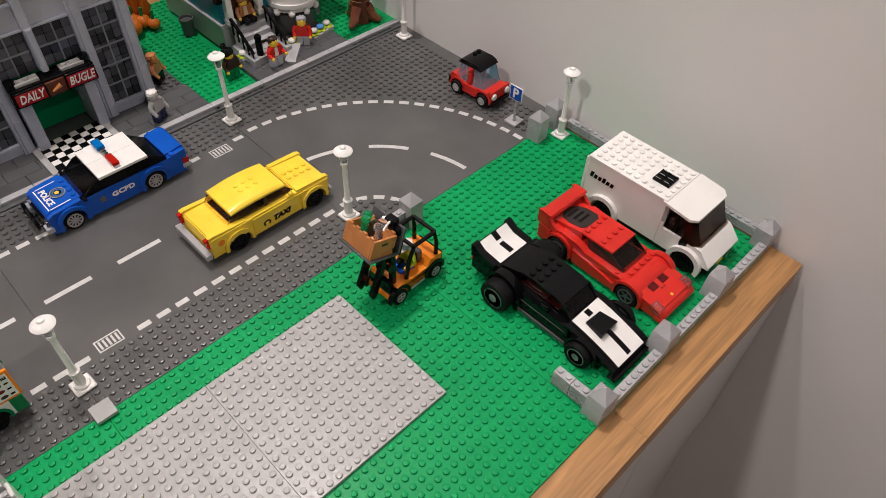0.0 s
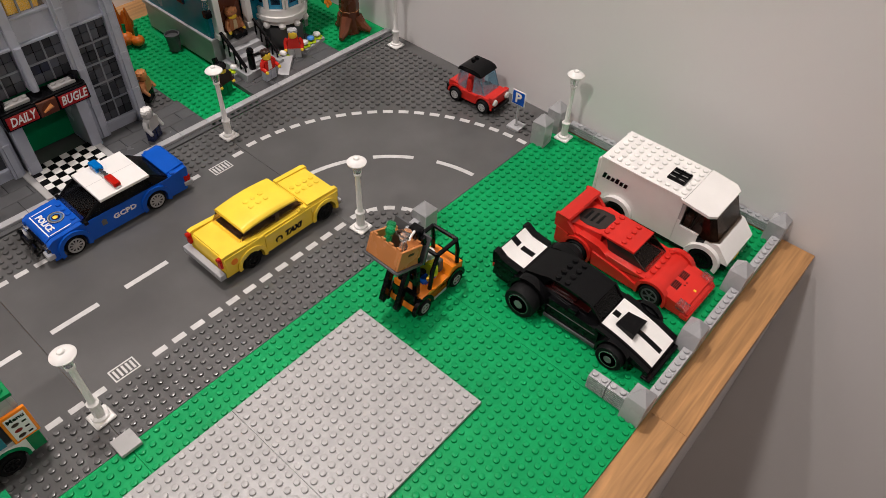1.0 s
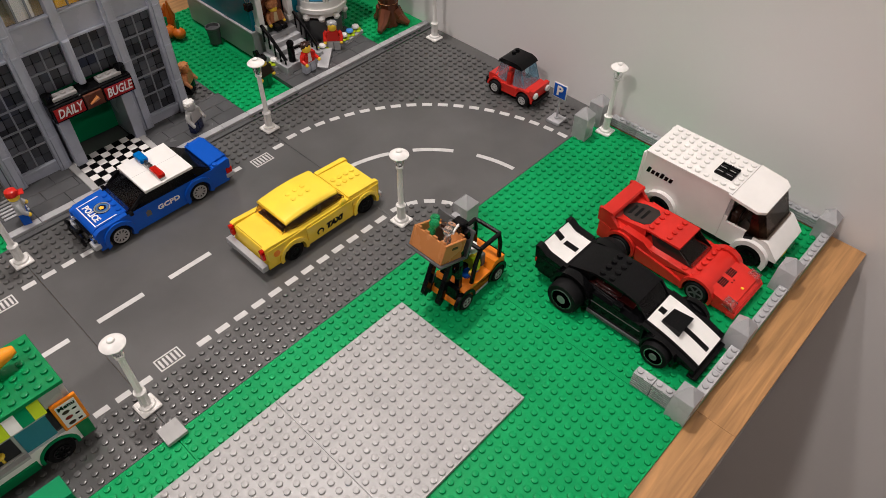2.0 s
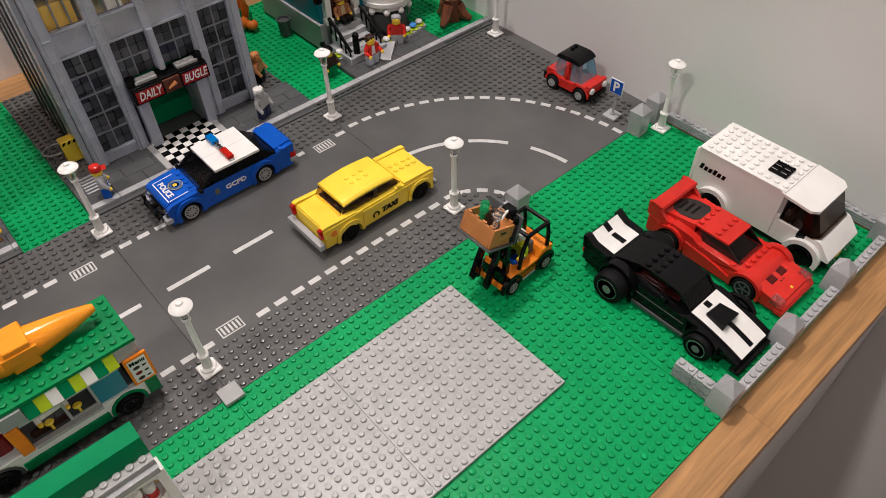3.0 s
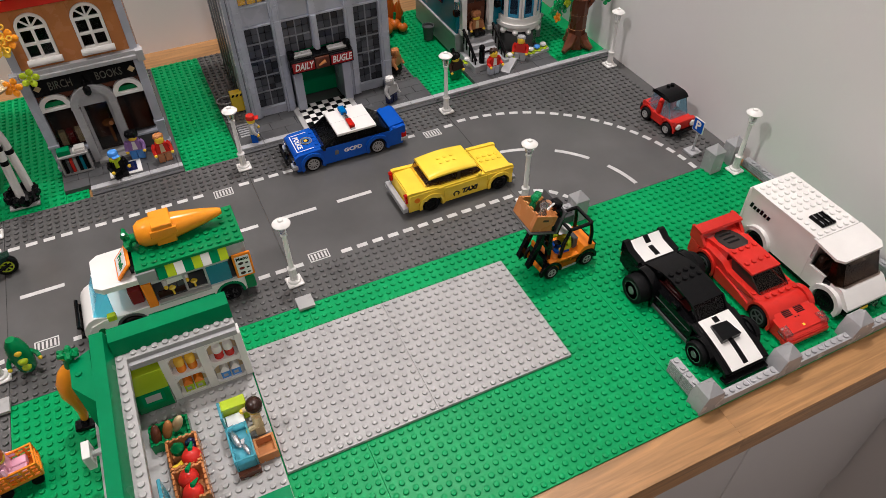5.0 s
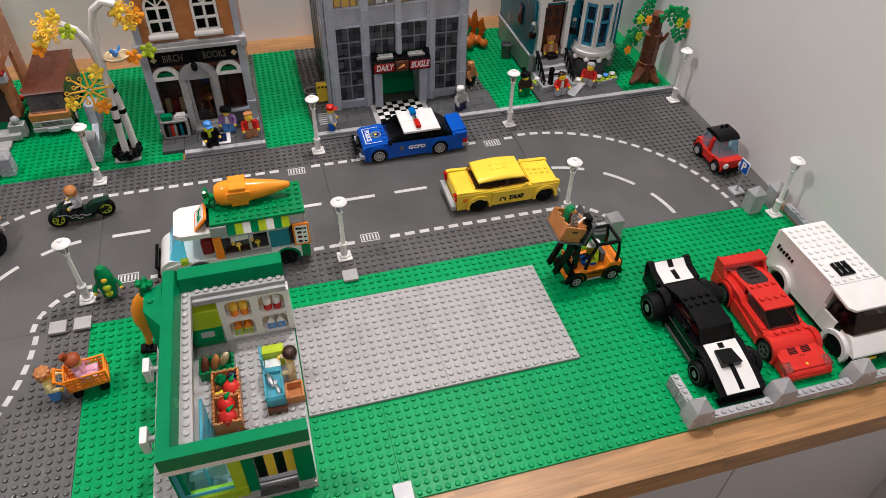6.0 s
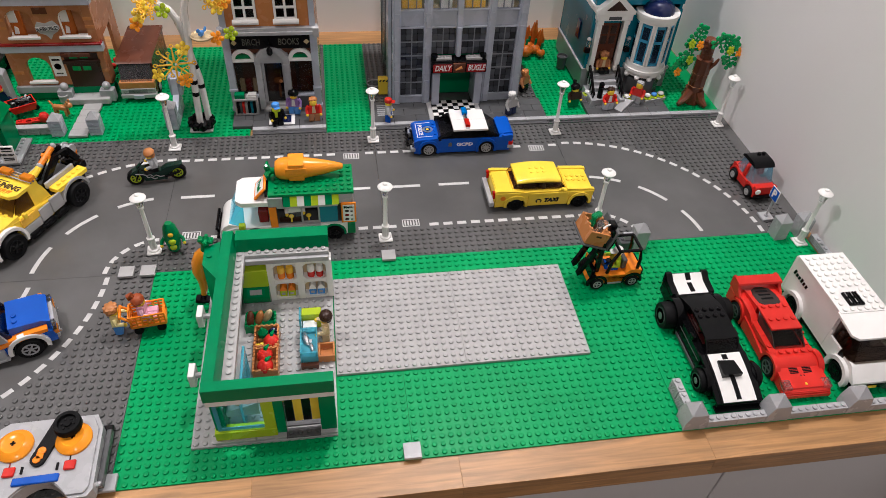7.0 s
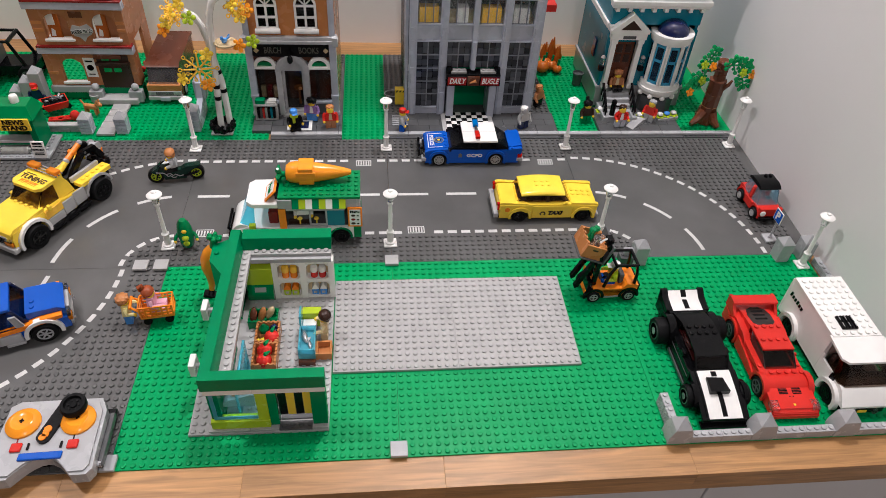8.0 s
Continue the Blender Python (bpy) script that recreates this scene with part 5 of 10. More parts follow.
    Shape().tube([(1.3, 0, 2.5), (0.8, 0, 3.3)], 0.1, 6).lathe(0.78, 0, 3.3, [(0.4, 0), (0.45, 0.08), (0.4, 0.14)], 12).obj("steering_wheel", BLACK, t)
    tray = Shape().box(-2.0, -2.3, -0.25, 1.7, 2.3, 0.0, 0.05).box(-2.3, -2.3, -0.25, -2.0, 2.3, 2.9, 0.06)
    tray.obj("tray", DKGREY, t, "dark grey tray and backboard", m=at(4.3, -0.85, 7.75, -2, 0, -20))
    return t


forklift()
cr = thing("crate", at(62.7, 25.0, 0.2, 182) @ at(4.3, -0.85, 7.77, -2, 0, -20), "tan open crate of bottles lying on the forklift tray", "crate")
for x0, y0, x1, y1, hh in ((-1.5, -2.05, 1.5, -1.8, 2.1), (-1.5, 1.8, 1.5, 2.05, 2.1), (1.25, -1.8, 1.5, 1.8, 2.1), (-1.5, -1.8, -1.25, 1.8, 2.1)):
    s = Shape().box(x0, y0, 0.0, x1, y1, hh, 0.03)
    if x1 - x0 < 1:
        for k in range(4):
            s.box(x0, -1.75 + k, hh, x1, -1.25 + k, hh + 0.22, 0.02)
    s.obj("side", NOUGAT, cr)
Shape().box(-1.4, -1.95, 0.0, 1.4, 1.95, 0.2, 0.02).obj("bottom", NOUGAT, cr)
for sy in (-1, 1):
    Shape().box(-0.4, sy * 2.05 - 0.04, 1.35, 0.4, sy * 2.05 + 0.04, 1.62, 0.02).obj("handle_slot", DKBROWN, cr, "dark handle slot")
CRM = at(62.7, 25.0, 0.2, 182) @ at(4.3, -0.85, 7.77, -2, 0, -20)
for x, y, mt, lab in ((0.2, 0.9, GLASS, "clear plastic drinking bottle standing in the crate"), (-0.7, 0.5, GLASS, "clear plastic drinking bottle standing in the crate"),
                      (0.5, -0.6, TRGREEN, "dark green plastic bottle standing in the crate"), (-0.3, -1.2, TRGREEN, "dark green plastic bottle standing in the crate")):
    b = Shape().lathe(0, 0, 0.2, [(0.36, 0), (0.4, 0.2), (0.4, 1.3), (0.2, 1.6), (0.2, 2.1), (0.4, 2.3), (0.5, 2.6), (0.4, 2.9), (0.15, 3.0)], 12).obj("bottle", mt, m=CRM @ at(x, y))
    tagged(b, lab, "bottle", "bottles in the crate")
s = Shape()
s.tube([(-1.5 + 0.8 * math.cos(a), 0.9, 2.2 + 0.9 * math.sin(a)) for a in [math.pi * i / 10 for i in range(11)]], 0.14, 7)
tagged(s.obj("hose", WHITE, m=CRM), "white curved hose piece in the crate", "hose")
s = Shape().box(-1.2, -1.0, 0.2, -0.5, 0.2, 2.2, 0.1).cyl(-0.85, -0.4, 2.2, 0.3, 0.3, 10)
tagged(s.obj("toolbox", DKBROWN, m=CRM), "dark brown box packed in the crate", "box")
figure(62.9, 25.0, 2.2, -92, "toy forklift driver in a yellow safety vest", LIME, BLUE, hair=WHITE, hat=True, sit=True, arms=(80, 80))


PANEBLUE = clear("pale_blue_clear_window", (0.5, 0.85, 0.95), 0.05, through=1.0)
BLUECLEAR = clear("bright_blue_clear_plastic", (0.2, 0.78, 0.95), 0.06, through=0.65)


# ---- grocery shop, open at the top and at one side ----
def store():
    t = thing("grocery_shop", at(7.88, 3.78, 0.02), "green and white toy grocery shop open at the top", "shop")
    s = Shape().box(0.02, 0.02, 0.0, 15.98, 23.98, 0.4, 0.03)
    s.studs(0, 0, 16, 24, 0.4, lambda x, y: 2.9 < x < 5.0 or y > 21.2 or (y < 2.2 and x > 2.6))
    s.obj("floor_plate", PALE, t, "light grey studded floor plate")
    # left wall with its ledge
    for y0, y1 in ((1.2, 5.0), (5.0, 12.5), (17.5, 23.9)):
        Shape().box(2.9, y0 + 0.01, 0.4, 4.0, y1 - 0.01, 8.2, 0.03).obj("wall_panel", DKGREEN, t)
    Shape().box(2.9, 12.5, 6.8, 4.0, 17.5, 8.2, 0.03).obj("wall_panel", DKGREEN, t)
    Shape().box(5.6, 2.2, 0.5, 5.9, 9.6, 5.6, 0.05).obj("side_window", BLUECLEAR, t, "pale blue clear window")
    Shape().box(4.0, 2.1, 7.6, 5.6, 22.5, 8.4, 0.03).studs(4.5, 2.3, 1, 20, 8.4).obj("ledge", PALE, t, "white studded ledge")
    s = Shape().prism([(2.65, 8.2), (4.25, 8.2), (4.25, 8.9), (3.85, 10.15), (2.65, 10.2)], 0.4, 24.4, "y")
    s.v = [(x + 0.016 * y, y, z) for x, y, z in s.v]
    s.obj("parapet", DKGREEN, t)
    # back wall
    Shape().box(4.0, 22.6, 0.4, 15.95, 23.9, 8.2, 0.03).obj("wall_panel", WHITE, t)
    Shape().box(5.6, 21.5, 7.6, 15.95, 22.6, 8.4, 0.03).studs(5.8, 21.55, 10, 1, 8.4).obj("ledge", PALE, t, "white studded ledge")
    Shape().box(5.6, 21.0, 7.2, 15.9, 21.5, 7.9, 0.03).obj("cornice", GREY, t)
    Shape().prism([(24.4, 8.2), (22.3, 8.2), (22.3, 8.9), (22.65, 10.15), (24.4, 10.2)], 4.6, 15.98, "x").obj("parapet", DKGREEN, t)
    # front wall
    Shape().prism([(2.66, 8.25), (16.0, 8.25), (16.0, 10.2), (2.66, 10.2)], 0.3, 1.55, "y").obj("parapet", DKGREEN, t)
    Shape().box(2.75, 0.42, 7.3, 8.0, 1.6, 8.24, 0.03).obj("fascia", WHITE, t)
    Shape().box(8.02, 0.42, 7.3, 15.95, 1.6, 8.24, 0.03).obj("fascia", WHITE, t)
    Shape().box(2.95, 0.8, 2.25, 3.2, 2.6, 7.1, 0.02).obj("corner_window", PANEBLUE, t, "pale blue clear window")
    lime = [Shape().box(2.8, 0.4, 0.8, 9.4, 1.6, 2.2, 0.03), Shape().box(8.2, 0.55, 2.2, 9.4, 1.6, 7.2, 0.03)]
    for k in lime:
        k.obj("window_frame", LIME, t, "lime green window frame")
    Shape().box(3.2, 0.66, 2.25, 8.1, 0.8, 2.75, 0.02).obj("window_bar", BLUECLEAR, t, "clear blue window bar")
    Shape().box(3.2, 0.66, 2.76, 3.65, 0.8, 7.1, 0.02).obj("window_bar", BLUECLEAR, t, "clear blue window bar")
    Shape().ball(6.6, 3.2, 4.3, 0.5, 10, 1.5, 0.8, 0.7).ball(7.2, 3.0, 4.6, 0.4, 8, 1.2, 0.6, 0.8).obj("display_leaf", MIDGREEN, t, "green leaves in the window display")
    Shape().ball(5.6, 3.1, 3.9, 0.45, 10, 1.6, 0.8, 0.8).obj("display_bread", NOUGAT, t)
    s = Shape().box(3.2, 0.8, 2.25, 8.15, 1.0, 7.1, 0.02)
    s.obj("front_window", PANEBLUE, t, "pale blue clear window")
    Shape().box(2.6, 0.12, 0.4, 7.0, 1.5, 0.8, 0.03).obj("front_step", PALE, t)
    Shape().box(7.05, 0.12, 0.4, 10.3, 1.5, 0.8, 0.03).obj("front_step", PALE, t)
    Shape().box(14.1, 0.12, 0.4, 15.95, 1.5, 0.8, 0.03).obj("front_step", PALE, t)
    # dark grey threshold, its colour also holding the doorway's shade
    Shape().box(10.3, 0.1, 0.4, 14.1, 1.3, 0.62, 0.03).studs(10.3, 0.2, 4, 1, 0.62).obj("door_mat", DKGREY, t)
    Shape().prism([(3.6, 2.4), (7.6, 2.4), (7.6, 4.6), (4.2, 3.4)], 2.4, 4.6, "y").obj("display_slope", GREY, t, "grey sloping display behind the window")
    Shape().box(9.4, 0.7, 0.8, 10.4, 1.9, 7.2, 0.03).obj("door_jamb", DKGREEN, t)
    Shape().box(14.2, 0.6, 0.8, 15.9, 1.9, 7.2, 0.03).obj("door_jamb", DKGREEN, t)
    for k in range(4):
        x = 10.45 + 0.93 * k
        Shape().box(x, 1.4, 1.8, x + 0.9, 1.6, 7.2, 0.02).obj("door_slat", (BLACK, YELLOW)[k % 2], t, ("black hanging slat", "yellow hanging slat")[k % 2])
    # inner mat, darkened likewise for the shaded interior
    Shape().box(10.4, 1.6, 0.4, 14.1, 6.0, 0.62, 0.03).obj("door_mat", DKGREY, t)
    Shape().box(10.5, 4.75, 0.62, 14.1, 5.25, 0.66, 0.0).obj("warning_band", BLACK, t)
    for k in range(7):
        Shape().prism([(10.5 + 0.5 * k, 4.76), (10.76 + 0.5 * k, 4.76), (11.0 + 0.5 * k, 5.24), (10.74 + 0.5 * k, 5.24)], 0.66, 0.68, "z").obj("warning_stripe", YELLOW, t)
    # white lamps on brackets along the side
    for y in (6.1, 14.7):
        k = Shape().box(0.2, y - 0.95, 4.5, 0.9, y + 0.95, 4.75, 0.05).box(0.2, y - 0.95, 6.2, 0.9, y + 0.95, 6.45, 0.05)
        k.box(0.2, y - 0.95, 4.75, 0.9, y - 0.7, 6.2, 0.05).box(0.2, y + 0.7, 4.75, 0.9, y + 0.95, 6.2, 0.05).box(0.6, y - 0.7, 4.75, 0.85, y + 0.7, 6.2, 0.03)
        k.obj("wall_lamp", WHITE, t, "white open-fronted square wall lamp")
        for dy in (-0.35, 0.35):
            Shape().box(0.5, y + dy - 0.14, 5.9, 0.62, y + dy + 0.14, 6.15, 0.02).obj("lamp_slot", TAN, t)
        Shape().tube([(0.85, y, 5.4), (2.95, y, 5.6)], 0.32, 8).obj("lamp_arm", PALE, t)
    # wedge that carries the carrot sign
    Shape().prism([(2.75, 23.4), (2.75, 17.0), (0.9, 19.5), (0.9, 22.4)], 1.2, 9.4, "z").stud(1.6, 20.8, 9.4).obj("sign_holder", DKGREEN, t)
    return t


store()


# carrot sign hanging on the shop
def carrot_sign():
    t = thing("carrot_sign", at(6.45, 26.3, 0.2, 0, -3, 13), "orange carrot sign with green leaves beside the shop", "sign")
    k = Shape()
    k.tube([(0.5, 0, 2.2), (0.3, 0, 3.4), (-0.1, 0, 5.0), (-0.2, 0, 6.4), (0.0, 0, 7.6), (0.15, 0, 8.3), (0.2, 0, 8.7)], 0.8, 16, [0.5, 0.66, 1.0, 1.12, 1.05, 0.8, 0.4])
    k.obj("root", CARROT, t, "curved orange carrot")
    Shape().tube([(0.55, 0, 0.9), (0.5, 0, 2.3)], 0.4, 12, [0.38, 0.5]).obj("tip", CARROT, t)
    Shape().cyl(0.55, 0, 0.0, 0.4, 1.0, 10).box(-0.4, -0.9, 0.0, 1.6, 0.4, 0.5, 0.1).obj("tip_holder", BLACK, t)
    Shape().cyl(0.2, 0, 8.5, 0.5, 1.7, 12).obj("leaf_stem", MIDGREEN, t)
    for a in (20, 90, 155, 200, 270, 335):
        c, d = math.cos(radians(a)), math.sin(radians(a))
        Shape().tube([(0.2 + 0.3 * c, 0.3 * d, 9.9), (0.2 + 0.6 * c, 0.6 * d, 10.25), (0.2 + 0.95 * c, 0.95 * d, 10.3)], 0.3, 6, [0.32, 0.34, 0.22]).obj("leaf", MIDGREEN, t)


carrot_sign()


# ---- goods inside the shop ----
def shelf():
    t = thing("wall_shelf", at(16, 24.9, 0.42), "white shelf unit with four open compartments of goods", "shelf")
    for x, w in ((-0.1, 0.75), (3.5, 0.9), (7.3, 0.75)):
        Shape().box(x, -0.05, 0, x + w, 1.3, 6.9, 0.03).obj("upright", WHITE, t)
    for z, h in ((0.0, 0.35), (3.0, 0.6), (6.35, 0.55)):
        Shape().box(0.65, 0.0, z, 3.5, 1.3, z + h, 0.03).obj("shelf_board", WHITE, t)
        Shape().box(4.4, 0.0, z, 7.3, 1.3, z + h, 0.03).obj("shelf_board", WHITE, t)
    # cut corners of the openings
    for x0, x1 in ((0.65, 3.5), (4.4, 7.3)):
        for z0, z1 in ((0.35, 3.0), (3.6, 6.35)):
            for x, sx in ((x0, 1), (x1, -1)):
                for z, sz in ((z0, 1), (z1, -1)):
                    Shape().prism([(x, z), (x + sx * 0.4, z), (x, z + sz * 0.4)], -0.02, 0.25, "y").obj("corner_fillet", WHITE, t)
    # tan back puts the beige shade of the niches into its colour
    Shape().box(0.1, 1.3, 0.1, 7.8, 1.5, 6.8, 0.02).obj("back_board", TAN, t)


shelf()
for cx, z, low, top, lab, cyl in ((18.1, 4.03, ORANGE, AMBER, "orange jar with a yellow lid", 1), (21.9, 4.03, RED, WHITE, "red jar with a white lid", 1),
                                  (18.1, 0.78, LIME, ORANGE, "green printed carton with an orange top", 0), (21.9, 0.78, SKY, WHITE, "blue and white milk carton", 0)):
    for dx in (-0.55, 0.55):
        t = thing("jar" if cyl else "carton", at(cx + dx, 25.6, z), lab + " on the shop shelf", "jar" if cyl else "carton", "goods on the shelf")
        if cyl:
            Shape().cyl(0, 0, 0, 0.48, 0.95, 14).obj("jar_body", low, t)
            Shape().lathe(0, 0, 0.95, [(0.5, 0), (0.52, 0.5), (0.42, 0.85), (0.2, 0.9)], 14).obj("lid", top, t)
        else:
            Shape().box(-0.46, -0.46, 0, 0.46, 0.46, 1.0, 0.03).obj("carton_body", low, t)
            Shape().box(-0.25, -0.48, 0.3, 0.2, -0.45, 0.7, 0.0).obj("print", PALE, t)
            Shape().prism([(-0.46, 1.0), (0.46, 1.0), (0.46, 1.2), (0.1, 1.85), (-0.1, 1.85), (-0.46, 1.2)], -0.45, 0.45, "y").obj("gable", top, t)

fr = thing("cash_machine", at(14.2, 24.6, 0.42), "lime and dark green cash machine with a small screen", "cash machine")
Shape().box(-1.7, 0, 3.0, 1.7, 1.6, 5.9, 0.04).obj("upper_case", LIME, fr)
Shape().prism([(0.0, 0.0), (-0.7, 1.0), (-0.7, 1.9), (0.0, 3.0), (1.6, 3.0), (1.6, 0.0)], -1.7, 1.7, "x").obj("lower_case", MIDGREEN, fr)
Shape().prism([(-0.08, 2.95), (-0.72, 1.95), (-0.62, 1.9), (0.02, 2.9)], -1.1, 1.1, "x").obj("screen", DKGREEN, fr, "dark green screen")
Shape().prism([(-0.23, 2.75), (-0.59, 2.19), (-0.57, 2.18), (-0.21, 2.74)], -0.75, 0.75, "x").obj("screen_mark", PALE, fr, "pale printed bar")


def veg_crate(x, y, w, d, h, mt, lab, rz=0.0, studs=True):
    t = thing("crate", at(x, y, 0.42, rz), lab, "crate", "crates in the shop")
    for i, (a, b, c, e) in enumerate(((0, 0, w, 0.25), (0, d - 0.25, w, d), (0, 0.25, 0.25, d - 0.25), (w - 0.25, 0.25, w, d - 0.25))):
        s = Shape().box(a, b, 0, c, e, h, 0.03)
        if studs:
            n = int((c - a if c - a > e - b else e - b) / 0.6)
            for k in range(n):
                if c - a > e - b:
                    s.box(a + 0.15 + 0.6 * k, b, h, a + 0.45 + 0.6 * k, e, h + 0.15, 0.02)
                else:
                    s.box(a, b + 0.15 + 0.6 * k, h, c, b + 0.45 + 0.6 * k, h + 0.15, 0.02)
        s.obj("side", mt, t)
    Shape().box(0.1, 0.1, 0, w - 0.1, d - 0.1, 0.25, 0.0).obj("bottom", mt, t)
    return t


veg_crate(14.2, 12.0, 3.0, 3.6, 1.9, NOUGAT, "brown open crate with red fruit on the shop floor")
veg_crate(14.2, 15.7, 3.0, 3.4, 1.9, NOUGAT, "brown open crate with vegetables on the shop floor")
veg_crate(12.9, 19.4, 3.8, 2.4, 1.4, MIDGREEN, "green open crate with bread on the shop floor")
veg_crate(21.9, 14.0, 2.0, 2.2, 1.2, NOUGAT, "brown empty wooden crate beside the counter", studs=False)


def food(name, x, y, z, s, mt, lab, cat):
    return tagged(s.obj(name, mt, m=at(x, y, z, random.uniform(0, 90))), lab, cat, "food in the crates")


for x, y in ((15.7, 12.9), (15.6, 14.5), (16.3, 16.6)):
    s = Shape().ball(0, 0, 0.75, 0.98, 14, 1, 1, 0.9)
    s.slot = 1
    s.tube([(0, 0, 1.3), (0.3, 0.2, 1.7), (0.9, 0.5, 1.75)], 0.2, 6, [0.12, 0.28, 0.08])
    tagged(s.obj("apple", [RED, MIDGREEN], m=at(x, y, 1.35, random.uniform(-20, 80))), "shiny red fruit with a green leaf in a crate", "fruit", "food in the crates")
food("pepper", 15.2, 18.0, 1.4, Shape().lathe(0, 0, 0, [(0.2, 0), (0.6, 0.3), (0.65, 0.9), (0.35, 1.3), (0.15, 1.6)], 12), MIDGREEN, "dark green pepper lying in a crate", "vegetable")
food("grapes", 16.5, 17.9, 1.3, Shape().ball(0, 0, 0.5, 0.4, 8).ball(0.4, 0.2, 0.6, 0.38, 8).ball(0.1, 0.5, 0.6, 0.36, 8).ball(0.2, 0.2, 1.0, 0.36, 8), NAVY, "dark purple grapes in a crate", "fruit")
food("banana", 15.1, 16.6, 1.9, Shape().tube([(-0.9, 0, 0.2), (-0.3, -0.25, 0.0), (0.4, -0.2, 0.0), (1.0, 0.2, 0.25)], 0.25, 8, [0.1, 0.27, 0.27, 0.08]), YELLOW, "yellow banana lying in a crate", "fruit")
for x, y, mt, lx in ((13.6, 20.3, BROWN, 40), (14.7, 20.5, NOUGAT, 60), (15.7, 20.8, TAN, 75)):
    tagged(Shape().ball(0, 0, 0, 0.62, 12, 0.8, 0.8, 2.0).obj("bread", mt, m=at(x, y, 2.1, 30, lx - 60, 20)), "crusty toy bread loaf standing in a crate", "bread", "food in the crates")


def counter():
    t = thing("shop_counter", at(19.8, 13.4, 0.42), "clear blue counter with fish on a brown base", "counter")
    Shape().box(0, -0.3, 0, 2.1, 0.6, 0.8, 0.03).obj("front_foot", BROWN, t)
    Shape().box(0.1, 0.2, 0, 2.0, 6.2, 0.7, 0.03).obj("base", DKGREY, t)
    for x0, y0, x1, y1 in ((0, 0.2, 0.2, 4.2), (1.9, 0.2, 2.1, 4.2), (0.2, 0.2, 1.9, 0.4), (0.2, 4.0, 1.9, 4.2)):
        Shape().box(x0, y0, 0.7, x1, y1, 2.6, 0.03).obj("glass_side", BLUECLEAR, t, "clear blue panel")
    Shape().box(0.2, 0.4, 1.5, 1.9, 4.0, 1.7, 0.02).obj("glass_tray", BLUECLEAR, t)
    Shape().box(0.0, 4.2, 0.7, 0.25, 6.2, 4.2, 0.03).obj("glass_screen", BLUECLEAR, t)
    Shape().box(0.3, 4.3, 0.7, 2.0, 6.1, 1.7, 0.04).obj("till", WHITE, t, "white till")
    Shape().box(0.2, 6.2, 0.0, 2.6, 7.4, 2.6, 0.04).obj("end_block", LIME, t, "lime end block")


counter()
for x, y, k in ((20.5, 16.3, 1.0), (21.2, 14.9, 0.7)):
    s = Shape().ball(0, 0, 0.3, 0.5 * k, 12, 0.75, 2.2, 0.6)
    s.prism([(-0.5 * k, 1.7 * k), (0.5 * k, 1.7 * k), (0.1 * k, 0.9 * k), (-0.1 * k, 0.9 * k)], 0.2, 0.4, "z")
    tagged(s.obj("fish", CHROME, m=at(x, y, 2.1, 12)), "silver grey toy fish on the counter", "fish", "fish on the counter")
figure(22.9, 17.9, 0.62, -90, "toy shopkeeper in a tan shirt behind the counter", TAN, TAN, hair=DKBROWN, big=True, smooth=True, arms=(70, 60))


# ---- food truck with a carrot on its roof ----
TEALCLEAR = clear("teal_clear_plastic", (0.06, 0.42, 0.52), through=0.6)

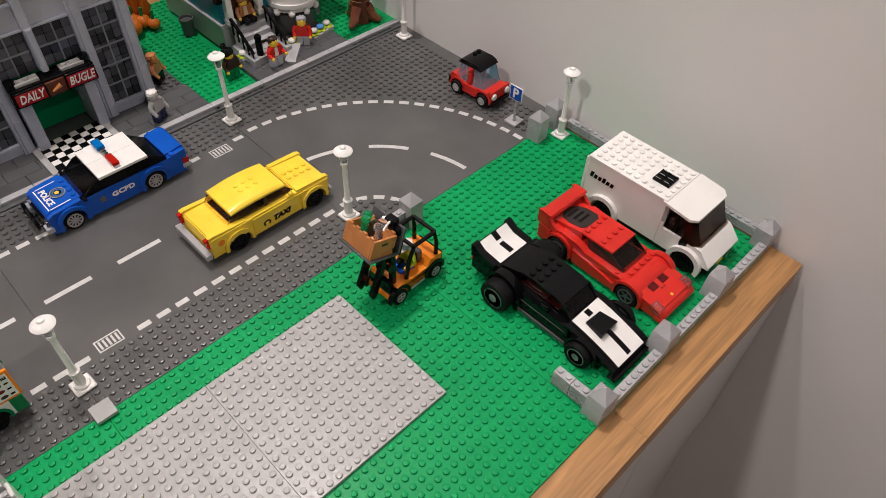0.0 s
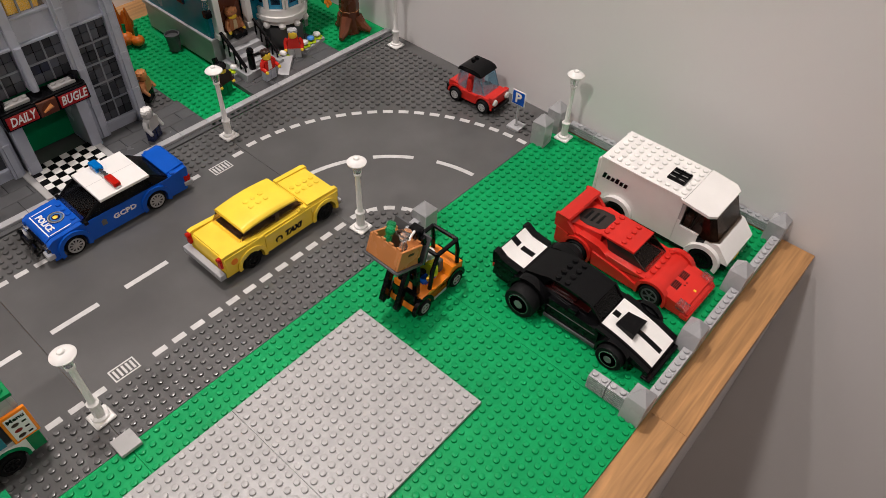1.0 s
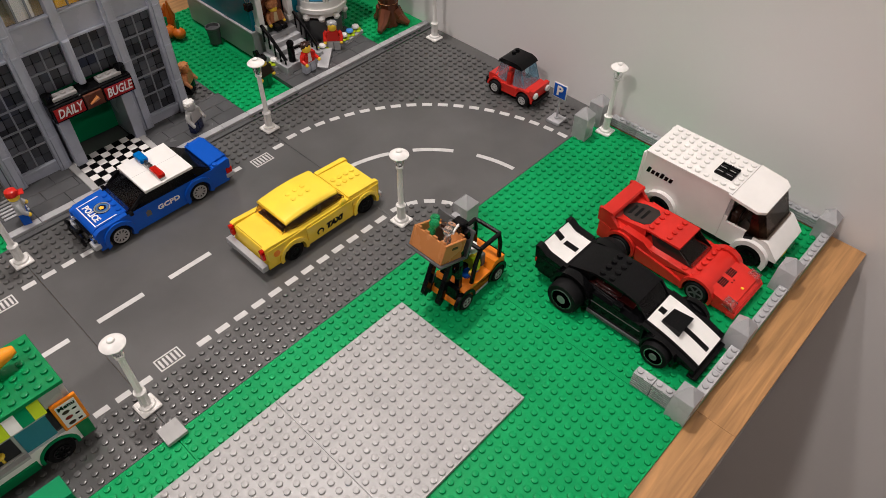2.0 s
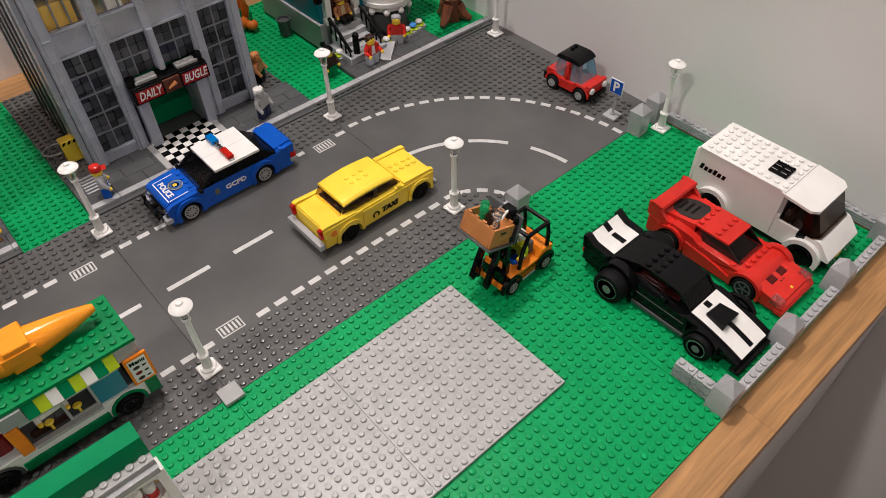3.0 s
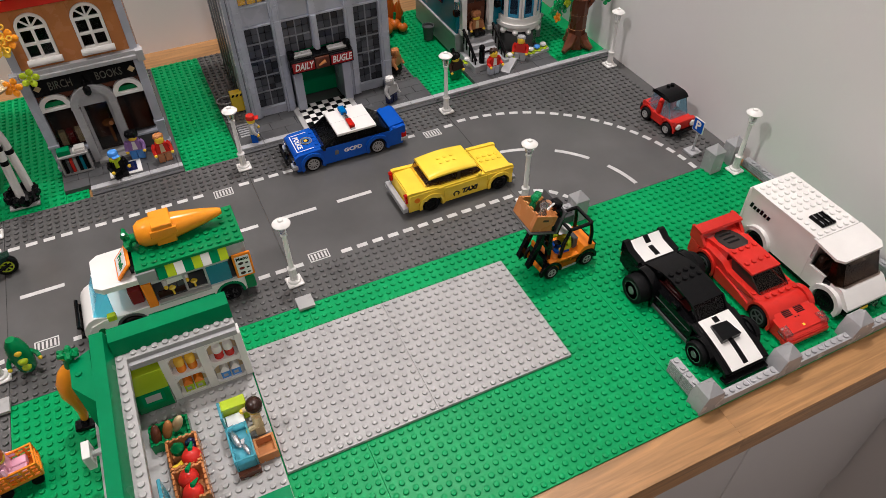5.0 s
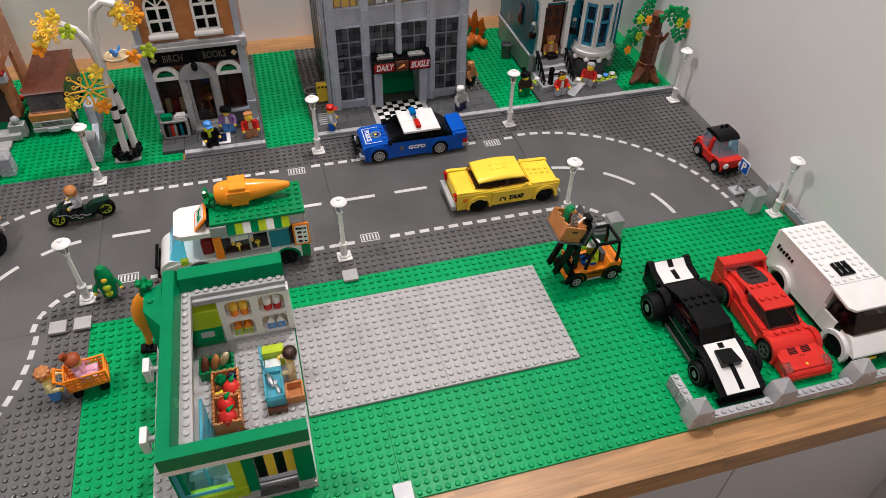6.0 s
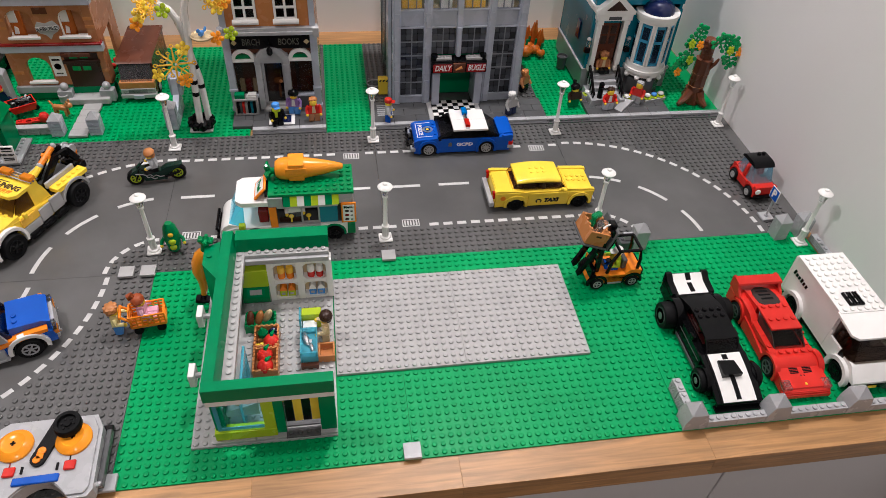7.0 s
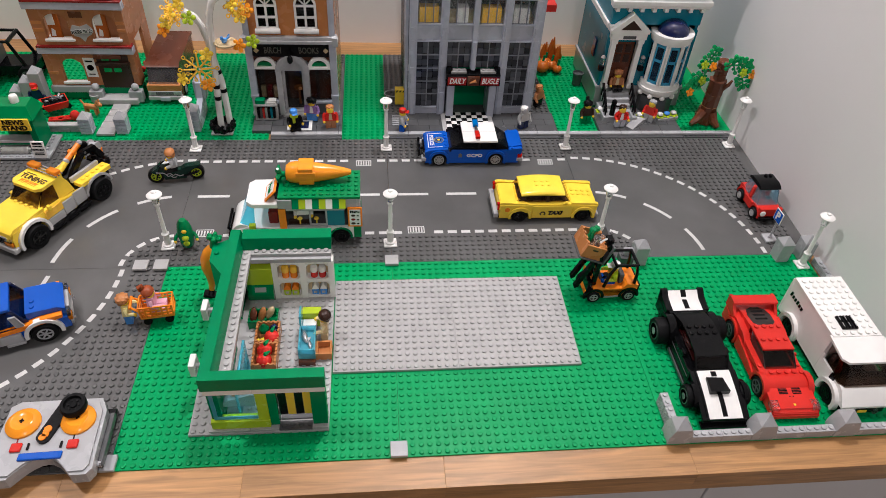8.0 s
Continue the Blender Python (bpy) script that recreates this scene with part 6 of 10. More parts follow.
def food_truck():
    t = thing("food_truck", at(18.5, 39.8, 0, 180), "white and green toy food truck with a carrot on its roof", "food truck")
    r = 1.2
    wh = ((-6.1, r, 1.42), (5.0, r, 1.42))
    Shape().prism(flank([(-9.0, 2.0), (-9.0, 3.0), (7.6, 3.0), (9.0, 2.6), (9.5, 1.8)], 0.9, wh), -3.1, 3.1, "y").obj("lower_body", WHITE, t)
    for sy in (-1, 1):
        Shape().box(-4.3, sy * 3.15 - 0.1, 0.8, 3.2, sy * 3.15 + 0.1, 1.9, 0.03).obj("sill", DKGREEN, t, "dark green sill")
        Shape().box(-9.1, sy * 3.05 - 0.2, 1.0, -8.0, sy * 3.05 + 0.2, 3.0, 0.03).obj("rear_corner", MIDGREEN, t)
        for cx, cz, _ in wh:
            arch(t, cx, cz, 1.4, 1.7, *sorted((sy * 2.8, sy * 3.2)), DKGREY if cx > 0 else DKGREEN, 0.8)
            wheel(t, cx, sy * 2.75, r, r, 1.2, BLACK, sy)
    # box body: back, far side, posts and counter
    Shape().box(-9.0, -3.0, 3.0, -8.6, 3.0, 8.3, 0.03).obj("rear_wall", GREY, t)
    Shape().box(-8.6, -3.1, 3.0, 2.6, -2.7, 8.3, 0.03).obj("side_wall", GREY, t)
    Shape().box(-8.6, 2.6, 6.7, -7.0, 3.2, 8.3, 0.03).obj("wall_block", GREY, t)
    Shape().box(0.7, 2.4, 6.76, 2.7, 3.4, 8.29, 0.03).obj("wall_block", GREY, t)
    Shape().box(1.7, 2.8, 3.0, 2.7, 3.4, 6.6, 0.04).obj("door_post", ORANGE, t, "orange door post")
    Shape().box(-6.8, 2.9, 6.35, 1.6, 3.35, 6.75, 0.03).obj("window_lintel", PALE, t)
    Shape().box(-4.2, 2.9, 3.0, 1.6, 3.5, 3.35, 0.03).obj("counter", PALE, t)
    Shape().box(-6.7, 2.85, 3.2, -4.2, 3.0, 6.3, 0.02).obj("side_window", TEALCLEAR, t, "blue-green clear window")
    for z in (3.4, 6.1):
        Shape().box(-4.2, 2.9, z, -1.6, 3.1, z + 0.25, 0.03).obj("hatch_frame", PALE, t)
    for x in (-4.2, -1.85):
        Shape().box(x, 2.9, 3.65, x + 0.25, 3.1, 6.1, 0.03).obj("hatch_frame", PALE, t)
    Shape().box(-1.5, 2.2, 3.2, 1.5, 2.5, 4.0, 0.03).obj("inner_shelf", DKBROWN, t)
    for x in (-0.2, -2.6):
        Shape().lathe(x, 2.75, 4.3, [(0.32, 0), (0.4, 0.15), (0.26, 0.3)], 10).cyl(x, 2.75, 3.4, 0.12, 0.9, 8).obj("tap", YELLOW, t)
    for k in range(8):
        x = -7.0 + 0.955 * k
        Shape().prism([(3.1, 8.35), (3.75, 7.0), (3.55, 6.85), (2.9, 8.1)], x + 0.01, x + 0.945, "x").obj("awning_slat", (LIME, DKGREEN, WHITE)[k % 3], t)
    s = Shape().box(-9.1, -3.2, 8.3, 2.6, 3.2, 8.7, 0.04).studs(-9, -3, 11, 6, 8.7, lambda x, y: abs(y + 0.8) < 0.9 and -7 < x < 1.2)
    s.obj("roof", MIDGREEN, t, "dark green studded roof")
    # menu board
    Shape().box(-9.3, 3.2, 3.3, -7.2, 3.5, 6.9, 0.06).obj("menu_board", ORANGE, t, "orange menu board")
    Shape().box(-9.05, 3.5, 3.6, -7.45, 3.54, 6.6, 0.02).obj("menu_face", WHITE, t, "white printed menu")
    lettering("menu_text", "Menu", 0.62, side_text(1, -8.25, 3.56, 6.2), BLACK, t, "dark printed letters", 0.02)
    for k in range(3):
        Shape().ball(-8.0, 3.54, 5.5 - 0.75 * k, 0.32, 10, 1.0, 0.12, 0.7).obj("menu_dish", (DKBROWN, DKRED, DKBROWN)[k], t, "printed dish")
        Shape().box(-8.85, 3.53, 5.35 - 0.75 * k, -8.5, 3.56, 5.55 - 0.75 * k, 0.0).obj("price_bar", BLACK, t, "printed price bar")
    # cab
    s = Shape().prism([(2.7, -3.0), (6.4, -2.9), (7.2, -2.2), (7.2, 2.2), (6.4, 2.9), (2.7, 3.0)], 6.6, 7.3, "z")
    s.obj("cab_roof", WHITE, t, "white cab roof")
    pane(t, [(8.6, 2.6, 3.4), (7.0, 2.2, 6.7), (7.0, -2.2, 6.7), (8.6, -2.6, 3.4)], BLUECLEAR, "windscreen")
    for sy in (-1, 1):
        q = [(6.4, sy * 3.0, 3.2), (8.6, sy * 2.6, 3.2), (7.1, sy * 2.3, 6.6), (6.2, sy * 2.8, 6.6)]
        pane(t, q if sy < 0 else q[::-1], BLUECLEAR, "quarter_window")
        Shape().box(6.2, sy * 3.3 - 0.35, 3.1, 7.1, sy * 3.3 + 0.35, 3.9, 0.08).obj("mirror", LIME, t, "lime door mirror")
        Shape().box(9.0, sy * 2.1 - 0.5, 1.9, 9.6, sy * 2.1 + 0.5, 2.6, 0.1).obj("headlight", GLASS, t)
        Shape().cyl(8.2, sy * 2.9, 1.6, 0.45, 0.3, 10, axis="y").obj("fog_light", MIDGREEN, t)
    nose = [(7.2, 3.2), (8.5, 3.55), (9.1, 3.25), (9.6, 2.75), (9.95, 2.1), (10.05, 1.5), (10.0, 1.1), (7.2, 1.1)]
    Shape().prism(nose, -2.9, 2.9, "y").obj("nose", WHITE, t, "rounded white nose")
    s = Shape()
    for y in (-1.6, 1.6):
        s.tube([(9.6, y, 0.9), (10.3, y, 1.0), (10.4, y, 2.4)], 0.25, 7)
    s.tube([(10.3, -2.6, 1.1), (10.3, 2.6, 1.1)], 0.28, 7).tube([(10.4, -2.2, 2.3), (10.4, 2.2, 2.3)], 0.24, 7)
    s.obj("bull_bar", BLACK, t)
    Shape().box(3.0, 0.3, 3.0, 4.4, 2.2, 5.2, 0.15).box(3.0, -2.2, 3.0, 4.4, -0.3, 5.2, 0.15).obj("bench_seat", DKRED, t)
    Shape().box(-8.4, -2.6, 3.0, 2.5, 2.7, 3.2, 0.02).obj("inner_floor", DKGREY, t)
    Shape().box(-5.5, -2.6, 3.2, 1.0, -1.2, 4.6, 0.06).obj("kitchen_block", AQUA, t)
    lean = at(3.7, 0.7, 8.35, 90, -42)
    Shape().box(-1.8, -0.15, -1.25, 1.8, 0.15, 1.25, 0.1).obj("roof_sign", ORANGE, t, "orange leaning sign board", m=lean)
    Shape().box(-1.45, -0.2, -0.9, 1.45, -0.14, 0.9, 0.03).obj("roof_sign_face", WHITE, t, "white printed field", m=lean)
    lettering("sign_text", "Fresh", 1.15, lean @ at(0, -0.22, 0, rx=90), MIDGREEN, t, "green printed letters", 0.04, stretch=0.9)
    Shape().box(2.5, -0.6, 7.3, 3.2, 1.8, 8.6, 0.05).obj("sign_foot", BLACK, t)
    # carrot lying along the roof
    c = Shape().lathe(1.6, -0.8, 10.2, [(0.5, 0), (1.1, -0.15), (1.5, -0.7), (1.62, -1.6), (1.55, -3.6), (1.3, -5.2), (0.9, -7.4), (0.5, -9.0), (0.35, -9.4), (0.15, -9.45)], 20, "x")
    c.f = [tuple(reversed(f)) for f in c.f]
    c.obj("carrot", CARROT, t, "large glossy orange carrot")
    Shape().box(-2.5, -2.2, 9.0, -0.3, 0.7, 11.75, 0.1).box(-2.8, 0.55, 10.3, 0.0, 0.85, 11.2, 0.05).obj("carrot_clip", CARROT, t, "square orange brick round the carrot")
    Shape().cyl(1.5, -0.8, 9.9, 0.45, 0.9, 12, axis="x").obj("carrot_stem", MIDGREEN, t)
    for k in range(5):
        a = k * 2 * math.pi / 5
        Shape().tube([(2.3, -0.8, 9.9), (2.7, -0.8 + 0.8 * math.cos(a), 9.9 + 0.8 * math.sin(a)), (2.6, -0.8 + 1.4 * math.cos(a), 9.9 + 1.3 * math.sin(a))], 0.3, 6, [0.4, 0.36, 0.2]).obj("carrot_leaf", MIDGREEN, t)
    Shape().box(-8.8, -2.7, 0.6, 9.0, 2.7, 1.2, 0.04).obj("chassis", BLACK, t)


food_truck()
figure(19.2, 37.9, 3.25, 5, "toy cook standing inside the food truck", WHITE, DKGREY, hair=ORANGE, arms=(50, 50))


# ---- yellow tow truck ----
def tow_truck():
    t = thing("tow_truck", at(-18.8, 44.0, 0, -118.5), "yellow toy tow truck with a black crane arm", "tow truck")
    r = 1.9
    wh = ((-6.2, r, 2.3), (6.2, r, 2.3))
    Shape().prism(flank([(-3.5, 2.0), (-3.5, 3.6), (1.2, 4.4), (9.0, 4.3), (9.4, 3.6), (9.4, 2.2)], 1.5, ((6.2, r, 2.3),)), -3.1, 3.1, "y").obj("body", YELLOW, t)
    Shape().prism([(3.4, 4.3), (9.2, 4.2), (9.5, 3.7), (9.4, 4.35), (8.8, 4.75), (3.4, 5.0)], -3.0, 3.0, "y").obj("bonnet", YELLOW, t)
    s = Shape()
    for i in range(4):
        s.stud(4.0, -1.5 + i, 4.93)
    s.obj("bonnet_stud", YELLOW, t)
    for sy in (-1, 1):
        arch(t, 6.2, r, 2.3, 2.75, *sorted((sy * 2.8, sy * 3.6)), WHITE, 1.2, label="white wheel arch")
        arch(t, -6.2, r, 2.3, 2.7, *sorted((sy * 2.8, sy * 3.5)), PALE, 2.2)
        wheel(t, 6.2, sy * 3.2, r, r, 1.6, BLACK, sy)
        wheel(t, -6.2, sy * 3.2, r, r, 1.6, BLACK, sy)
        for x0, x1, z0, z1 in ((-3.6, -1.5, 1.9, 4.2), (-1.4, 0.6, 1.8, 3.9), (0.7, 3.8, 1.6, 2.9)):
            Shape().box(x0, sy * 3.25 - 0.15, z0, x1, sy * 3.25 + 0.15, z1, 0.05).obj("side_box", PALE, t, "white side locker")
        Shape().box(0.6, sy * 3.2 - 0.12, 3.0, 3.6, sy * 3.2 + 0.14, 4.3, 0.04).obj("door", AMBER, t, "yellow-orange door")
        Shape().box(9.2, sy * 2.3 - 0.7, 2.3, 9.8, sy * 2.3 + 0.7, 3.0, 0.08).obj("indicator", TRORANGE, t)
        Shape().box(9.3, sy * 2.3 - 0.6, 3.0, 9.75, sy * 2.3 + 0.6, 3.6, 0.06).obj("headlight", GLASS, t)
        Shape().box(2.6, sy * 3.5 - 0.3, 4.4, 3.1, sy * 3.5 + 0.3, 5.2, 0.08).obj("mirror", YELLOW, t)
        Shape().box(-9.3, sy * 2.5 - 0.8, 3.9, -3.4, sy * 2.5 + 0.8, 4.6, 0.05).studs(-9, sy * 2.5 - 0.5, 5, 1, 4.6).obj("bed_side", YELLOW, t)
        Shape().box(-8.6, sy * 1.5 - 0.22, 4.4, -3.2, sy * 1.5 + 0.22, 5.3, 0.05).obj("bed_rail", GREY, t)
        q = [(0.4, sy * 2.75, 4.5), (3.9, sy * 2.75, 4.6), (2.2, sy * 2.5, 7.1), (0.4, sy * 2.5, 7.1)]
        pane(t, q if sy < 0 else q[::-1], SMOKEDARK, "side_window")
    Shape().box(9.2, -2.0, 2.3, 9.65, 2.0, 3.7, 0.05).obj("grille", GREY, t)
    for k in range(4):
        Shape().box(9.6, -1.9, 2.45 + 0.3 * k, 9.75, 1.9, 2.6 + 0.3 * k, 0.02).obj("grille_bar", BLACK, t)
    Shape().box(9.0, -3.3, 1.2, 10.0, 3.3, 2.1, 0.1).obj("front_bumper", PALE, t)
    pane(t, [(4.2, 2.6, 4.8), (2.3, 2.4, 7.1), (2.3, -2.4, 7.1), (4.2, -2.6, 4.8)], SMOKEDARK, "windscreen")
    s = Shape().prism([(-1.4, -2.7), (2.3, -2.7), (3.0, -2.0), (3.0, 2.0), (2.3, 2.7), (-1.4, 2.7)], 7.1, 7.6, "z")
    s.obj("roof", YELLOW, t)
    Shape().prism([(-2.6, 4.0), (-2.0, 6.0), (-1.4, 7.1), (0.3, 7.1), (0.3, 4.2)], -2.6, 2.6, "y").obj("cab_rear", YELLOW, t)
    lettering("roof_text", "TUNING", 1.3, at(1.15, 0, 7.63, rz=90), DKBROWN, t, "brown printed letters", 0.04, stretch=0.9)
    for k in range(4):
        Shape().prism([(1.75, -1.5 + 0.8 * k), (1.75, -0.8 + 0.8 * k), (2.5, -1.0 + 0.8 * k), (2.0, -1.15 + 0.8 * k), (2.6, -1.5 + 0.8 * k)], 7.6, 7.64, "z").obj("flame_print", ORANGE, t, "orange printed flame")
    Shape().box(0.28, -2.0, 7.6, 0.42, -0.2, 7.64, 0.0).obj("name_bar", DKBROWN, t, "small printed bar")
    for x in (-1.5, -0.9, -0.4):
        Shape().tube([(x, -2.8, 7.85), (x, 2.8, 7.85)], 0.14, 6).obj("light_bar", CHROME, t)
    for y in (-2.7, 0.9):
        Shape().box(-1.5, y, 7.9, -0.4, y + 1.8, 8.5, 0.1).obj("beacon", TRORANGE, t, "clear orange beacon")
    # crane
    for sy in (-1, 1):
        Shape().prism([(-3.0, 4.4), (-4.1, 4.4), (-7.0, 6.8)] + [(-8.8, 6.7), (-9.9, 4.6), (-10.7, 5.0), (-9.4, 7.5), (-6.6, 7.7)], *sorted((sy * 0.55, sy * 1.15)), "y").obj("crane_arm", BLACK, t)
        Shape().cyl(-7.4, sy * 0.85 - 0.34, 7.25, 0.22, 0.68, 10, axis="y").obj("crane_pin", DKGREY, t)
    Shape().tube([(-2.2, 0, 5.8), (-4.6, 0, 6.9)], 0.45, 8).obj("ram", YELLOW, t)
    Shape().ball(-4.7, 0, 7.0, 0.5, 10).obj("ram_joint", GREY, t)
    Shape().tube([(-4.9, 0, 7.1), (-7.6, 0, 8.3)], 0.42, 8).obj("ram_end", ORANGE, t)
    Shape().cyl(-6.2, -0.6, 7.7, 0.35, 1.2, 10, axis="y").obj("ram_pin", ORANGE, t)
    Shape().ball(-7.9, 0, 8.45, 0.42, 10).obj("ram_ball", GREY, t)
    Shape().lathe(-10.1, -0.8, 6.6, [(0.75, 0), (0.8, 0.2), (0.5, 0.3), (0.5, 1.3), (0.8, 1.4), (0.75, 1.6)], 14, "y").obj("winch", GREY, t)
    Shape().tube([(-10.6, 0, 6.0), (-11.2, 0, 5.4), (-11.0, 0, 4.6), (-10.4, 0, 4.4)], 0.24, 6).obj("hook", ORANGE, t)
    Shape().box(-11.0, -1.6, 3.2, -9.2, 1.6, 4.4, 0.15).obj("tow_bar", BLACK, t)
    Shape().box(-8.6, -1.2, 4.0, -3.6, 1.2, 4.6, 0.05).obj("bed_floor", DKGREY, t)
    for sy in (-1, 1):
        for k in range(3):
            Shape().box(-3.6 + 2.4 * k, sy * 3.1 - 0.6, 0.6, -1.6 + 2.4 * k, sy * 3.1 + 0.6, 1.7, 0.12).obj("under_block", BLACK, t)
        Shape().tube([(-3.8, sy * 3.5, 1.2), (3.6, sy * 3.5, 1.2)], 0.28, 7).obj("under_pipe", BLACK, t)
    Shape().box(-9.4, -2.4, 2.4, 9.0, 2.4, 3.9, 0.06).obj("chassis", BLACK, t)


tow_truck()


# ---- blue truck ----
def blue_truck():
    t = thing("pickup_truck", at(-17.75, 20.45, 0, 20) @ Matrix.Diagonal((0.97, 1, 0.92, 1)), "dark blue toy truck with orange stripe and white arches", "truck")
    r = 1.6
    Shape().prism(flank([(-8.0, 1.6), (-8.0, 3.2), (8.0, 3.2), (8.2, 1.8)], 1.3, ((5.0, r, 1.95), (-5.5, r, 1.95))), -3.0, 3.0, "y").obj("body", BLUE, t)
    Shape().prism([(3.6, 3.2), (3.6, 5.0), (7.2, 4.8), (8.1, 4.3), (8.1, 3.2)], -2.4, 2.4, "y").studs(3.9, -1.9, 1, 2, 4.94).obj("bonnet", BLUE, t)
    for sy in (-1, 1):
        Shape().prism([(-2.5, 2.6), (2.6, 2.8), (7.6, 3.5), (7.6, 4.0), (5.0, 4.0), (2.0, 3.4), (-2.5, 3.1)], *sorted((sy * 2.4, sy * 3.2)), "y").obj("side_stripe", ORANGE, t, "orange side panel")
        for cx in (5.0, -5.5):
            arch(t, cx, r, 1.9, 2.4, *sorted((sy * 2.7, sy * 3.4)), WHITE, 1.1, label="white wheel arch")
            wheel(t, cx, sy * 2.95, r, r, 1.3, GREY, sy)
        Shape().box(-2.4, sy * 3.15 - 0.2, 1.1, 2.4, sy * 3.15 + 0.2, 2.5, 0.05).obj("side_tank", GREY, t)
        Shape().box(0.4, sy * 3.3 - 0.3, 0.8, 2.6, sy * 3.3 + 0.3, 1.15, 0.04).obj("step", GREY, t)
        Shape().prism([(2.2, 3.6), (3.2, 3.6), (2.6, 5.6), (1.8, 5.6)], *sorted((sy * 2.9, sy * 3.15)), "y").obj("mirror", GREY, t)
        Shape().box(7.9, sy * 2.2 - 0.6, 2.2, 8.6, sy * 2.2 + 0.6, 2.9, 0.06).obj("indicator", TRORANGE, t)
        Shape().box(7.9, sy * 2.2 - 0.6, 2.9, 8.5, sy * 2.2 + 0.6, 3.8, 0.06).obj("headlight", GLASS, t)
        q = [(-2.6, sy * 2.6, 3.4), (3.3, sy * 2.6, 3.4), (2.0, sy * 2.4, 6.2), (-2.6, sy * 2.4, 6.2)]
        pane(t, q if sy < 0 else q[::-1], SMOKEBLACK, "side_window")
        Shape().prism([(3.9, 3.3), (3.3, 3.3), (1.9, 6.3), (2.5, 6.3)], *sorted((sy * 2.35, sy * 2.7)), "y").obj("front_pillar", NAVY, t, "dark navy pillar")
    pane(t, [(3.6, 2.5, 4.4), (2.2, 2.3, 6.3), (2.2, -2.3, 6.3), (3.6, -2.5, 4.4)], SMOKEBLACK, "windscreen")
    Shape().box(-3.0, -2.6, 6.2, 2.3, 2.6, 6.7, 0.08).obj("roof", BLUE, t)
    Shape().box(-1.6, -1.6, 6.7, 1.0, 1.6, 6.9, 0.04).obj("roof_panel", ORANGE, t, "orange roof panel")
    Shape().box(-8.0, -2.6, 3.2, -3.0, 2.6, 4.2, 0.06).obj("load_bed", BLUE, t)
    Shape().box(-2.2, -2.2, 3.2, -1.0, 2.2, 5.0, 0.1).obj("bench_seat", DKRED, t)
    Shape().box(8.0, -2.6, 1.2, 8.5, 2.6, 2.0, 0.08).obj("front_bumper", PALE, t)
    for y in (-1.9, 1.9):
        Shape().cyl(8.3, y, 1.5, 0.3, 0.5, 10, axis="x").obj("fog_light", CHROME, t)
    Shape().box(8.0, -1.6, 2.2, 8.5, 1.6, 3.7, 0.05).obj("grille", PALE, t)
    Shape().box(-8.0, -2.3, 1.0, 8.0, 2.3, 1.8, 0.04).obj("chassis", BLACK, t)


blue_truck()


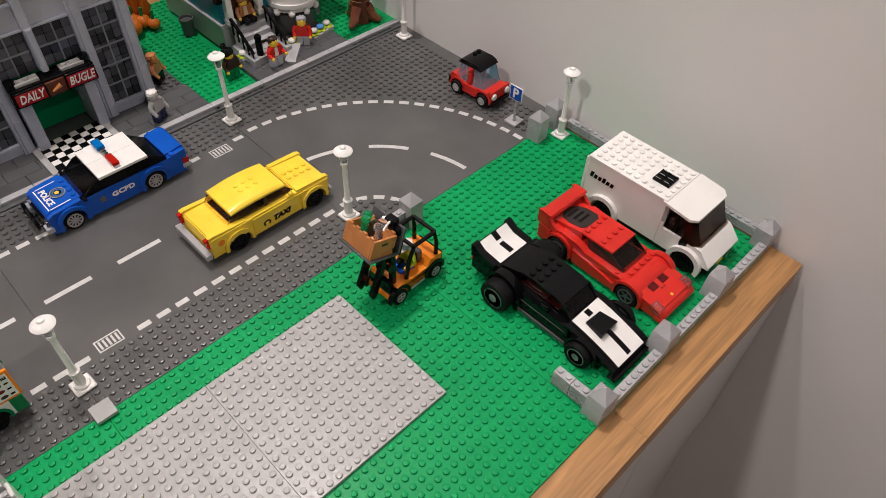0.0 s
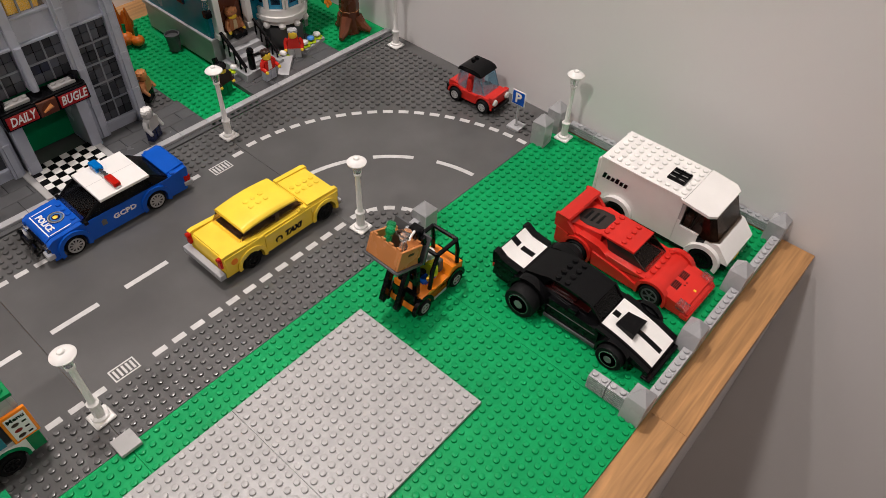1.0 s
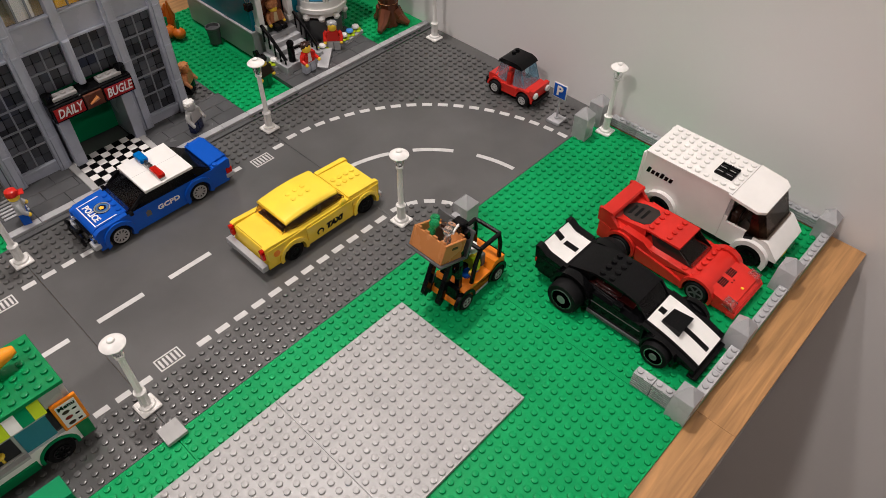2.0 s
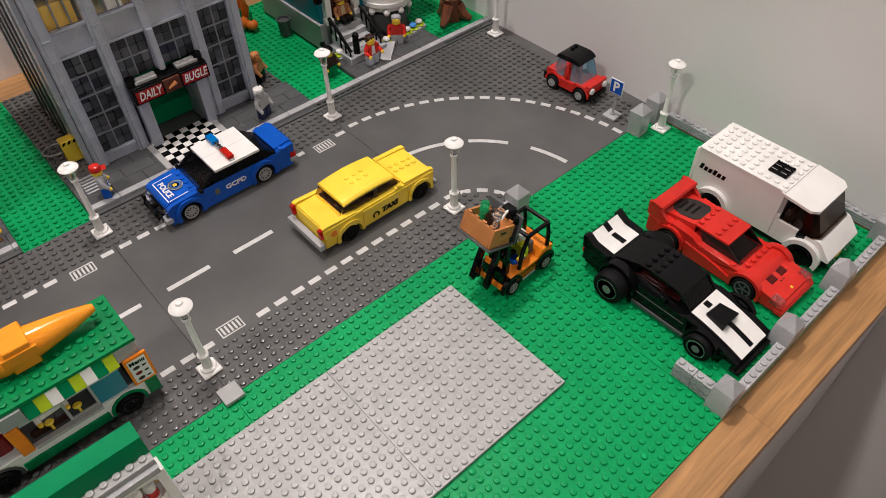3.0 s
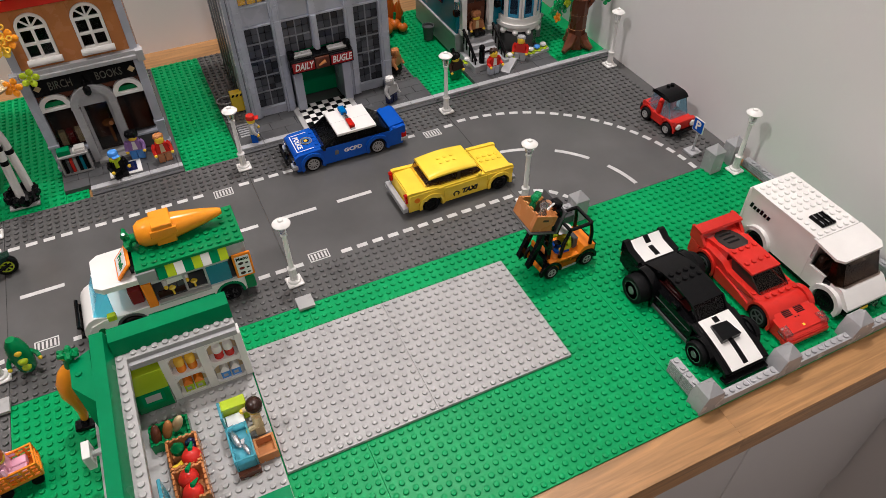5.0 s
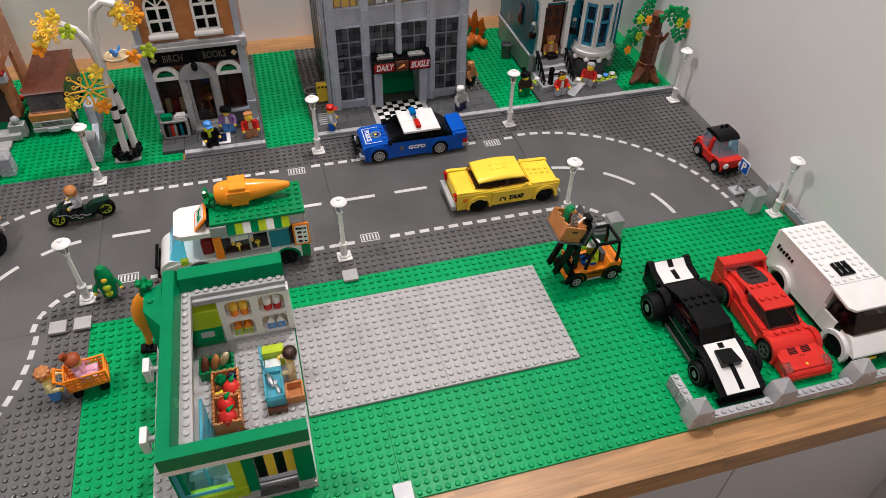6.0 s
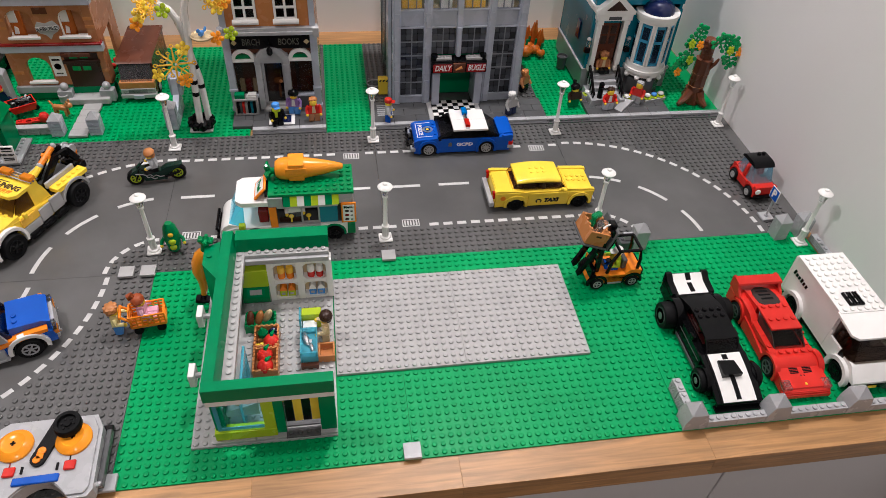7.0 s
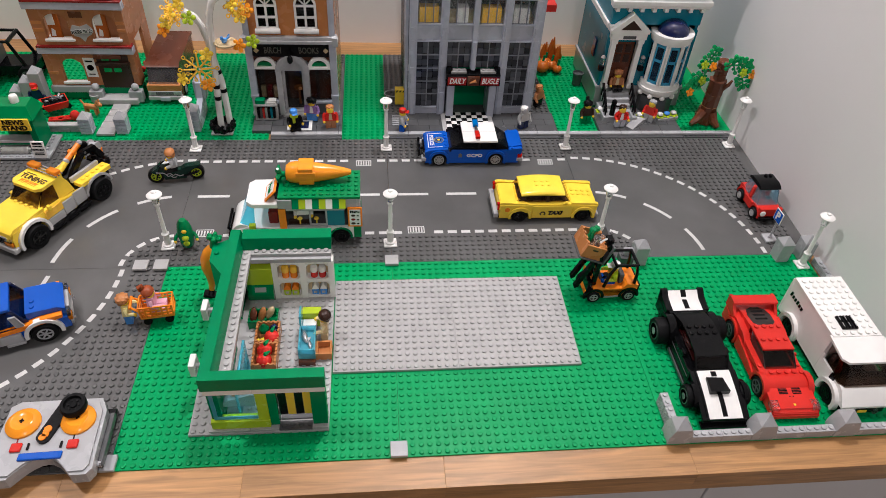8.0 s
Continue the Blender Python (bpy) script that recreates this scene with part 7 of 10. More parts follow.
# ---- remote control unit ----
def remote_unit():
    t = thing("remote_control", at(-6.05, 2.95, 0.22, 2) @ Matrix.Diagonal((0.96, 1, 1, 1)), "light grey remote control unit with orange dials", "remote control")
    arc = [(-3.3 + 6.6 * i / 10, -4.9 + 2.4 * math.sin(math.pi * i / 10)) for i in range(11)]
    outline = [(-5.4, -4.9)] + arc + [(5.0, -4.9), (5.5, -4.2), (5.4, 3.0), (4.6, 4.7), (-4.6, 4.8), (-5.5, 4.2), (-5.9, -4.0)]
    Shape().prism(outline, 0.9, 2.5, "z").obj("case", GREY, t)
    top = [(x * 0.93, y * 0.93) for x, y in outline]
    Shape().prism(top, 2.5, 2.75, "z").obj("top_shell", GREY, t)
    Shape().box(-5.0, -2.2, 0.0, 5.9, 4.3, 0.9, 0.08).obj("battery_box", BLACK, t, "black lower box")
    Shape().box(5.5, -3.4, 0.9, 6.1, 3.2, 1.7, 0.08).obj("side_latch", DKGREY, t)
    Shape().cyl(5.5, -3.2, 1.5, 0.35, 0.5, 10, axis="x").obj("pin", CHROME, t)
    for x in (-3.3, 2.7):
        Shape().lathe(x, 1.7, 2.75, [(1.9, 0), (1.9, 0.25), (1.55, 0.6), (1.2, 0.75), (0.9, 0.62), (0.3, 0.6)], 28).obj("dial", CARROT, t, "ribbed orange dial")
        Shape().box(x - 0.25, 1.62, 3.3, x + 0.25, 1.78, 3.45, 0.0).box(x - 0.08, 1.45, 3.3, x + 0.08, 1.95, 3.45, 0.0).obj("axle_hole", BLACK, t)
        Shape().box(x - 0.55 + 0.1, -1.9, 2.75, x + 0.75, -0.8, 3.05, 0.12).obj("stop_button", RED, t, "red button")
        Shape().box(x - 0.06, -0.7, 2.75, x + 0.08, -0.2, 2.79, 0.0).obj("mark", DKRED if x < 0 else BLACK, t)
    arm = []
    for cx, cy, a0 in ((-0.5, -0.3, 161), (0.95, 3.75, -19)):
        arm += [(cx + 0.78 * math.cos(radians(a0 + 22.5 * i)), cy + 0.78 * math.sin(radians(a0 + 22.5 * i))) for i in range(9)]
    Shape().prism(arm, 2.75, 3.1, "z").obj("centre_strip", BLACK, t, "glossy black centre arm")
    Shape().cyl(-0.55, -0.45, 3.1, 0.4, 0.12, 12).cyl(-0.2, 0.55, 3.1, 0.42, 0.16, 12).box(-0.7, -0.4, 3.1, 0.05, 0.5, 3.22, 0.08).obj("switch_rocker", ORANGE, t, "orange switch")
    for x in (-1.9, 1.6):
        Shape().box(x - 0.12, -1.7, 2.75, x + 0.12, -0.9, 2.95, 0.03).obj("channel_slider", BLACK, t)
    Shape().box(-2.6, -3.0, 2.7, 2.0, -2.1, 3.0, 0.1).obj("blue_bar", BLUE, t, "blue bar")
    w = Shape().lathe(2.15, 2.9, 3.4, [(1.0, 0.0), (1.38, 0.08), (1.45, 0.25), (1.45, 0.85), (1.36, 0.98), (1.0, 0.98), (0.95, 0.6), (0.4, 0.55), (0.35, 0.75)], 28)
    w.obj("loose_wheel", RUBBER, t, "black wheel lying on the dial")
    k = Shape()
    for i in range(6):
        a = i * math.pi / 3
        k.cyl(2.15 + 0.62 * math.cos(a), 2.9 + 0.62 * math.sin(a), 3.98, 0.13, 0.1, 8)
    k.obj("wheel_hub", BLACK, t, "glossy black hub")


remote_unit()


# ---- motorcycle and its rider ----
def motorcycle():
    t = thing("motorcycle", at(-2.4, 52.6, 0, 190), "dark green toy motorcycle with lime wheel rims", "motorcycle")
    r = 1.28
    for x in (-3.1, 3.1):
        wheel(t, x, 0, r, r, 0.8, LIME, 1)
        wheel(t, x, 0.02, r, r * 0.98, 0.82, LIME, -1)
    Shape().prism([(-3.2, 2.3), (-4.0, 2.9), (-1.6, 2.7), (-0.8, 2.2), (1.2, 2.6), (2.3, 3.2), (3.7, 2.3), (3.4, 1.95), (2.1, 1.9), (1.8, 0.6), (-1.4, 0.45), (-1.9, 1.6)], -0.55, 0.55, "y").obj("fairing", surface("bottle_green_plastic", (0.004, 0.03, 0.02), 0.25), t)
    for sy in (-1, 1):
        for pts in ([(3.0, 2.15), (1.9, 1.95), (1.5, 1.6), (0.9, 1.75), (0.5, 1.3), (0.1, 1.5), (-0.5, 1.1), (-1.1, 1.2)], [(1.6, 1.7), (1.3, 1.2), (0.9, 1.3), (0.5, 0.85), (0.0, 0.95)]):
            Shape().tube([(x, sy * 0.56, z) for x, z in pts], 0.09, 5).obj("flash_print", PALE, t, "pale printed flash")
        Shape().tube([(-1.2, sy * 0.6, 1.0), (-3.4, sy * 0.75, 1.7)], 0.2, 7).obj("exhaust", BLACK, t)
        Shape().tube([(2.3, sy * 0.35, 3.0), (1.7, sy * 1.1, 3.1)], 0.13, 6).obj("handlebar", BLACK, t)
        Shape().tube([(3.0, sy * 0.5, 1.15), (2.3, sy * 0.45, 2.9)], 0.14, 6).obj("fork", BLACK, t)
    pane(t, [(2.9, 0.5, 2.7), (2.0, 0.4, 3.7), (2.0, -0.4, 3.7), (2.9, -0.5, 2.7)], SMOKEBLACK, "windshield")


motorcycle()
figure(-2.2, 52.6, 2.3, -80, "toy motorcycle rider with bare head in a grey jacket", GREY, BLACK, hair=NOUGAT, big=True, smooth=True, sit=True, arms=(75, 75), tilt=12)

# ---- people of the pavement: plain figures ----
s = Shape().lathe(0, 0, 0, [(0.6, 0), (0.95, 0.5), (1.1, 1.8), (1.1, 3.2), (0.85, 4.4), (0.45, 5.0)], 16)
for sx in (-1, 1):
    s.tube([(sx * 0.9, 0, 2.6), (sx * 1.4, -0.2, 2.0), (sx * 1.5, -0.6, 1.7)], 0.26, 7)
s.slot = 1
for z, q in ((1.35, 0.48), (2.35, 0.52)):
    s.ball(0, -0.95, z, q, 12)
s.slot = 2
s.ball(0, -0.72, 3.5, 0.45, 12).ball(-1.5, -0.7, 1.6, 0.25, 8).ball(1.5, -0.7, 1.6, 0.25, 8)
tagged(s.obj("toy_figure", [MIDGREEN, LIME, SKIN], m=at(2.2, 36.2, 0.2, 10)), "toy figure in a green pea pod costume", "toy figure", "toy figures")


def cart():
    t = thing("shopping_cart", at(1.0, 22.2, 0.2, 8), "orange plastic toy shopping cart", "shopping cart")
    for sy in (-1, 1):
        for k in range(4):
            Shape().box(-2.0, sy * 1.2 - 0.1, 1.5 + 0.55 * k, 2.2, sy * 1.2 + 0.1, 1.72 + 0.55 * k, 0.03).obj("basket_rail", ORANGE, t)
        for k in range(7):
            Shape().box(-1.95 + 0.66 * k, sy * 1.2 - 0.08, 1.5, -1.75 + 0.66 * k, sy * 1.2 + 0.08, 3.3, 0.03).obj("basket_bar", ORANGE, t)
        Shape().tube([(-2.0, sy * 1.0, 2.6), (-2.9, sy * 0.9, 3.4)], 0.16, 6).obj("handle_arm", ORANGE, t)
        for x in (-1.3, 1.4):
            Shape().lathe(x, sy * 0.9 - 0.25, 0.55, [(0.5, 0), (0.55, 0.1), (0.55, 0.4), (0.5, 0.5)], 14, "y").obj("wheel", RUBBER, t)
    for x in (-2.0, 2.1):
        for k in range(3):
            Shape().box(x - 0.08, -1.2, 1.5 + 0.8 * k, x + 0.1, 1.2, 1.72 + 0.8 * k, 0.03).obj("end_rail", ORANGE, t)
    Shape().box(-2.0, -1.2, 1.2, 2.2, 1.2, 1.5, 0.04).obj("basket_floor", ORANGE, t)
    Shape().tube([(-2.9, -1.1, 3.4), (-2.9, 1.1, 3.4)], 0.18, 7).obj("handle", ORANGE, t)
    Shape().box(-1.6, -0.9, 0.75, 1.8, 0.9, 1.2, 0.04).obj("undercarriage", DKGREY, t)


cart()
PALEYELLOW = surface("pale_yellow_plastic", (0.85, 0.72, 0.33), 0.28)
REDHAIR = surface("copper_plastic", (0.36, 0.075, 0.025), 0.3)
figure(-2.7, 22.0, 0.22, 96, "toy figure with curly tan hair pushing the cart", PALEYELLOW, SKY, hair=NOUGAT, big=True, arms=(75, 75))
figure(0.6, 22.3, 2.0, 95, "toy child with red hair sitting in the cart", PINK, PINK, hair=REDHAIR, big=True, smooth=True, bun=True, sit=True, arms=(60, 60))


# ---- pavements before the buildings ----
def pavement(name, x0, x1, y0, y1, label, step=2.0, kerb=True):
    t = thing(name, at(0, 0), label, "pavement", kind="structure")
    Shape().box(x0 + 0.02, y0 + 0.02, -0.19, x1 - 0.02, y1, 0.2, 0.02).obj("bed", DKGREY, t)
    y0 += 0.7 if kerb else 0.0
    yk = y0 + 1.0 if kerb else y0
    if kerb:
        x = x0
        while x < x1 - 0.1:
            w = min(4.0, x1 - x)
            Shape().box(x + 0.02, y0 + 0.02, 0.2, x + w - 0.02, y0 + 0.98, 0.62, 0.04).obj("kerb_stone", GREY, t, "light grey kerb tile")
            x += w
    y, row = yk, 0
    while y < y1 - 0.1:
        d = min(step, y1 - y)
        x = x0 - (2.0 if row % 2 else 0.0)
        while x < x1 - 0.1:
            a, b = max(x, x0), min(x + 4.0, x1)
            Shape().box(a + 0.02, y + 0.02, 0.2, b - 0.02, y + d - 0.02, 0.6, 0.035).obj("paving_tile", DKGREY, t)
            x += 4.0
        y += d
        row += 1
    return t


pavement("pavement", 32, 64, 64, 72, "dark grey tiled pavement with a pale kerb before the tower")
pavement("pavement", 72, 88, 64, 74, "dark grey tiled pavement with a pale kerb before the blue house")
pavement("pavement", 11.4, 24, 64, 71.5, "dark grey tiled pavement before the bookshop")
pavement("pavement", 8, 11.4, 66, 71.5, "dark grey tiled pavement under the book stand", kerb=False)
lot("ground", 8, 64, 3, 2, LAWN, "small bright green studded strip before the bookshop", category="lawn")
pavement("pavement", 64, 72, 64, 65.7, "pale kerb strip before the green strip")
pavement("pavement", 88, 98, 64, 65.7, "pale kerb strip before the corner tree")
lot("ground", 32, 72, 32, 24, ROAD, "dark grey studded plate round the tower", lambda x, y: 4 < x < 28, category="plate")
lot("ground", 8, 72, 16, 24, ROAD, "dark grey studded plate under the bookshop", lambda x, y: y < 20, category="plate")
lot("ground", 72, 74, 16, 22, LAWN, "green studded plate under the blue house", lambda x, y: y < 18, category="lawn")
t = thing("grate", at(34.6, 69.2, 0.6), "grey metal-look grating set in the pavement", "grating")
for k in range(6):
    Shape().box(-1.4, -1.6 + 0.62 * k, 0, 1.4, -1.25 + 0.62 * k, 0.12, 0.02).obj("grate_bar", STONE, t)


# ---- grey newspaper tower ----
def tower():
    t = thing("office_tower", at(36, 72, 0.2), "grey-blue toy office tower with black glass and a red sign", "building")
    H = 31.0
    cols = (0.9, 6.3, 11.8, 17.3, 22.7)
    for i, x in enumerate(cols):
        if i == 2:
            Shape().box(x - 0.5, -0.5, 9.9, x + 0.5, 0.9, H, 0.06).cyl(x, -0.7, 9.9, 0.42, 5.3, 10).obj("pilaster", SANDBLUE, t)
        else:
            k = Shape().box(x - 0.7, -0.6, 0.2, x + 0.7, 0.9, H, 0.06)
            k.box(x - 0.38, -0.85, 0.5, x + 0.38, -0.6, H, 0.05)
            for z in (5.0, 10.0, 15.2, 17.6, 22.5, 25.0):
                k.box(x - 0.42, -0.92, z, x + 0.42, -0.6, z + 0.25, 0.03)
            k.obj("pilaster", SANDBLUE, t)
    # bands
    for z0, z1 in ((14.9, 18.2), (22.6, 25.6), (30.0, H)):
        for a, b in zip(cols, cols[1:]):
            Shape().box(a + 0.5, 0.0, z0 + 0.3, b - 0.5, 0.6, z1 - 0.3, 0.05).obj("spandrel", SANDBLUE, t)
            Shape().box(a + 0.5, -0.3, z0, b - 0.5, 0.5, z0 + 0.3, 0.04).obj("ledge", SANDBLUE, t)
            Shape().box(a + 0.5, -0.3, z1 - 0.3, b - 0.5, 0.5, z1, 0.04).obj("ledge", SANDBLUE, t)

    def glazing(a, b, z0, z1, rows, mt):
        g = Shape().box(a, 0.3, z0, b, 0.5, z1, 0.01).obj("window", BLACK, t, "dark window of stacked clear grey bricks")
        n = max(1, round((z1 - z0) / 1.2))
        h = (z1 - z0) / n
        for i in range(n):
            q = [a, a + (b - a) * 0.25, (a + b) / 2, a + (b - a) * 0.75, b]
            for x0, x1 in zip(q, q[1:]):
                Shape().box(x0 + 0.02, 0.12, z0 + h * i + 0.02, x1 - 0.02, 0.29, z0 + h * (i + 1) - 0.02, 0.06).obj("glass_brick", mt, g)
        for i in range(1, rows):
            z = z0 + (z1 - z0) * i / rows
            Shape().box(a, 0.02, z - 0.12, b, 0.3, z + 0.12, 0.03).obj("glazing_bar", MURK, g, "clear grey brick bar")
        x = (a + b) / 2
        Shape().box(x - 0.1, 0.04, z0, x + 0.1, 0.3, z1, 0.02).obj("glazing_bar", MURK, g)
    for a, b in ((cols[0], cols[1]), (cols[3], cols[4])):
        glazing(a + 0.7, b - 0.7, 1.8, 14.9, 5, PANEGREY)
        Shape().box(a + 0.7, -0.2, 0.2, b - 0.7, 0.6, 1.5, 0.05).obj("plinth", SANDBLUE, t)
        Shape().box(a + 0.7, -0.35, 1.5, b - 0.7, 0.6, 1.85, 0.04).obj("sill", SANDBLUE, t)
    for a, b in ((cols[1], cols[2]), (cols[2], cols[3])):
        glazing(a + 0.6, b - 0.6, 9.8, 14.9, 2, PANEGREY)
    for a, b in zip(cols, cols[1:]):
        for z0, z1 in ((18.2, 22.6), (25.6, 30.0)):
            g = Shape().box(a + 0.6, 0.3, z0, b - 0.6, 0.5, z1, 0.01).obj("window", GLASS, t, "clear window")
            for i in (1, 2):
                x = a + 0.6 + (b - a - 1.2) * i / 3
                Shape().box(x - 0.1, 0.1, z0, x + 0.1, 0.4, z1, 0.02).obj("glazing_bar", MURK, g)
    # floors and furniture behind the glass
    for z in (17.0, 24.4):
        Shape().box(0.6, 0.6, z, 23.4, 17.5, z + 0.4, 0.02).obj("floor_slab", TAN, t)
    for x, w, mt in ((2.0, 3.4, AMBER), (8.6, 2.0, WHITE), (13.0, 3.4, AMBER), (18.6, 2.8, WHITE)):
        Shape().box(x, 1.6, 17.4, x + w, 3.4, 20.4, 0.08).obj("office_desk", mt, t)
    Shape().box(0.6, 8.0, 0.4, 23.4, 8.4, 30.0, 0.02).obj("inner_wall", DKGREY, t)
    # side and back walls with ribs; shade is coloured into sides and rear ribs
    for sx, x in ((-1, 0.35), (1, 23.25)):
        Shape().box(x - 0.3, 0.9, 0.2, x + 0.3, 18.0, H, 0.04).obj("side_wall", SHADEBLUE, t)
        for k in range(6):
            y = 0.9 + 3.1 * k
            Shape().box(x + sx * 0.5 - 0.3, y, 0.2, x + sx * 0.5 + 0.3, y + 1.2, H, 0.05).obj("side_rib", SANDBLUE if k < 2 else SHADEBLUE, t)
    Shape().box(0.05, 18.0, 0.2, 23.55, 18.5, H, 0.03).obj("back_wall", SANDBLUE, t)
    Shape().box(0.1, -0.4, H, 23.5, 18.4, H + 0.4, 0.05).obj("roof", DKGREY, t)
    # entrance
    Shape().box(7.2, 3.2, 0.2, 16.4, 3.5, 9.6, 0.02).obj("door_screen", DKGREEN, t, "dark green doors in shade")
    for x in (7.3, 15.0):
        Shape().box(x, -1.6, 0.2, x + 1.3, 3.2, 7.4, 0.06).obj("entrance_pier", SANDBLUE, t)
    Shape().box(6.9, -2.2, 7.4, 16.8, 0.4, 8.0, 0.05).box(6.9, -2.0, 8.0, 16.8, 0.3, 9.5, 0.06).obj("canopy", BLACK, t, "black canopy")
    for x in (7.8, 13.2):
        Shape().box(x, -1.6, 9.5, x + 2.8, -0.4, 9.9, 0.05).studs(x, -1.5, 3, 1, 9.9).obj("canopy_plate", PALE, t)
    for x in (7.5, 16.2):
        Shape().cyl(x, -1.0, 9.4, 0.6, 1.0, 12).obj("canopy_lamp", BLACK, t)
    for x0, x1, word in ((7.0, 10.7, "DAILY"), (13.0, 16.7, "BUGLE")):
        Shape().box(x0, -2.45, 7.5, x1, -2.1, 9.4, 0.05).obj("sign_board", BLACK, t, "black sign board")
        Shape().box(x0 + 0.16, -2.49, 7.68, x1 - 0.16, -2.44, 9.2, 0.0).obj("sign_face", SIGNRED, t, "deep red sign face")
        lettering("sign_text", word, 1.5, at((x0 + x1) / 2, -2.52, 8.44, rx=90), WHITE, t, "white slanted letters", 0.03, stretch=0.68, slant=0.25)
    Shape().box(10.75, -2.4, 7.5, 12.95, -2.1, 9.3, 0.05).obj("sign_middle", BROWN, t)
    Shape().tube([(11.2, -2.5, 8.1), (12.3, -2.5, 8.6)], 0.15, 6, [0.1, 0.3]).obj("horn_print", NOUGAT, t, "brown printed horn")


# sand blue darkened to carry the shade on the tower's sides
SHADEBLUE = surface("shaded_sand_blue_plastic", (0.15, 0.16, 0.19), 0.3)
SIGNRED = surface("deep_red_print", (0.36, 0.014, 0.012), 0.3)
PANEGREY = clear("smoky_blue_clear_plastic", (0.11, 0.117, 0.135), 0.12, through=0.35, spread=0.6)
MURK = clear("grey_clear_plastic", (0.46, 0.48, 0.53), 0.12, through=0.5)
tower()
tl = thing("checker_floor", at(43.2, 65.75, 0.6), "black and white checkered entrance floor of tiles", "floor tiles")
for i in range(8):
    for j in range(6):
        Shape().box(i + 0.02, j + 0.02, 0, i + 0.98, j + 0.98, 0.25, 0.03).obj("tile", (BLACK, WHITE)[(i + j) % 2], tl)
Shape().box(-0.8, -0.5, 0, -0.02, 9.0, 0.25, 0.03).obj("edge_tile", PALE, tl)
Shape().box(8.02, -0.5, 0, 8.8, 5.0, 0.25, 0.03).obj("edge_tile", PALE, tl)


# ---- bookshop ----
SHOPGLASS = clear("grey_tinted_clear_plastic", (0.42, 0.4, 0.39), 0.08, through=1.0)

def half_ring(cx, cz, r0, r1, y0, y1, n=10):
    s = Shape()
    pts = []
    for r, order in ((r1, range(n + 1)), (r0, range(n, -1, -1))):
        for i in order:
            a = math.pi * i / n
            pts.append((cx + r * math.cos(a), cz + r * math.sin(a)))
    return s.prism(pts, y0, y1, "y")


def half_disc(cx, cz, r, y0, y1, n=10):
    return Shape().prism([(cx + r * math.cos(math.pi * i / n), cz + r * math.sin(math.pi * i / n)) for i in range(n + 1)], y0, y1, "y")


def bookshop():
    t = thing("bookshop", at(7.65, 72, 0.2), "brown brick toy bookshop with white arched windows", "building")
    H = 31.0
    for x in (0.2, 14.6):
        k = Shape().box(x, -0.6, 0.2, x + 1.2, 0.8, 15.0, 0.05).box(x - 0.12, -0.8, 4.0, x + 1.32, 0.0, 4.5, 0.05).box(x - 0.12, -0.8, 0.2, x + 1.32, 0.0, 1.0, 0.05)
        k.obj("pilaster", SANDBLUE, t)
        Shape().box(x + 0.1, -0.3, 15.6, x + 1.1, 0.8, H, 0.05).obj("pilaster", SANDBLUE, t)
    Shape().box(-0.3, -1.0, 14.5, 16.2, 0.9, 15.1, 0.06).box(0.0, -0.7, 15.1, 16.0, 0.9, 15.7, 0.05).obj("cornice", GREY, t, "grey cornice")
    for x in (-0.3, 15.2):
        Shape().box(x, -1.2, 14.2, x + 1.0, -0.1, 15.8, 0.06).obj("cornice_block", GREY, t)
    # ground floor wall round the openings
    for x0, x1, z0, z1 in ((1.4, 5.0, 10.6, 11.9), (10.8, 14.6, 10.6, 11.9), (5.0, 10.8, 11.0, 11.9)):
        Shape().box(x0, 0.0, z0, x1, 0.7, z1, 0.03).obj("wall_panel", BROWN, t)
    Shape().box(1.5, -0.45, 11.9, 14.5, 0.6, 14.3, 0.05).obj("sign_board", BLACK, t, "black shop sign")
    for x, word in ((4.9, "BIRCH"), (11.05, "BOOKS")):
        lettering("sign_text", word, 1.65, at(x, -0.5, 13.1, rx=90), GOLD, t, "dull gold letters", 0.0, stretch=0.64)
    for x in (2.1, 14.0):
        Shape().prism([(x - 0.5, 13.1), (x, 12.6), (x + 0.5, 13.1), (x, 13.6)], -0.52, -0.44, "y").obj("sign_diamond", TAN, t, "tan printed diamond")
    Shape().tube([(7.8, -0.5, 13.4), (7.8, -1.3, 13.2), (7.8, -1.3, 12.6)], 0.15, 6).lathe(7.8, -1.3, 11.2, [(0.3, 0), (0.5, 0.3), (0.5, 1.0), (0.2, 1.4)], 10).obj("lantern", BLACK, t, "black wall lantern")
    for cx in (3.2, 12.7):
        half_ring(cx, 9.9, 1.35, 2.0, -0.5, 0.4).obj("window_arch", WHITE, t, "white arch")
        half_disc(cx, 9.9, 1.35, 0.0, 0.2).obj("fanlight", MIDGREEN, t, "dark green fanlight")
        Shape().box(cx - 2.0, -0.5, 9.5, cx + 2.0, 0.4, 9.95, 0.04).obj("window_head", WHITE, t)
        Shape().box(cx - 1.8, 0.1, 3.0, cx + 1.8, 0.3, 9.5, 0.02).obj("shop_window", SHOPGLASS, t, "dark clear shop window")
        Shape().box(cx - 1.9, -0.3, 0.4, cx + 1.9, 0.6, 2.6, 0.05).obj("window_base", DKGREY, t)
        Shape().box(cx - 1.95, -0.5, 2.6, cx + 1.95, 0.6, 3.0, 0.05).obj("window_sill", SANDBLUE, t)
    # doorway
    for x in (5.0, 9.8):
        Shape().box(x, -0.9, 0.4, x + 1.0, 0.6, 9.18, 0.03).obj("door_jamb", GREY, t)
    half_ring(7.9, 9.2, 2.0, 3.0, -0.9, 0.5).obj("door_arch", GREY, t, "light grey door arch")
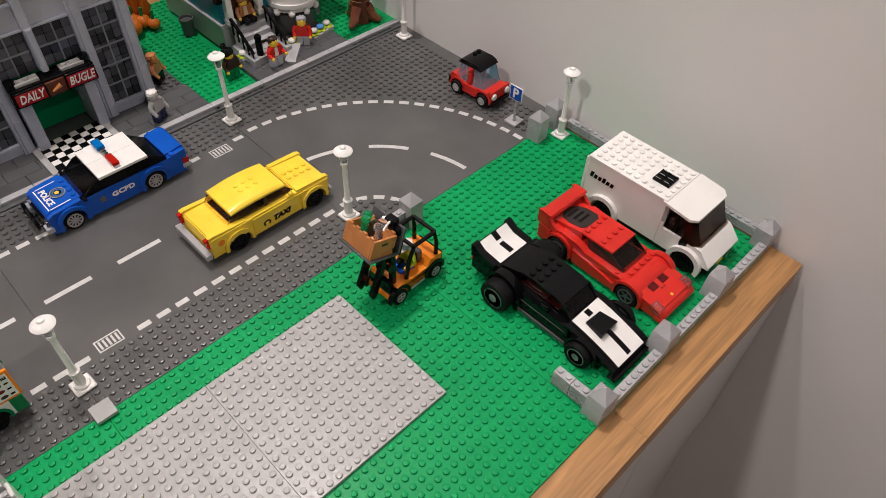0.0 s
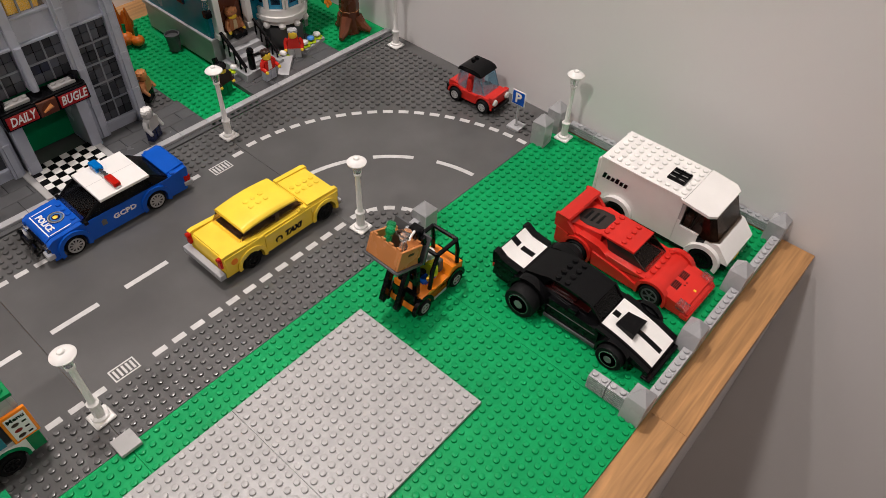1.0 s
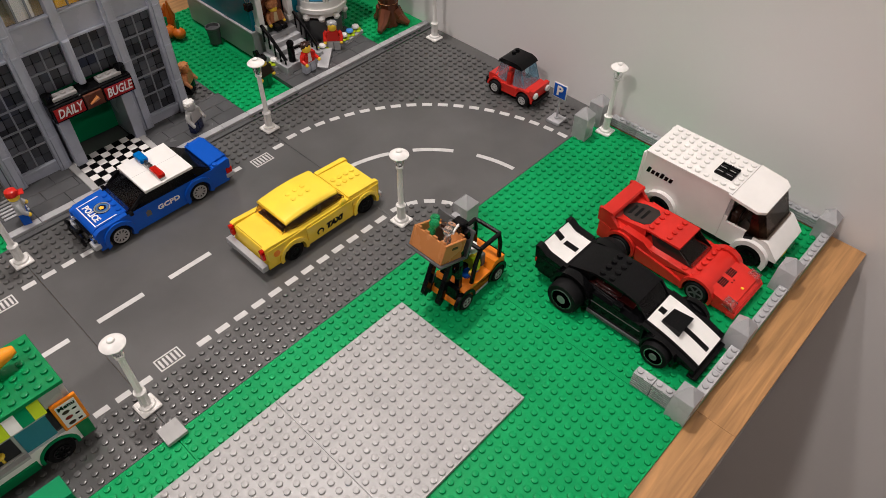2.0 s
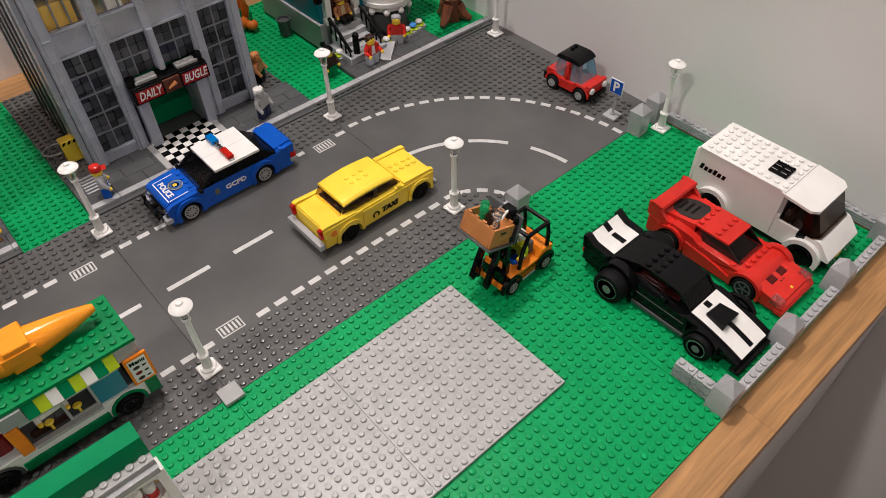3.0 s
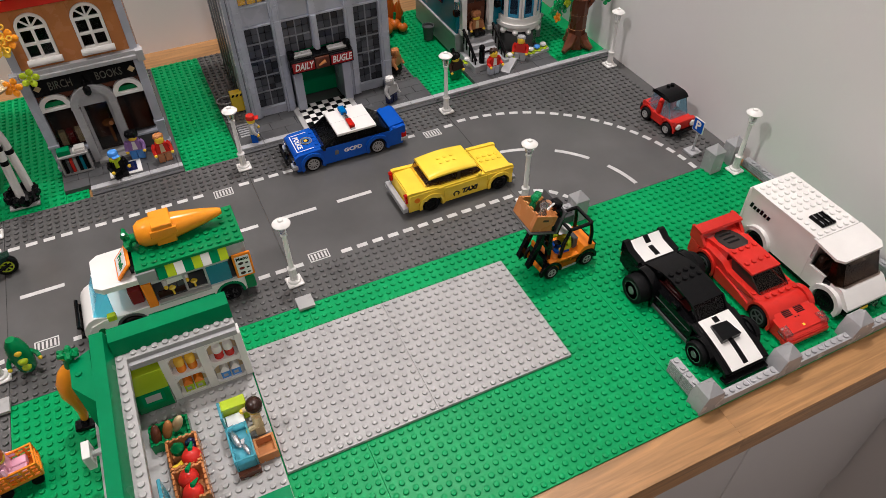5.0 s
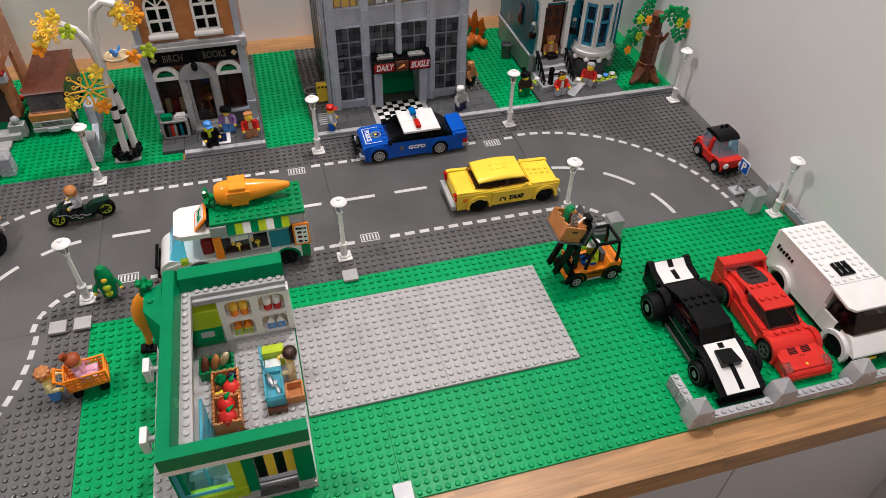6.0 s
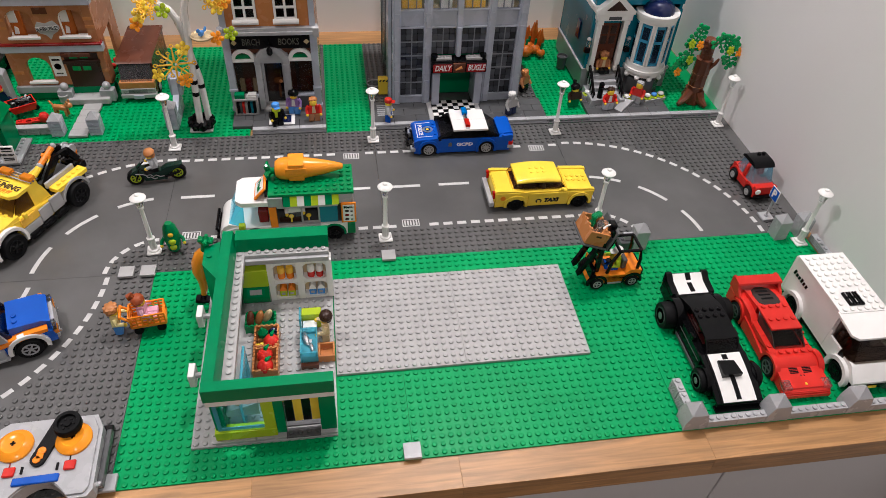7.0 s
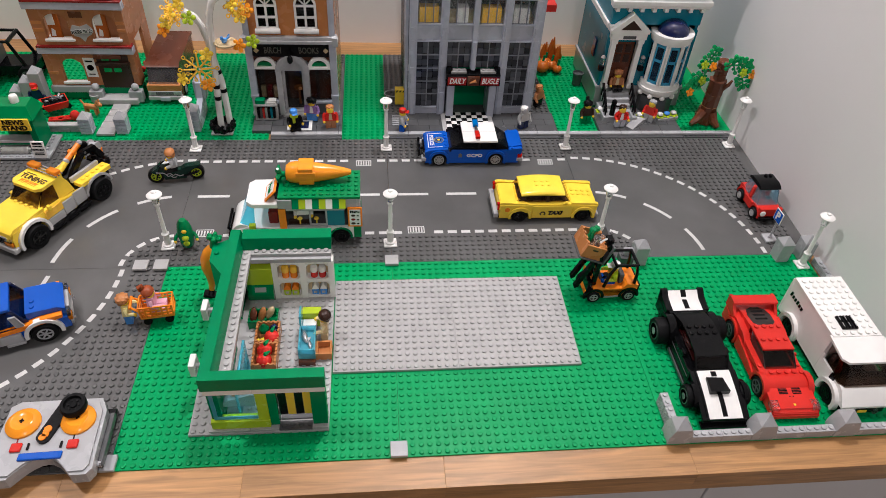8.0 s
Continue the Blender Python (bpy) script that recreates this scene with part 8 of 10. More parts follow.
    Shape().box(6.0, 0.6, 1.2, 9.8, 0.8, 9.4, 0.02).obj("door", SHOPGLASS, t, "dark glazed door")
    Shape().box(6.0, 0.3, 1.2, 6.4, 0.9, 9.4, 0.03).box(9.4, 0.3, 1.2, 9.8, 0.9, 9.4, 0.03).obj("door_frame", GREY, t)
    half_disc(7.9, 9.2, 2.0, -0.4, 0.3).obj("door_fanlight", GREY, t, "grey arch filling")
    Shape().ball(8.9, 0.5, 5.2, 0.32, 10).obj("door_knob", NOUGAT, t)
    Shape().box(5.6, -1.6, 0.2, 10.2, 0.6, 0.8, 0.04).box(6.0, -0.6, 0.8, 9.8, 0.6, 1.2, 0.04).obj("door_step", PALE, t)
    # upper wall with arched windows
    wins = (4.5, 11.0)
    for z0, z1 in ((15.7, 24.6), (24.6, H)):
        zb, zt = z0 + 1.0, z0 + 5.4
        top = min(z1, zt + 2.6)
        for x0, x1 in ((1.3, wins[0] - 1.9), (wins[0] + 1.9, wins[1] - 1.9), (wins[1] + 1.9, 14.7)):
            Shape().box(x0, 0.0, z0, x1, 0.7, z1, 0.03).obj("wall_panel", NOUGAT, t)
        for c in wins:
            Shape().box(c - 1.9, 0.0, z0, c + 1.9, 0.7, zb, 0.03).obj("wall_panel", NOUGAT, t)
            pts = [(c - 1.9, z1), (c - 1.9, zt)] + [(c - 1.9 * math.cos(math.pi * i / 12), zt + 1.9 * math.sin(math.pi * i / 12)) for i in range(1, 12)] + [(c + 1.9, zt), (c + 1.9, z1)]
            Shape().prism(pts, 0.0, 0.7, "y").obj("arch_panel", NOUGAT, t)
            Shape().lathe(c - 2.1, -0.3, zb - 0.1, [(0.4, 0), (0.45, 0.05), (0.45, 4.15), (0.4, 4.2)], 12, "x").obj("window_sill", WHITE, t)
            w = Shape().box(c - 1.7, 0.1, zb + 0.3, c + 1.7, 0.2, zt, 0.0).obj("window", SMOKEBLACK, t, "dark clear window in a white frame")
            half_disc(c, zt, 1.6, 0.1, 0.2).obj("fan_pane", SMOKEBLACK, w)
            half_ring(c, zt, 1.5, 1.88, -0.2, 0.4).obj("frame_arch", WHITE, w)
            for x in (c - 1.85, c - 0.19, c + 1.47):
                Shape().box(x, -0.2, zb + 0.2, x + 0.38, 0.4, zt, 0.03).obj("frame_bar", WHITE, w)
            for z in (zb + 0.2, (zb + zt) / 2 - 0.1, zt - 0.3):
                Shape().box(c - 1.47, -0.18, z, c + 1.47, 0.38, z + 0.35, 0.03).obj("frame_bar", WHITE, w)
            for ang in (45, 90, 135):
                q = radians(ang)
                Shape().tube([(c, 0.05, zt), (c + 1.5 * math.cos(q), 0.05, zt + 1.5 * math.sin(q))], 0.14, 6).obj("fan_bar", WHITE, w)
    Shape().box(0.0, -0.5, 23.7, 16.0, 0.8, 25.0, 0.06).obj("red_band", RED, t, "red band between the storeys")
    for x in (0.25, 15.2):
        Shape().box(x, 0.8, 0.2, x + 0.55, 17.5, H, 0.03).obj("side_wall", BRICKBROWN, t)
    Shape().box(0.25, 17.5, 0.2, 15.75, 18.0, H, 0.03).obj("back_wall", BRICKBROWN, t)
    Shape().box(0.8, 6.0, 0.2, 15.2, 6.3, H, 0.02).obj("inner_wall", DKBROWN, t)
    Shape().box(0.1, -0.3, H, 15.9, 18.0, H + 0.4, 0.05).obj("roof", DKGREY, t)
    Shape().cyl(8.4, 3.4, 3.6, 0.9, 0.3, 16).box(8.2, 3.2, 0.4, 8.6, 3.6, 3.6, 0.05).obj("round_table", NOUGAT, t)
    for x0 in (6.4, 9.2, 12.0, 2.0):
        Shape().box(x0, 5.2, 0.4, x0 + 2.2, 5.9, 8.0, 0.05).obj("bookcase", BROWN, t)
    for k, mt in enumerate((TAN, DKRED, TAN)):
        Shape().box(1.8 + 1.1 * k, 1.2, 3.0, 2.6 + 1.1 * k, 2.0, 5.2, 0.04).obj("display_book", mt, t)


bookshop()
bs = thing("book_stand", at(8.4, 69.4, 0.62), "grey book stand with red and blue books before the shop", "book stand")
Shape().box(0, 0, 0, 4.0, 1.6, 0.3, 0.04).box(0, 1.3, 0.3, 4.0, 1.6, 2.8, 0.03).box(0, 0, 0.3, 0.3, 1.3, 2.8, 0.03).box(3.7, 0, 0.3, 4.0, 1.3, 2.8, 0.03).box(0, 0, 2.8, 4.0, 1.6, 3.1, 0.03).obj("case", PALE, bs)
for i, mt in enumerate((BLACK, DKGREY, RED, PALE, BLACK, TEAL, BLACK)):
    Shape().box(0.4 + 0.46 * i, 0.1, 0.3, 0.8 + 0.46 * i, 1.2, 2.3, 0.03).obj("book", mt, bs)
Shape().box(0.2, 0.3, 3.1, 1.9, 1.5, 3.9, 0.06).obj("stacked_book", DKGREEN, bs)
Shape().box(2.2, 0.3, 3.1, 3.8, 1.4, 3.5, 0.04).box(2.5, 0.4, 3.5, 3.9, 1.5, 3.8, 0.04).obj("stacked_book", WHITE, bs)
s = Shape().box(-2.2, -1.6, 0, 2.2, 1.6, 0.12, 0.03)
tagged(s.obj("floor_mat", WHITE, m=at(16.4, 67.6, 0.61)), "pale mat with a dark print on the pavement", "mat")
s = Shape().box(-1.6, -1.1, 0, 1.6, 1.1, 0.1, 0.03)
tagged(s.obj("newspaper", NAVY, m=at(16.4, 67.6, 0.74)), "dark printed sheet lying on the pale mat", "sheet")


# ---- blue house ----
def blue_house():
    t = thing("blue_house", at(72, 75, 0.2), "teal toy townhouse with white trim and a bay window", "building")
    H = 30.0
    Shape().box(0.8, 0.0, 0.2, 18.0, 17.0, 4.0, 0.05).obj("foundation", STONE, t, "grey stone foundation")
    Shape().box(0.6, -0.2, 4.0, 18.2, 17.2, 4.6, 0.05).obj("plinth_band", GREY, t)
    Shape().box(1.0, 0.1, 4.6, 2.2, 0.7, 16.0, 0.03).obj("wall_panel", TEAL, t)
    Shape().box(6.8, 0.1, 4.6, 17.8, 0.7, 16.0, 0.03).obj("wall_panel", TEAL, t)
    Shape().box(2.2, 0.1, 13.6, 6.8, 0.7, 16.0, 0.03).obj("wall_panel", TEAL, t)
    Shape().box(1.0, 0.1, 17.0, 17.8, 0.7, 20.4, 0.03).obj("wall_panel", TEAL, t)
    Shape().box(1.0, 0.1, 21.8, 17.8, 0.7, H, 0.03).obj("wall_panel", TEAL, t)
    Shape().box(0.95, 0.7, 4.6, 1.5, 17.0, H, 0.03).obj("side_wall", TEAL, t)
    Shape().box(17.3, 0.7, 4.6, 17.85, 17.0, H, 0.03).obj("side_wall", TEAL, t)
    Shape().box(0.95, 16.6, 4.6, 17.85, 17.0, H, 0.03).obj("back_wall", TEAL, t)
    Shape().box(0.5, -0.5, H, 18.3, 17.4, H + 0.5, 0.05).obj("roof", DKGREY, t)
    for z in (16.0,):
        Shape().box(0.7, -0.5, z, 7.5, 0.8, z + 1.0, 0.06).obj("trim_band", WHITE, t)
        Shape().box(0.6, 0.8, z, 1.2, 17.2, z + 1.0, 0.05).obj("trim_band", WHITE, t)
    Shape().box(0.4, -0.8, 20.4, 18.4, 0.9, 21.0, 0.06).box(0.2, -1.1, 21.0, 18.6, 0.9, 21.8, 0.08).obj("cornice", WHITE, t, "white cornice")
    for k in range(8):
        Shape().box(1.0 + 2.25 * k, -0.95, 19.8, 1.7 + 2.25 * k, 0.1, 20.5, 0.05).obj("bracket", WHITE, t)
    Shape().box(1.4, 0.3, 20.9, 1.6, 17.0, 22.0, 0.0).obj("side_trim", WHITE, t)
    Shape().box(0.65, 5.2, 8.0, 0.95, 6.8, 11.5, 0.03).obj("side_shutter", NAVY, t, "dark side shutter")
    for x in (4.2, 13.0):
        f = Shape().box(x - 1.5, -0.1, 22.2, x + 1.5, 0.3, 22.6, 0.03).box(x - 1.5, -0.1, 27.4, x + 1.5, 0.3, 27.8, 0.03).box(x - 1.5, -0.1, 22.6, x - 1.1, 0.3, 27.4, 0.03).box(x + 1.1, -0.1, 22.6, x + 1.5, 0.3, 27.4, 0.03)
        w = f.obj("window", WHITE, t, "white window frame")
        Shape().box(x - 1.1, 0.0, 22.6, x + 1.1, 0.15, 27.4, 0.0).obj("pane", SMOKEBLACK, w)
    # portico
    for x in (1.6, 6.6):
        Shape().box(x, -1.0, 4.6, x + 0.9, 0.2, 14.6, 0.06).box(x - 0.15, -1.15, 4.6, x + 1.05, 0.2, 5.4, 0.05).box(x - 0.15, -1.15, 13.8, x + 1.05, 0.2, 14.6, 0.05).obj("column", WHITE, t, "white door column")
    Shape().box(1.2, -1.2, 14.6, 7.9, 0.4, 15.8, 0.06).obj("lintel", WHITE, t)
    s = Shape().prism([(0.9, 15.8), (8.2, 15.8), (8.2, 16.4), (4.55, 19.6), (0.9, 16.4)], -1.3, 0.2, "y")
    s.obj("gable", WHITE, t, "white triangular gable")
    Shape().prism([(2.6, 16.6), (6.5, 16.6), (4.55, 18.4)], -1.36, -1.28, "y").obj("gable_panel", DKBROWN, t)
    Shape().box(2.7, 0.2, 4.6, 6.4, 0.6, 13.6, 0.04).obj("door", BROWN, t, "reddish-brown front door")
    for z in (9.5, 11.5):
        for x in (3.2, 4.8):
            Shape().box(x, 0.1, z, x + 1.1, 0.22, z + 1.6, 0.03).obj("door_panel", DKBROWN, t)
    Shape().box(3.4, -1.25, 14.8, 5.8, -1.15, 15.4, 0.0).obj("number_bar", DKGREY, t, "plain dark bar")
    for x in (0.7, 8.4):
        Shape().box(x - 0.5, -1.0, 8.2, x + 0.5, -0.1, 9.2, 0.08).obj("lamp_bracket", BLACK, t)
        Shape().lathe(x, -0.6, 9.2, [(0.3, 0), (0.42, 0.5), (0.36, 1.5), (0.3, 1.6)], 10).obj("lamp_glass", GLASS, t, "clear wall lamp")
        Shape().lathe(x, -0.6, 10.8, [(0.45, 0), (0.4, 0.2), (0.15, 0.45)], 10).obj("lamp_cap", PALE, t)
    # steps and railings
    for k in range(5):
        Shape().box(2.0, -1.8 - 1.0 * k, 0.2, 7.0, -0.8 - 1.0 * k, 4.0 - 0.75 * k, 0.05).obj("stair_step", GREY, t)
    for x in (1.7, 7.3):
        s = Shape().tube([(x, -1.2, 5.8), (x, -3.4, 4.4), (x, -6.0, 2.3)], 0.26, 7)
        for k in range(5):
            s.tube([(x, -1.4 - 1.1 * k, 3.4 - 0.7 * k), (x, -1.4 - 1.1 * k, 5.6 - 0.75 * k)], 0.14, 6)
        s.obj("stair_railing", BLACK, t, "black stair railing")
        Shape().box(x - 0.5, -6.6, 0.2, x + 0.5, -0.9, 1.6, 0.06).obj("stair_cheek", STONE, t)
    # bay window: half an octagon
    cx, cy = 12.8, -0.3

    def octa(r, k=1.0):
        return [(cx + r * math.cos(a), cy - k * r * math.sin(a)) for a in [math.pi * i / 4 + math.pi / 8 for i in range(-1, 5)]]
    Shape().prism(octa(3.5), 0.4, 3.6, "z").obj("bay_foot", DKGREY, t)
    for r, z0, z1 in ((3.6, 4.2, 5.0), (4.1, 5.0, 5.6), (3.75, 5.6, 6.6), (3.72, 14.6, 15.0), (3.85, 15.0, 15.6), (4.0, 15.6, 16.2)):
        Shape().prism([(cx + r * 0.99 * math.cos(a), cy - r * 0.99 * math.sin(a)) for a in [math.pi * (i - 2) / 16 for i in range(21)]], z0, z1, "z").obj("bay_ring", WHITE, t, "round white bay moulding")
    pts = octa(3.45)
    for (ax, ay), (bx, by) in zip(pts, pts[1:]):
        w = pane(t, [(bx, by, 6.6), (ax, ay, 6.6), (ax, ay, 14.6), (bx, by, 14.6)], NAVYGLASS, "bay_window", 0.1, "dark blue clear bay window")
        d = Vector((bx - ax, by - ay, 0)).normalized()
        out = Vector((d.y, -d.x, 0))
        if out.dot(Vector(((ax + bx) / 2 - cx, (ay + by) / 2 - cy, 0))) < 0:
            out = -out
        ln = math.hypot(bx - ax, by - ay)
        for u0, u1, z0, z1, mt in ((0, 0.34, 6.6, 14.6, WHITE), (ln - 0.34, ln, 6.6, 14.6, WHITE), (0.4, 0.66, 6.9, 14.4, AZURE), (ln - 0.66, ln - 0.4, 6.9, 14.4, AZURE),
                                   (0.4, ln - 0.4, 6.7, 7.2, AZURE), (0.4, ln - 0.4, 13.9, 14.5, AZURE), (0.4, ln - 0.4, 11.0, 11.5, AZURE)):
            p0, p1 = Vector((ax, ay, 0)) + d * u0, Vector((ax, ay, 0)) + d * u1
            q0, q1 = p0 + out * (0.3 if mt is WHITE else 0.14), p1 + out * (0.3 if mt is WHITE else 0.14)
            Shape().prism([(p0.x, p0.y), (p1.x, p1.y), (q1.x, q1.y), (q0.x, q0.y)], z0, z1, "z").obj("frame_bar", mt, w, "white upright" if mt is WHITE else "azure frame bar")
    d = Shape()
    d.lathe(cx, cy - 0.2, 16.2, [(2.9, 0), (2.85, 0.5), (2.5, 1.2), (1.8, 1.8), (0.9, 2.15), (0.2, 2.2)], 20)
    d.obj("bay_dome", NAVY, t, "glossy navy dome")
    for k in range(5):
        a = math.pi * (k + 0.5) / 5
        Shape().ball(cx + 3.7 * math.cos(a), cy - 3.7 * math.sin(a), 4.2, 0.55, 8).obj("bay_bracket", WHITE, t)


NAVYGLASS = clear("dark_blue_clear_plastic", (0.06, 0.12, 0.2))
AZURE = surface("azure_plastic", (0.05, 0.32, 0.52), 0.28)
blue_house()


def planter(x, y, w, rz, n):
    t = thing("flower_bed", at(x, y, 0.6, rz), "low grey stone flower bed with pale flowers and lime leaves", "flower bed", "flower beds by the house")
    Shape().prism([(-w / 2, -0.9), (w / 2, -0.9), (w / 2 + 0.6, 0.9), (-w / 2, 0.9)], 0, 0.5, "z").obj("bed_edge", GREY, t)
    for k in range(n):
        px = -w / 2 + (k + 0.5) * w / n
        s = Shape()
        for i in range(5):
            a = i * 2 * math.pi / 5 + k
            s.ball(px + 0.55 * math.cos(a), 0.55 * math.sin(a), 0.65, 0.38, 8, 1, 1, 0.4)
        s.obj("leaf_plate", LIME, t, "lime leaves")
        Shape().lathe(px, 0, 0.75, [(0.2, 0), (0.6, 0.35), (0.5, 0.6), (0.2, 0.7)], 8).obj("blossom", (WHITE, SKY)[k % 2], t)


planter(86.2, 70.0, 4.4, 12, 3)
planter(80.6, 69.6, 2.2, -25, 1)
planter(73.4, 71.6, 1.4, 0, 1)
t = thing("hand_pump", at(75.0, 69.4, 0.6), "black toy water pump on a grey block", "pump")
Shape().box(-1.0, -0.8, 0, 2.4, 1.0, 1.2, 0.06).obj("block", GREY, t)
Shape().cyl(0, 0, 1.2, 0.5, 2.2, 12).ball(0, 0, 3.9, 0.55, 10).obj("pump_body", BLACK, t)
Shape().tube([(0.2, 0, 3.0), (1.2, -0.2, 3.1), (2.0, -0.3, 2.6)], 0.2, 7).obj("spout", BLACK, t)
t = thing("slab_step", at(79.4, 67.8, 0.6, 40), "light grey wedge slab lying on the pavement", "slab")
Shape().prism([(-1.8, 0.0), (1.8, 0.0), (1.8, 0.9), (-1.2, 0.3)], -0.8, 0.8, "y").obj("slab", GREY, t)

# ---- brown tree with green leaves ----
TRUNK = surface("brown_trunk_plastic", (0.15, 0.046, 0.022), 0.3)


def corner_tree():
    t = thing("tree", at(94.0, 69.7, 0.2), "brown toy tree with bright green leaf sprigs", "tree")
    k = Shape().lathe(0, 0, 0, [(2.1, 0), (1.95, 0.5), (1.8, 1.6), (1.75, 3.4), (1.8, 3.6), (1.75, 6.0), (1.85, 6.2), (1.8, 8.6), (1.95, 9.0), (1.35, 9.2), (1.3, 12.3), (1.45, 12.6), (1.2, 12.9)], 8)
    k.v = [(0.86 * x, 0.86 * y, z) for x, y, z in k.v]
    k.obj("trunk", TRUNK, t)
    for a, ln in ((205, 3.8), (300, 3.3), (20, 2.4), (110, 2.4)):
        c, s = math.cos(radians(a)), math.sin(radians(a))
        Shape().tube([(1.0 * c, 1.0 * s, 2.4), (0.6 * ln * c, 0.6 * ln * s, 0.9), (ln * c, ln * s, 0.3)], 0.8, 8, [1.0, 0.85, 0.4]).obj("root", TRUNK, t)
    for z in (3.5, 6.1):
        Shape().lathe(0, 0, z, [(1.5, 0), (1.6, 0.06), (1.5, 0.14)], 8).obj("bark_ring", NOUGAT, t)
    Shape().tube([(0.8, -0.8, 7.4), (1.6, -1.3, 8.6), (1.9, -1.5, 9.6)], 0.4, 7, [0.5, 0.35, 0.2]).obj("branch", TRUNK, t)
    Shape().tube([(0.0, 0.0, 11.0), (-1.4, -0.8, 11.8), (-2.4, -1.2, 12.2)], 0.4, 7, [0.5, 0.35, 0.2]).obj("branch", TRUNK, t)

    def limb(x, y, z, rz, lean, ln, mt=GREEN):
        """A flat leafy limb: a stem with paired twigs, each ending in a round leaf."""
        k = Shape().tube([(0, 0, 0), (0.12, 0.1, ln * 0.5), (0, 0, ln)], 0.17, 6)
        n = int(ln / 0.75)
        for i in range(n):
            z0 = ln * (i + 0.35) / n
            w = 1.45 - 0.75 * i / n
            for sx in (-1, 1):
                tip = (sx * w, 0.18 * ((i % 3) - 1), z0 + 0.5)
                k.tube([(0, 0, z0), (sx * w * 0.5, 0, z0 + 0.34), tip], 0.15, 5)
                k.lathe(tip[0], tip[1] - 0.16, tip[2], [(0.14, 0), (0.36, 0.0), (0.38, 0.16), (0.36, 0.32), (0.14, 0.32)], 9, "y")
                k.ball(sx * w * 0.55, 0.05, z0 + 0.05, 0.3, 7, 1.1, 0.5, 0.8)
        k.lathe(0, -0.16, ln, [(0.14, 0), (0.4, 0.0), (0.42, 0.16), (0.4, 0.32), (0.14, 0.32)], 9, "y")
        k.obj("leafy_limb", mt, t, m=at(x, y, z, rz, 0, lean))
    for x, y, z, rz, lean, ln in ((-4.6, -1.6, 11.6, 6, 22, 4.6), (-4.4, -1.6, 11.2, -8, -165, 2.6), (-5.0, -1.8, 9.8, 10, -140, 2.4), (-3.4, -1.6, 10.6, 15, -95, 2.2),
                                  (-0.2, -3.0, 13.5, -10, 82, 3.2), (1.6, -3.2, 12.8, -8, 40, 1.8), (2.2, -3.4, 12.4, 6, 160, 3.4), (0.2, -3.0, 13.4, 12, -40, 1.5)):
        limb(x, y, z, rz, lean, ln)
    Shape().tube([(-0.6, -0.8, 11.2), (-2.6, -1.4, 11.6), (-4.6, -1.6, 11.6)], 0.2, 6).obj("twig", BROWN, t)
    Shape().tube([(0.4, -1.0, 12.4), (0.2, -2.4, 13.2), (0.4, -3.0, 13.5)], 0.2, 6).obj("twig", BROWN, t)
    for x, y, z, mt in ((-4.8, -2.3, 13.1, LIME), (-4.3, -2.3, 10.0, LIME), (2.0, -3.9, 12.5, LIME), (-3.1, -2.2, 12.8, CARROT), (-5.9, -2.2, 7.6, CARROT), (3.9, -3.6, 12.0, CARROT)):
        k = Shape()
        for j in range(5):
            a = j * 2 * math.pi / 5 + x
            k.ball(0.55 * math.cos(a), 0.55 * math.sin(a), 0, 0.36, 8, 1, 1, 0.45)
        k.cyl(0, 0, -0.1, 0.26, 0.35, 8)
        k.obj("blossom", mt, t, "lime blossom" if mt is LIME else "orange blossom", m=at(x, y, z, 15, 75))


corner_tree()

RUST = surface("dark_orange_plastic", (0.55, 0.13, 0.015), 0.3)

# ---- between tower and house ----
tr = thing("dustbin", at(71.6, 83.7, 0.22), "dark grey ribbed toy dustbin on the green plate", "dustbin")
Shape().lathe(0, 0, 0, [(0.85, 0), (1.0, 2.2), (1.12, 2.3), (1.12, 2.6), (0.95, 2.6), (0.9, 2.2)], 14).obj("bin", DKGREY, tr)
for i, (x, y, r) in enumerate(((65.2, 88.5, 1.5), (67.4, 89.6, 1.2), (66.2, 90.5, 1.3), (68.4, 88.2, 1.0))):
    p = thing("pumpkin", at(x, y, 0.3), "orange toy pumpkin with a green stem in the garden", "pumpkin", "pumpkins behind the tower")
    Shape().ball(0, 0, r * 0.85, r, 12, 1, 1, 0.85).obj("fruit", RUST, p)
    Shape().tube([(0, 0, r * 1.5), (0.2, 0.1, r * 1.5 + 1.4)], 0.25, 6).obj("stem", MIDGREEN, p)
for x, y, hh in ((66.0, 91.5, 5.5), (67.6, 91.8, 6.5), (68.8, 91.0, 5.0)):
    p = thing("flame_bush", at(x, y, 0.3), "upright orange toy bush in the back garden", "bush", "orange bushes")
    for k in range(5):
        a = k * 1.26
        Shape().tube([(0, 0, 0), (0.5 * math.cos(a), 0.5 * math.sin(a), hh * 0.5), (0.3 * math.cos(a), 0.3 * math.sin(a), hh * (0.7 + 0.07 * k))], 0.4, 6, [0.5, 0.5, 0.12]).obj("blade", RUST, p)
lad = thing("fire_escape", at(61.9, 84.0, 0.3), "red toy ladder standing against the tower", "ladder")
for y in (-0.8, 0.8):
    Shape().box(-0.15, y - 0.12, 0, 0.15, y + 0.12, 24, 0.03).obj("rail", RED, lad)
for k in range(14):
    Shape().box(-0.1, -0.7, 1.2 + 1.6 * k, 0.1, 0.7, 1.4 + 1.6 * k, 0.02).obj("rung", RED, lad)
Shape().box(-0.6, -1.6, 15.8, 2.6, 1.4, 17.2, 0.06).obj("landing", RED, lad)
ybx = thing("news_box", at(34.9, 76.0, 0.3), "yellow toy newspaper box with black top", "news box")
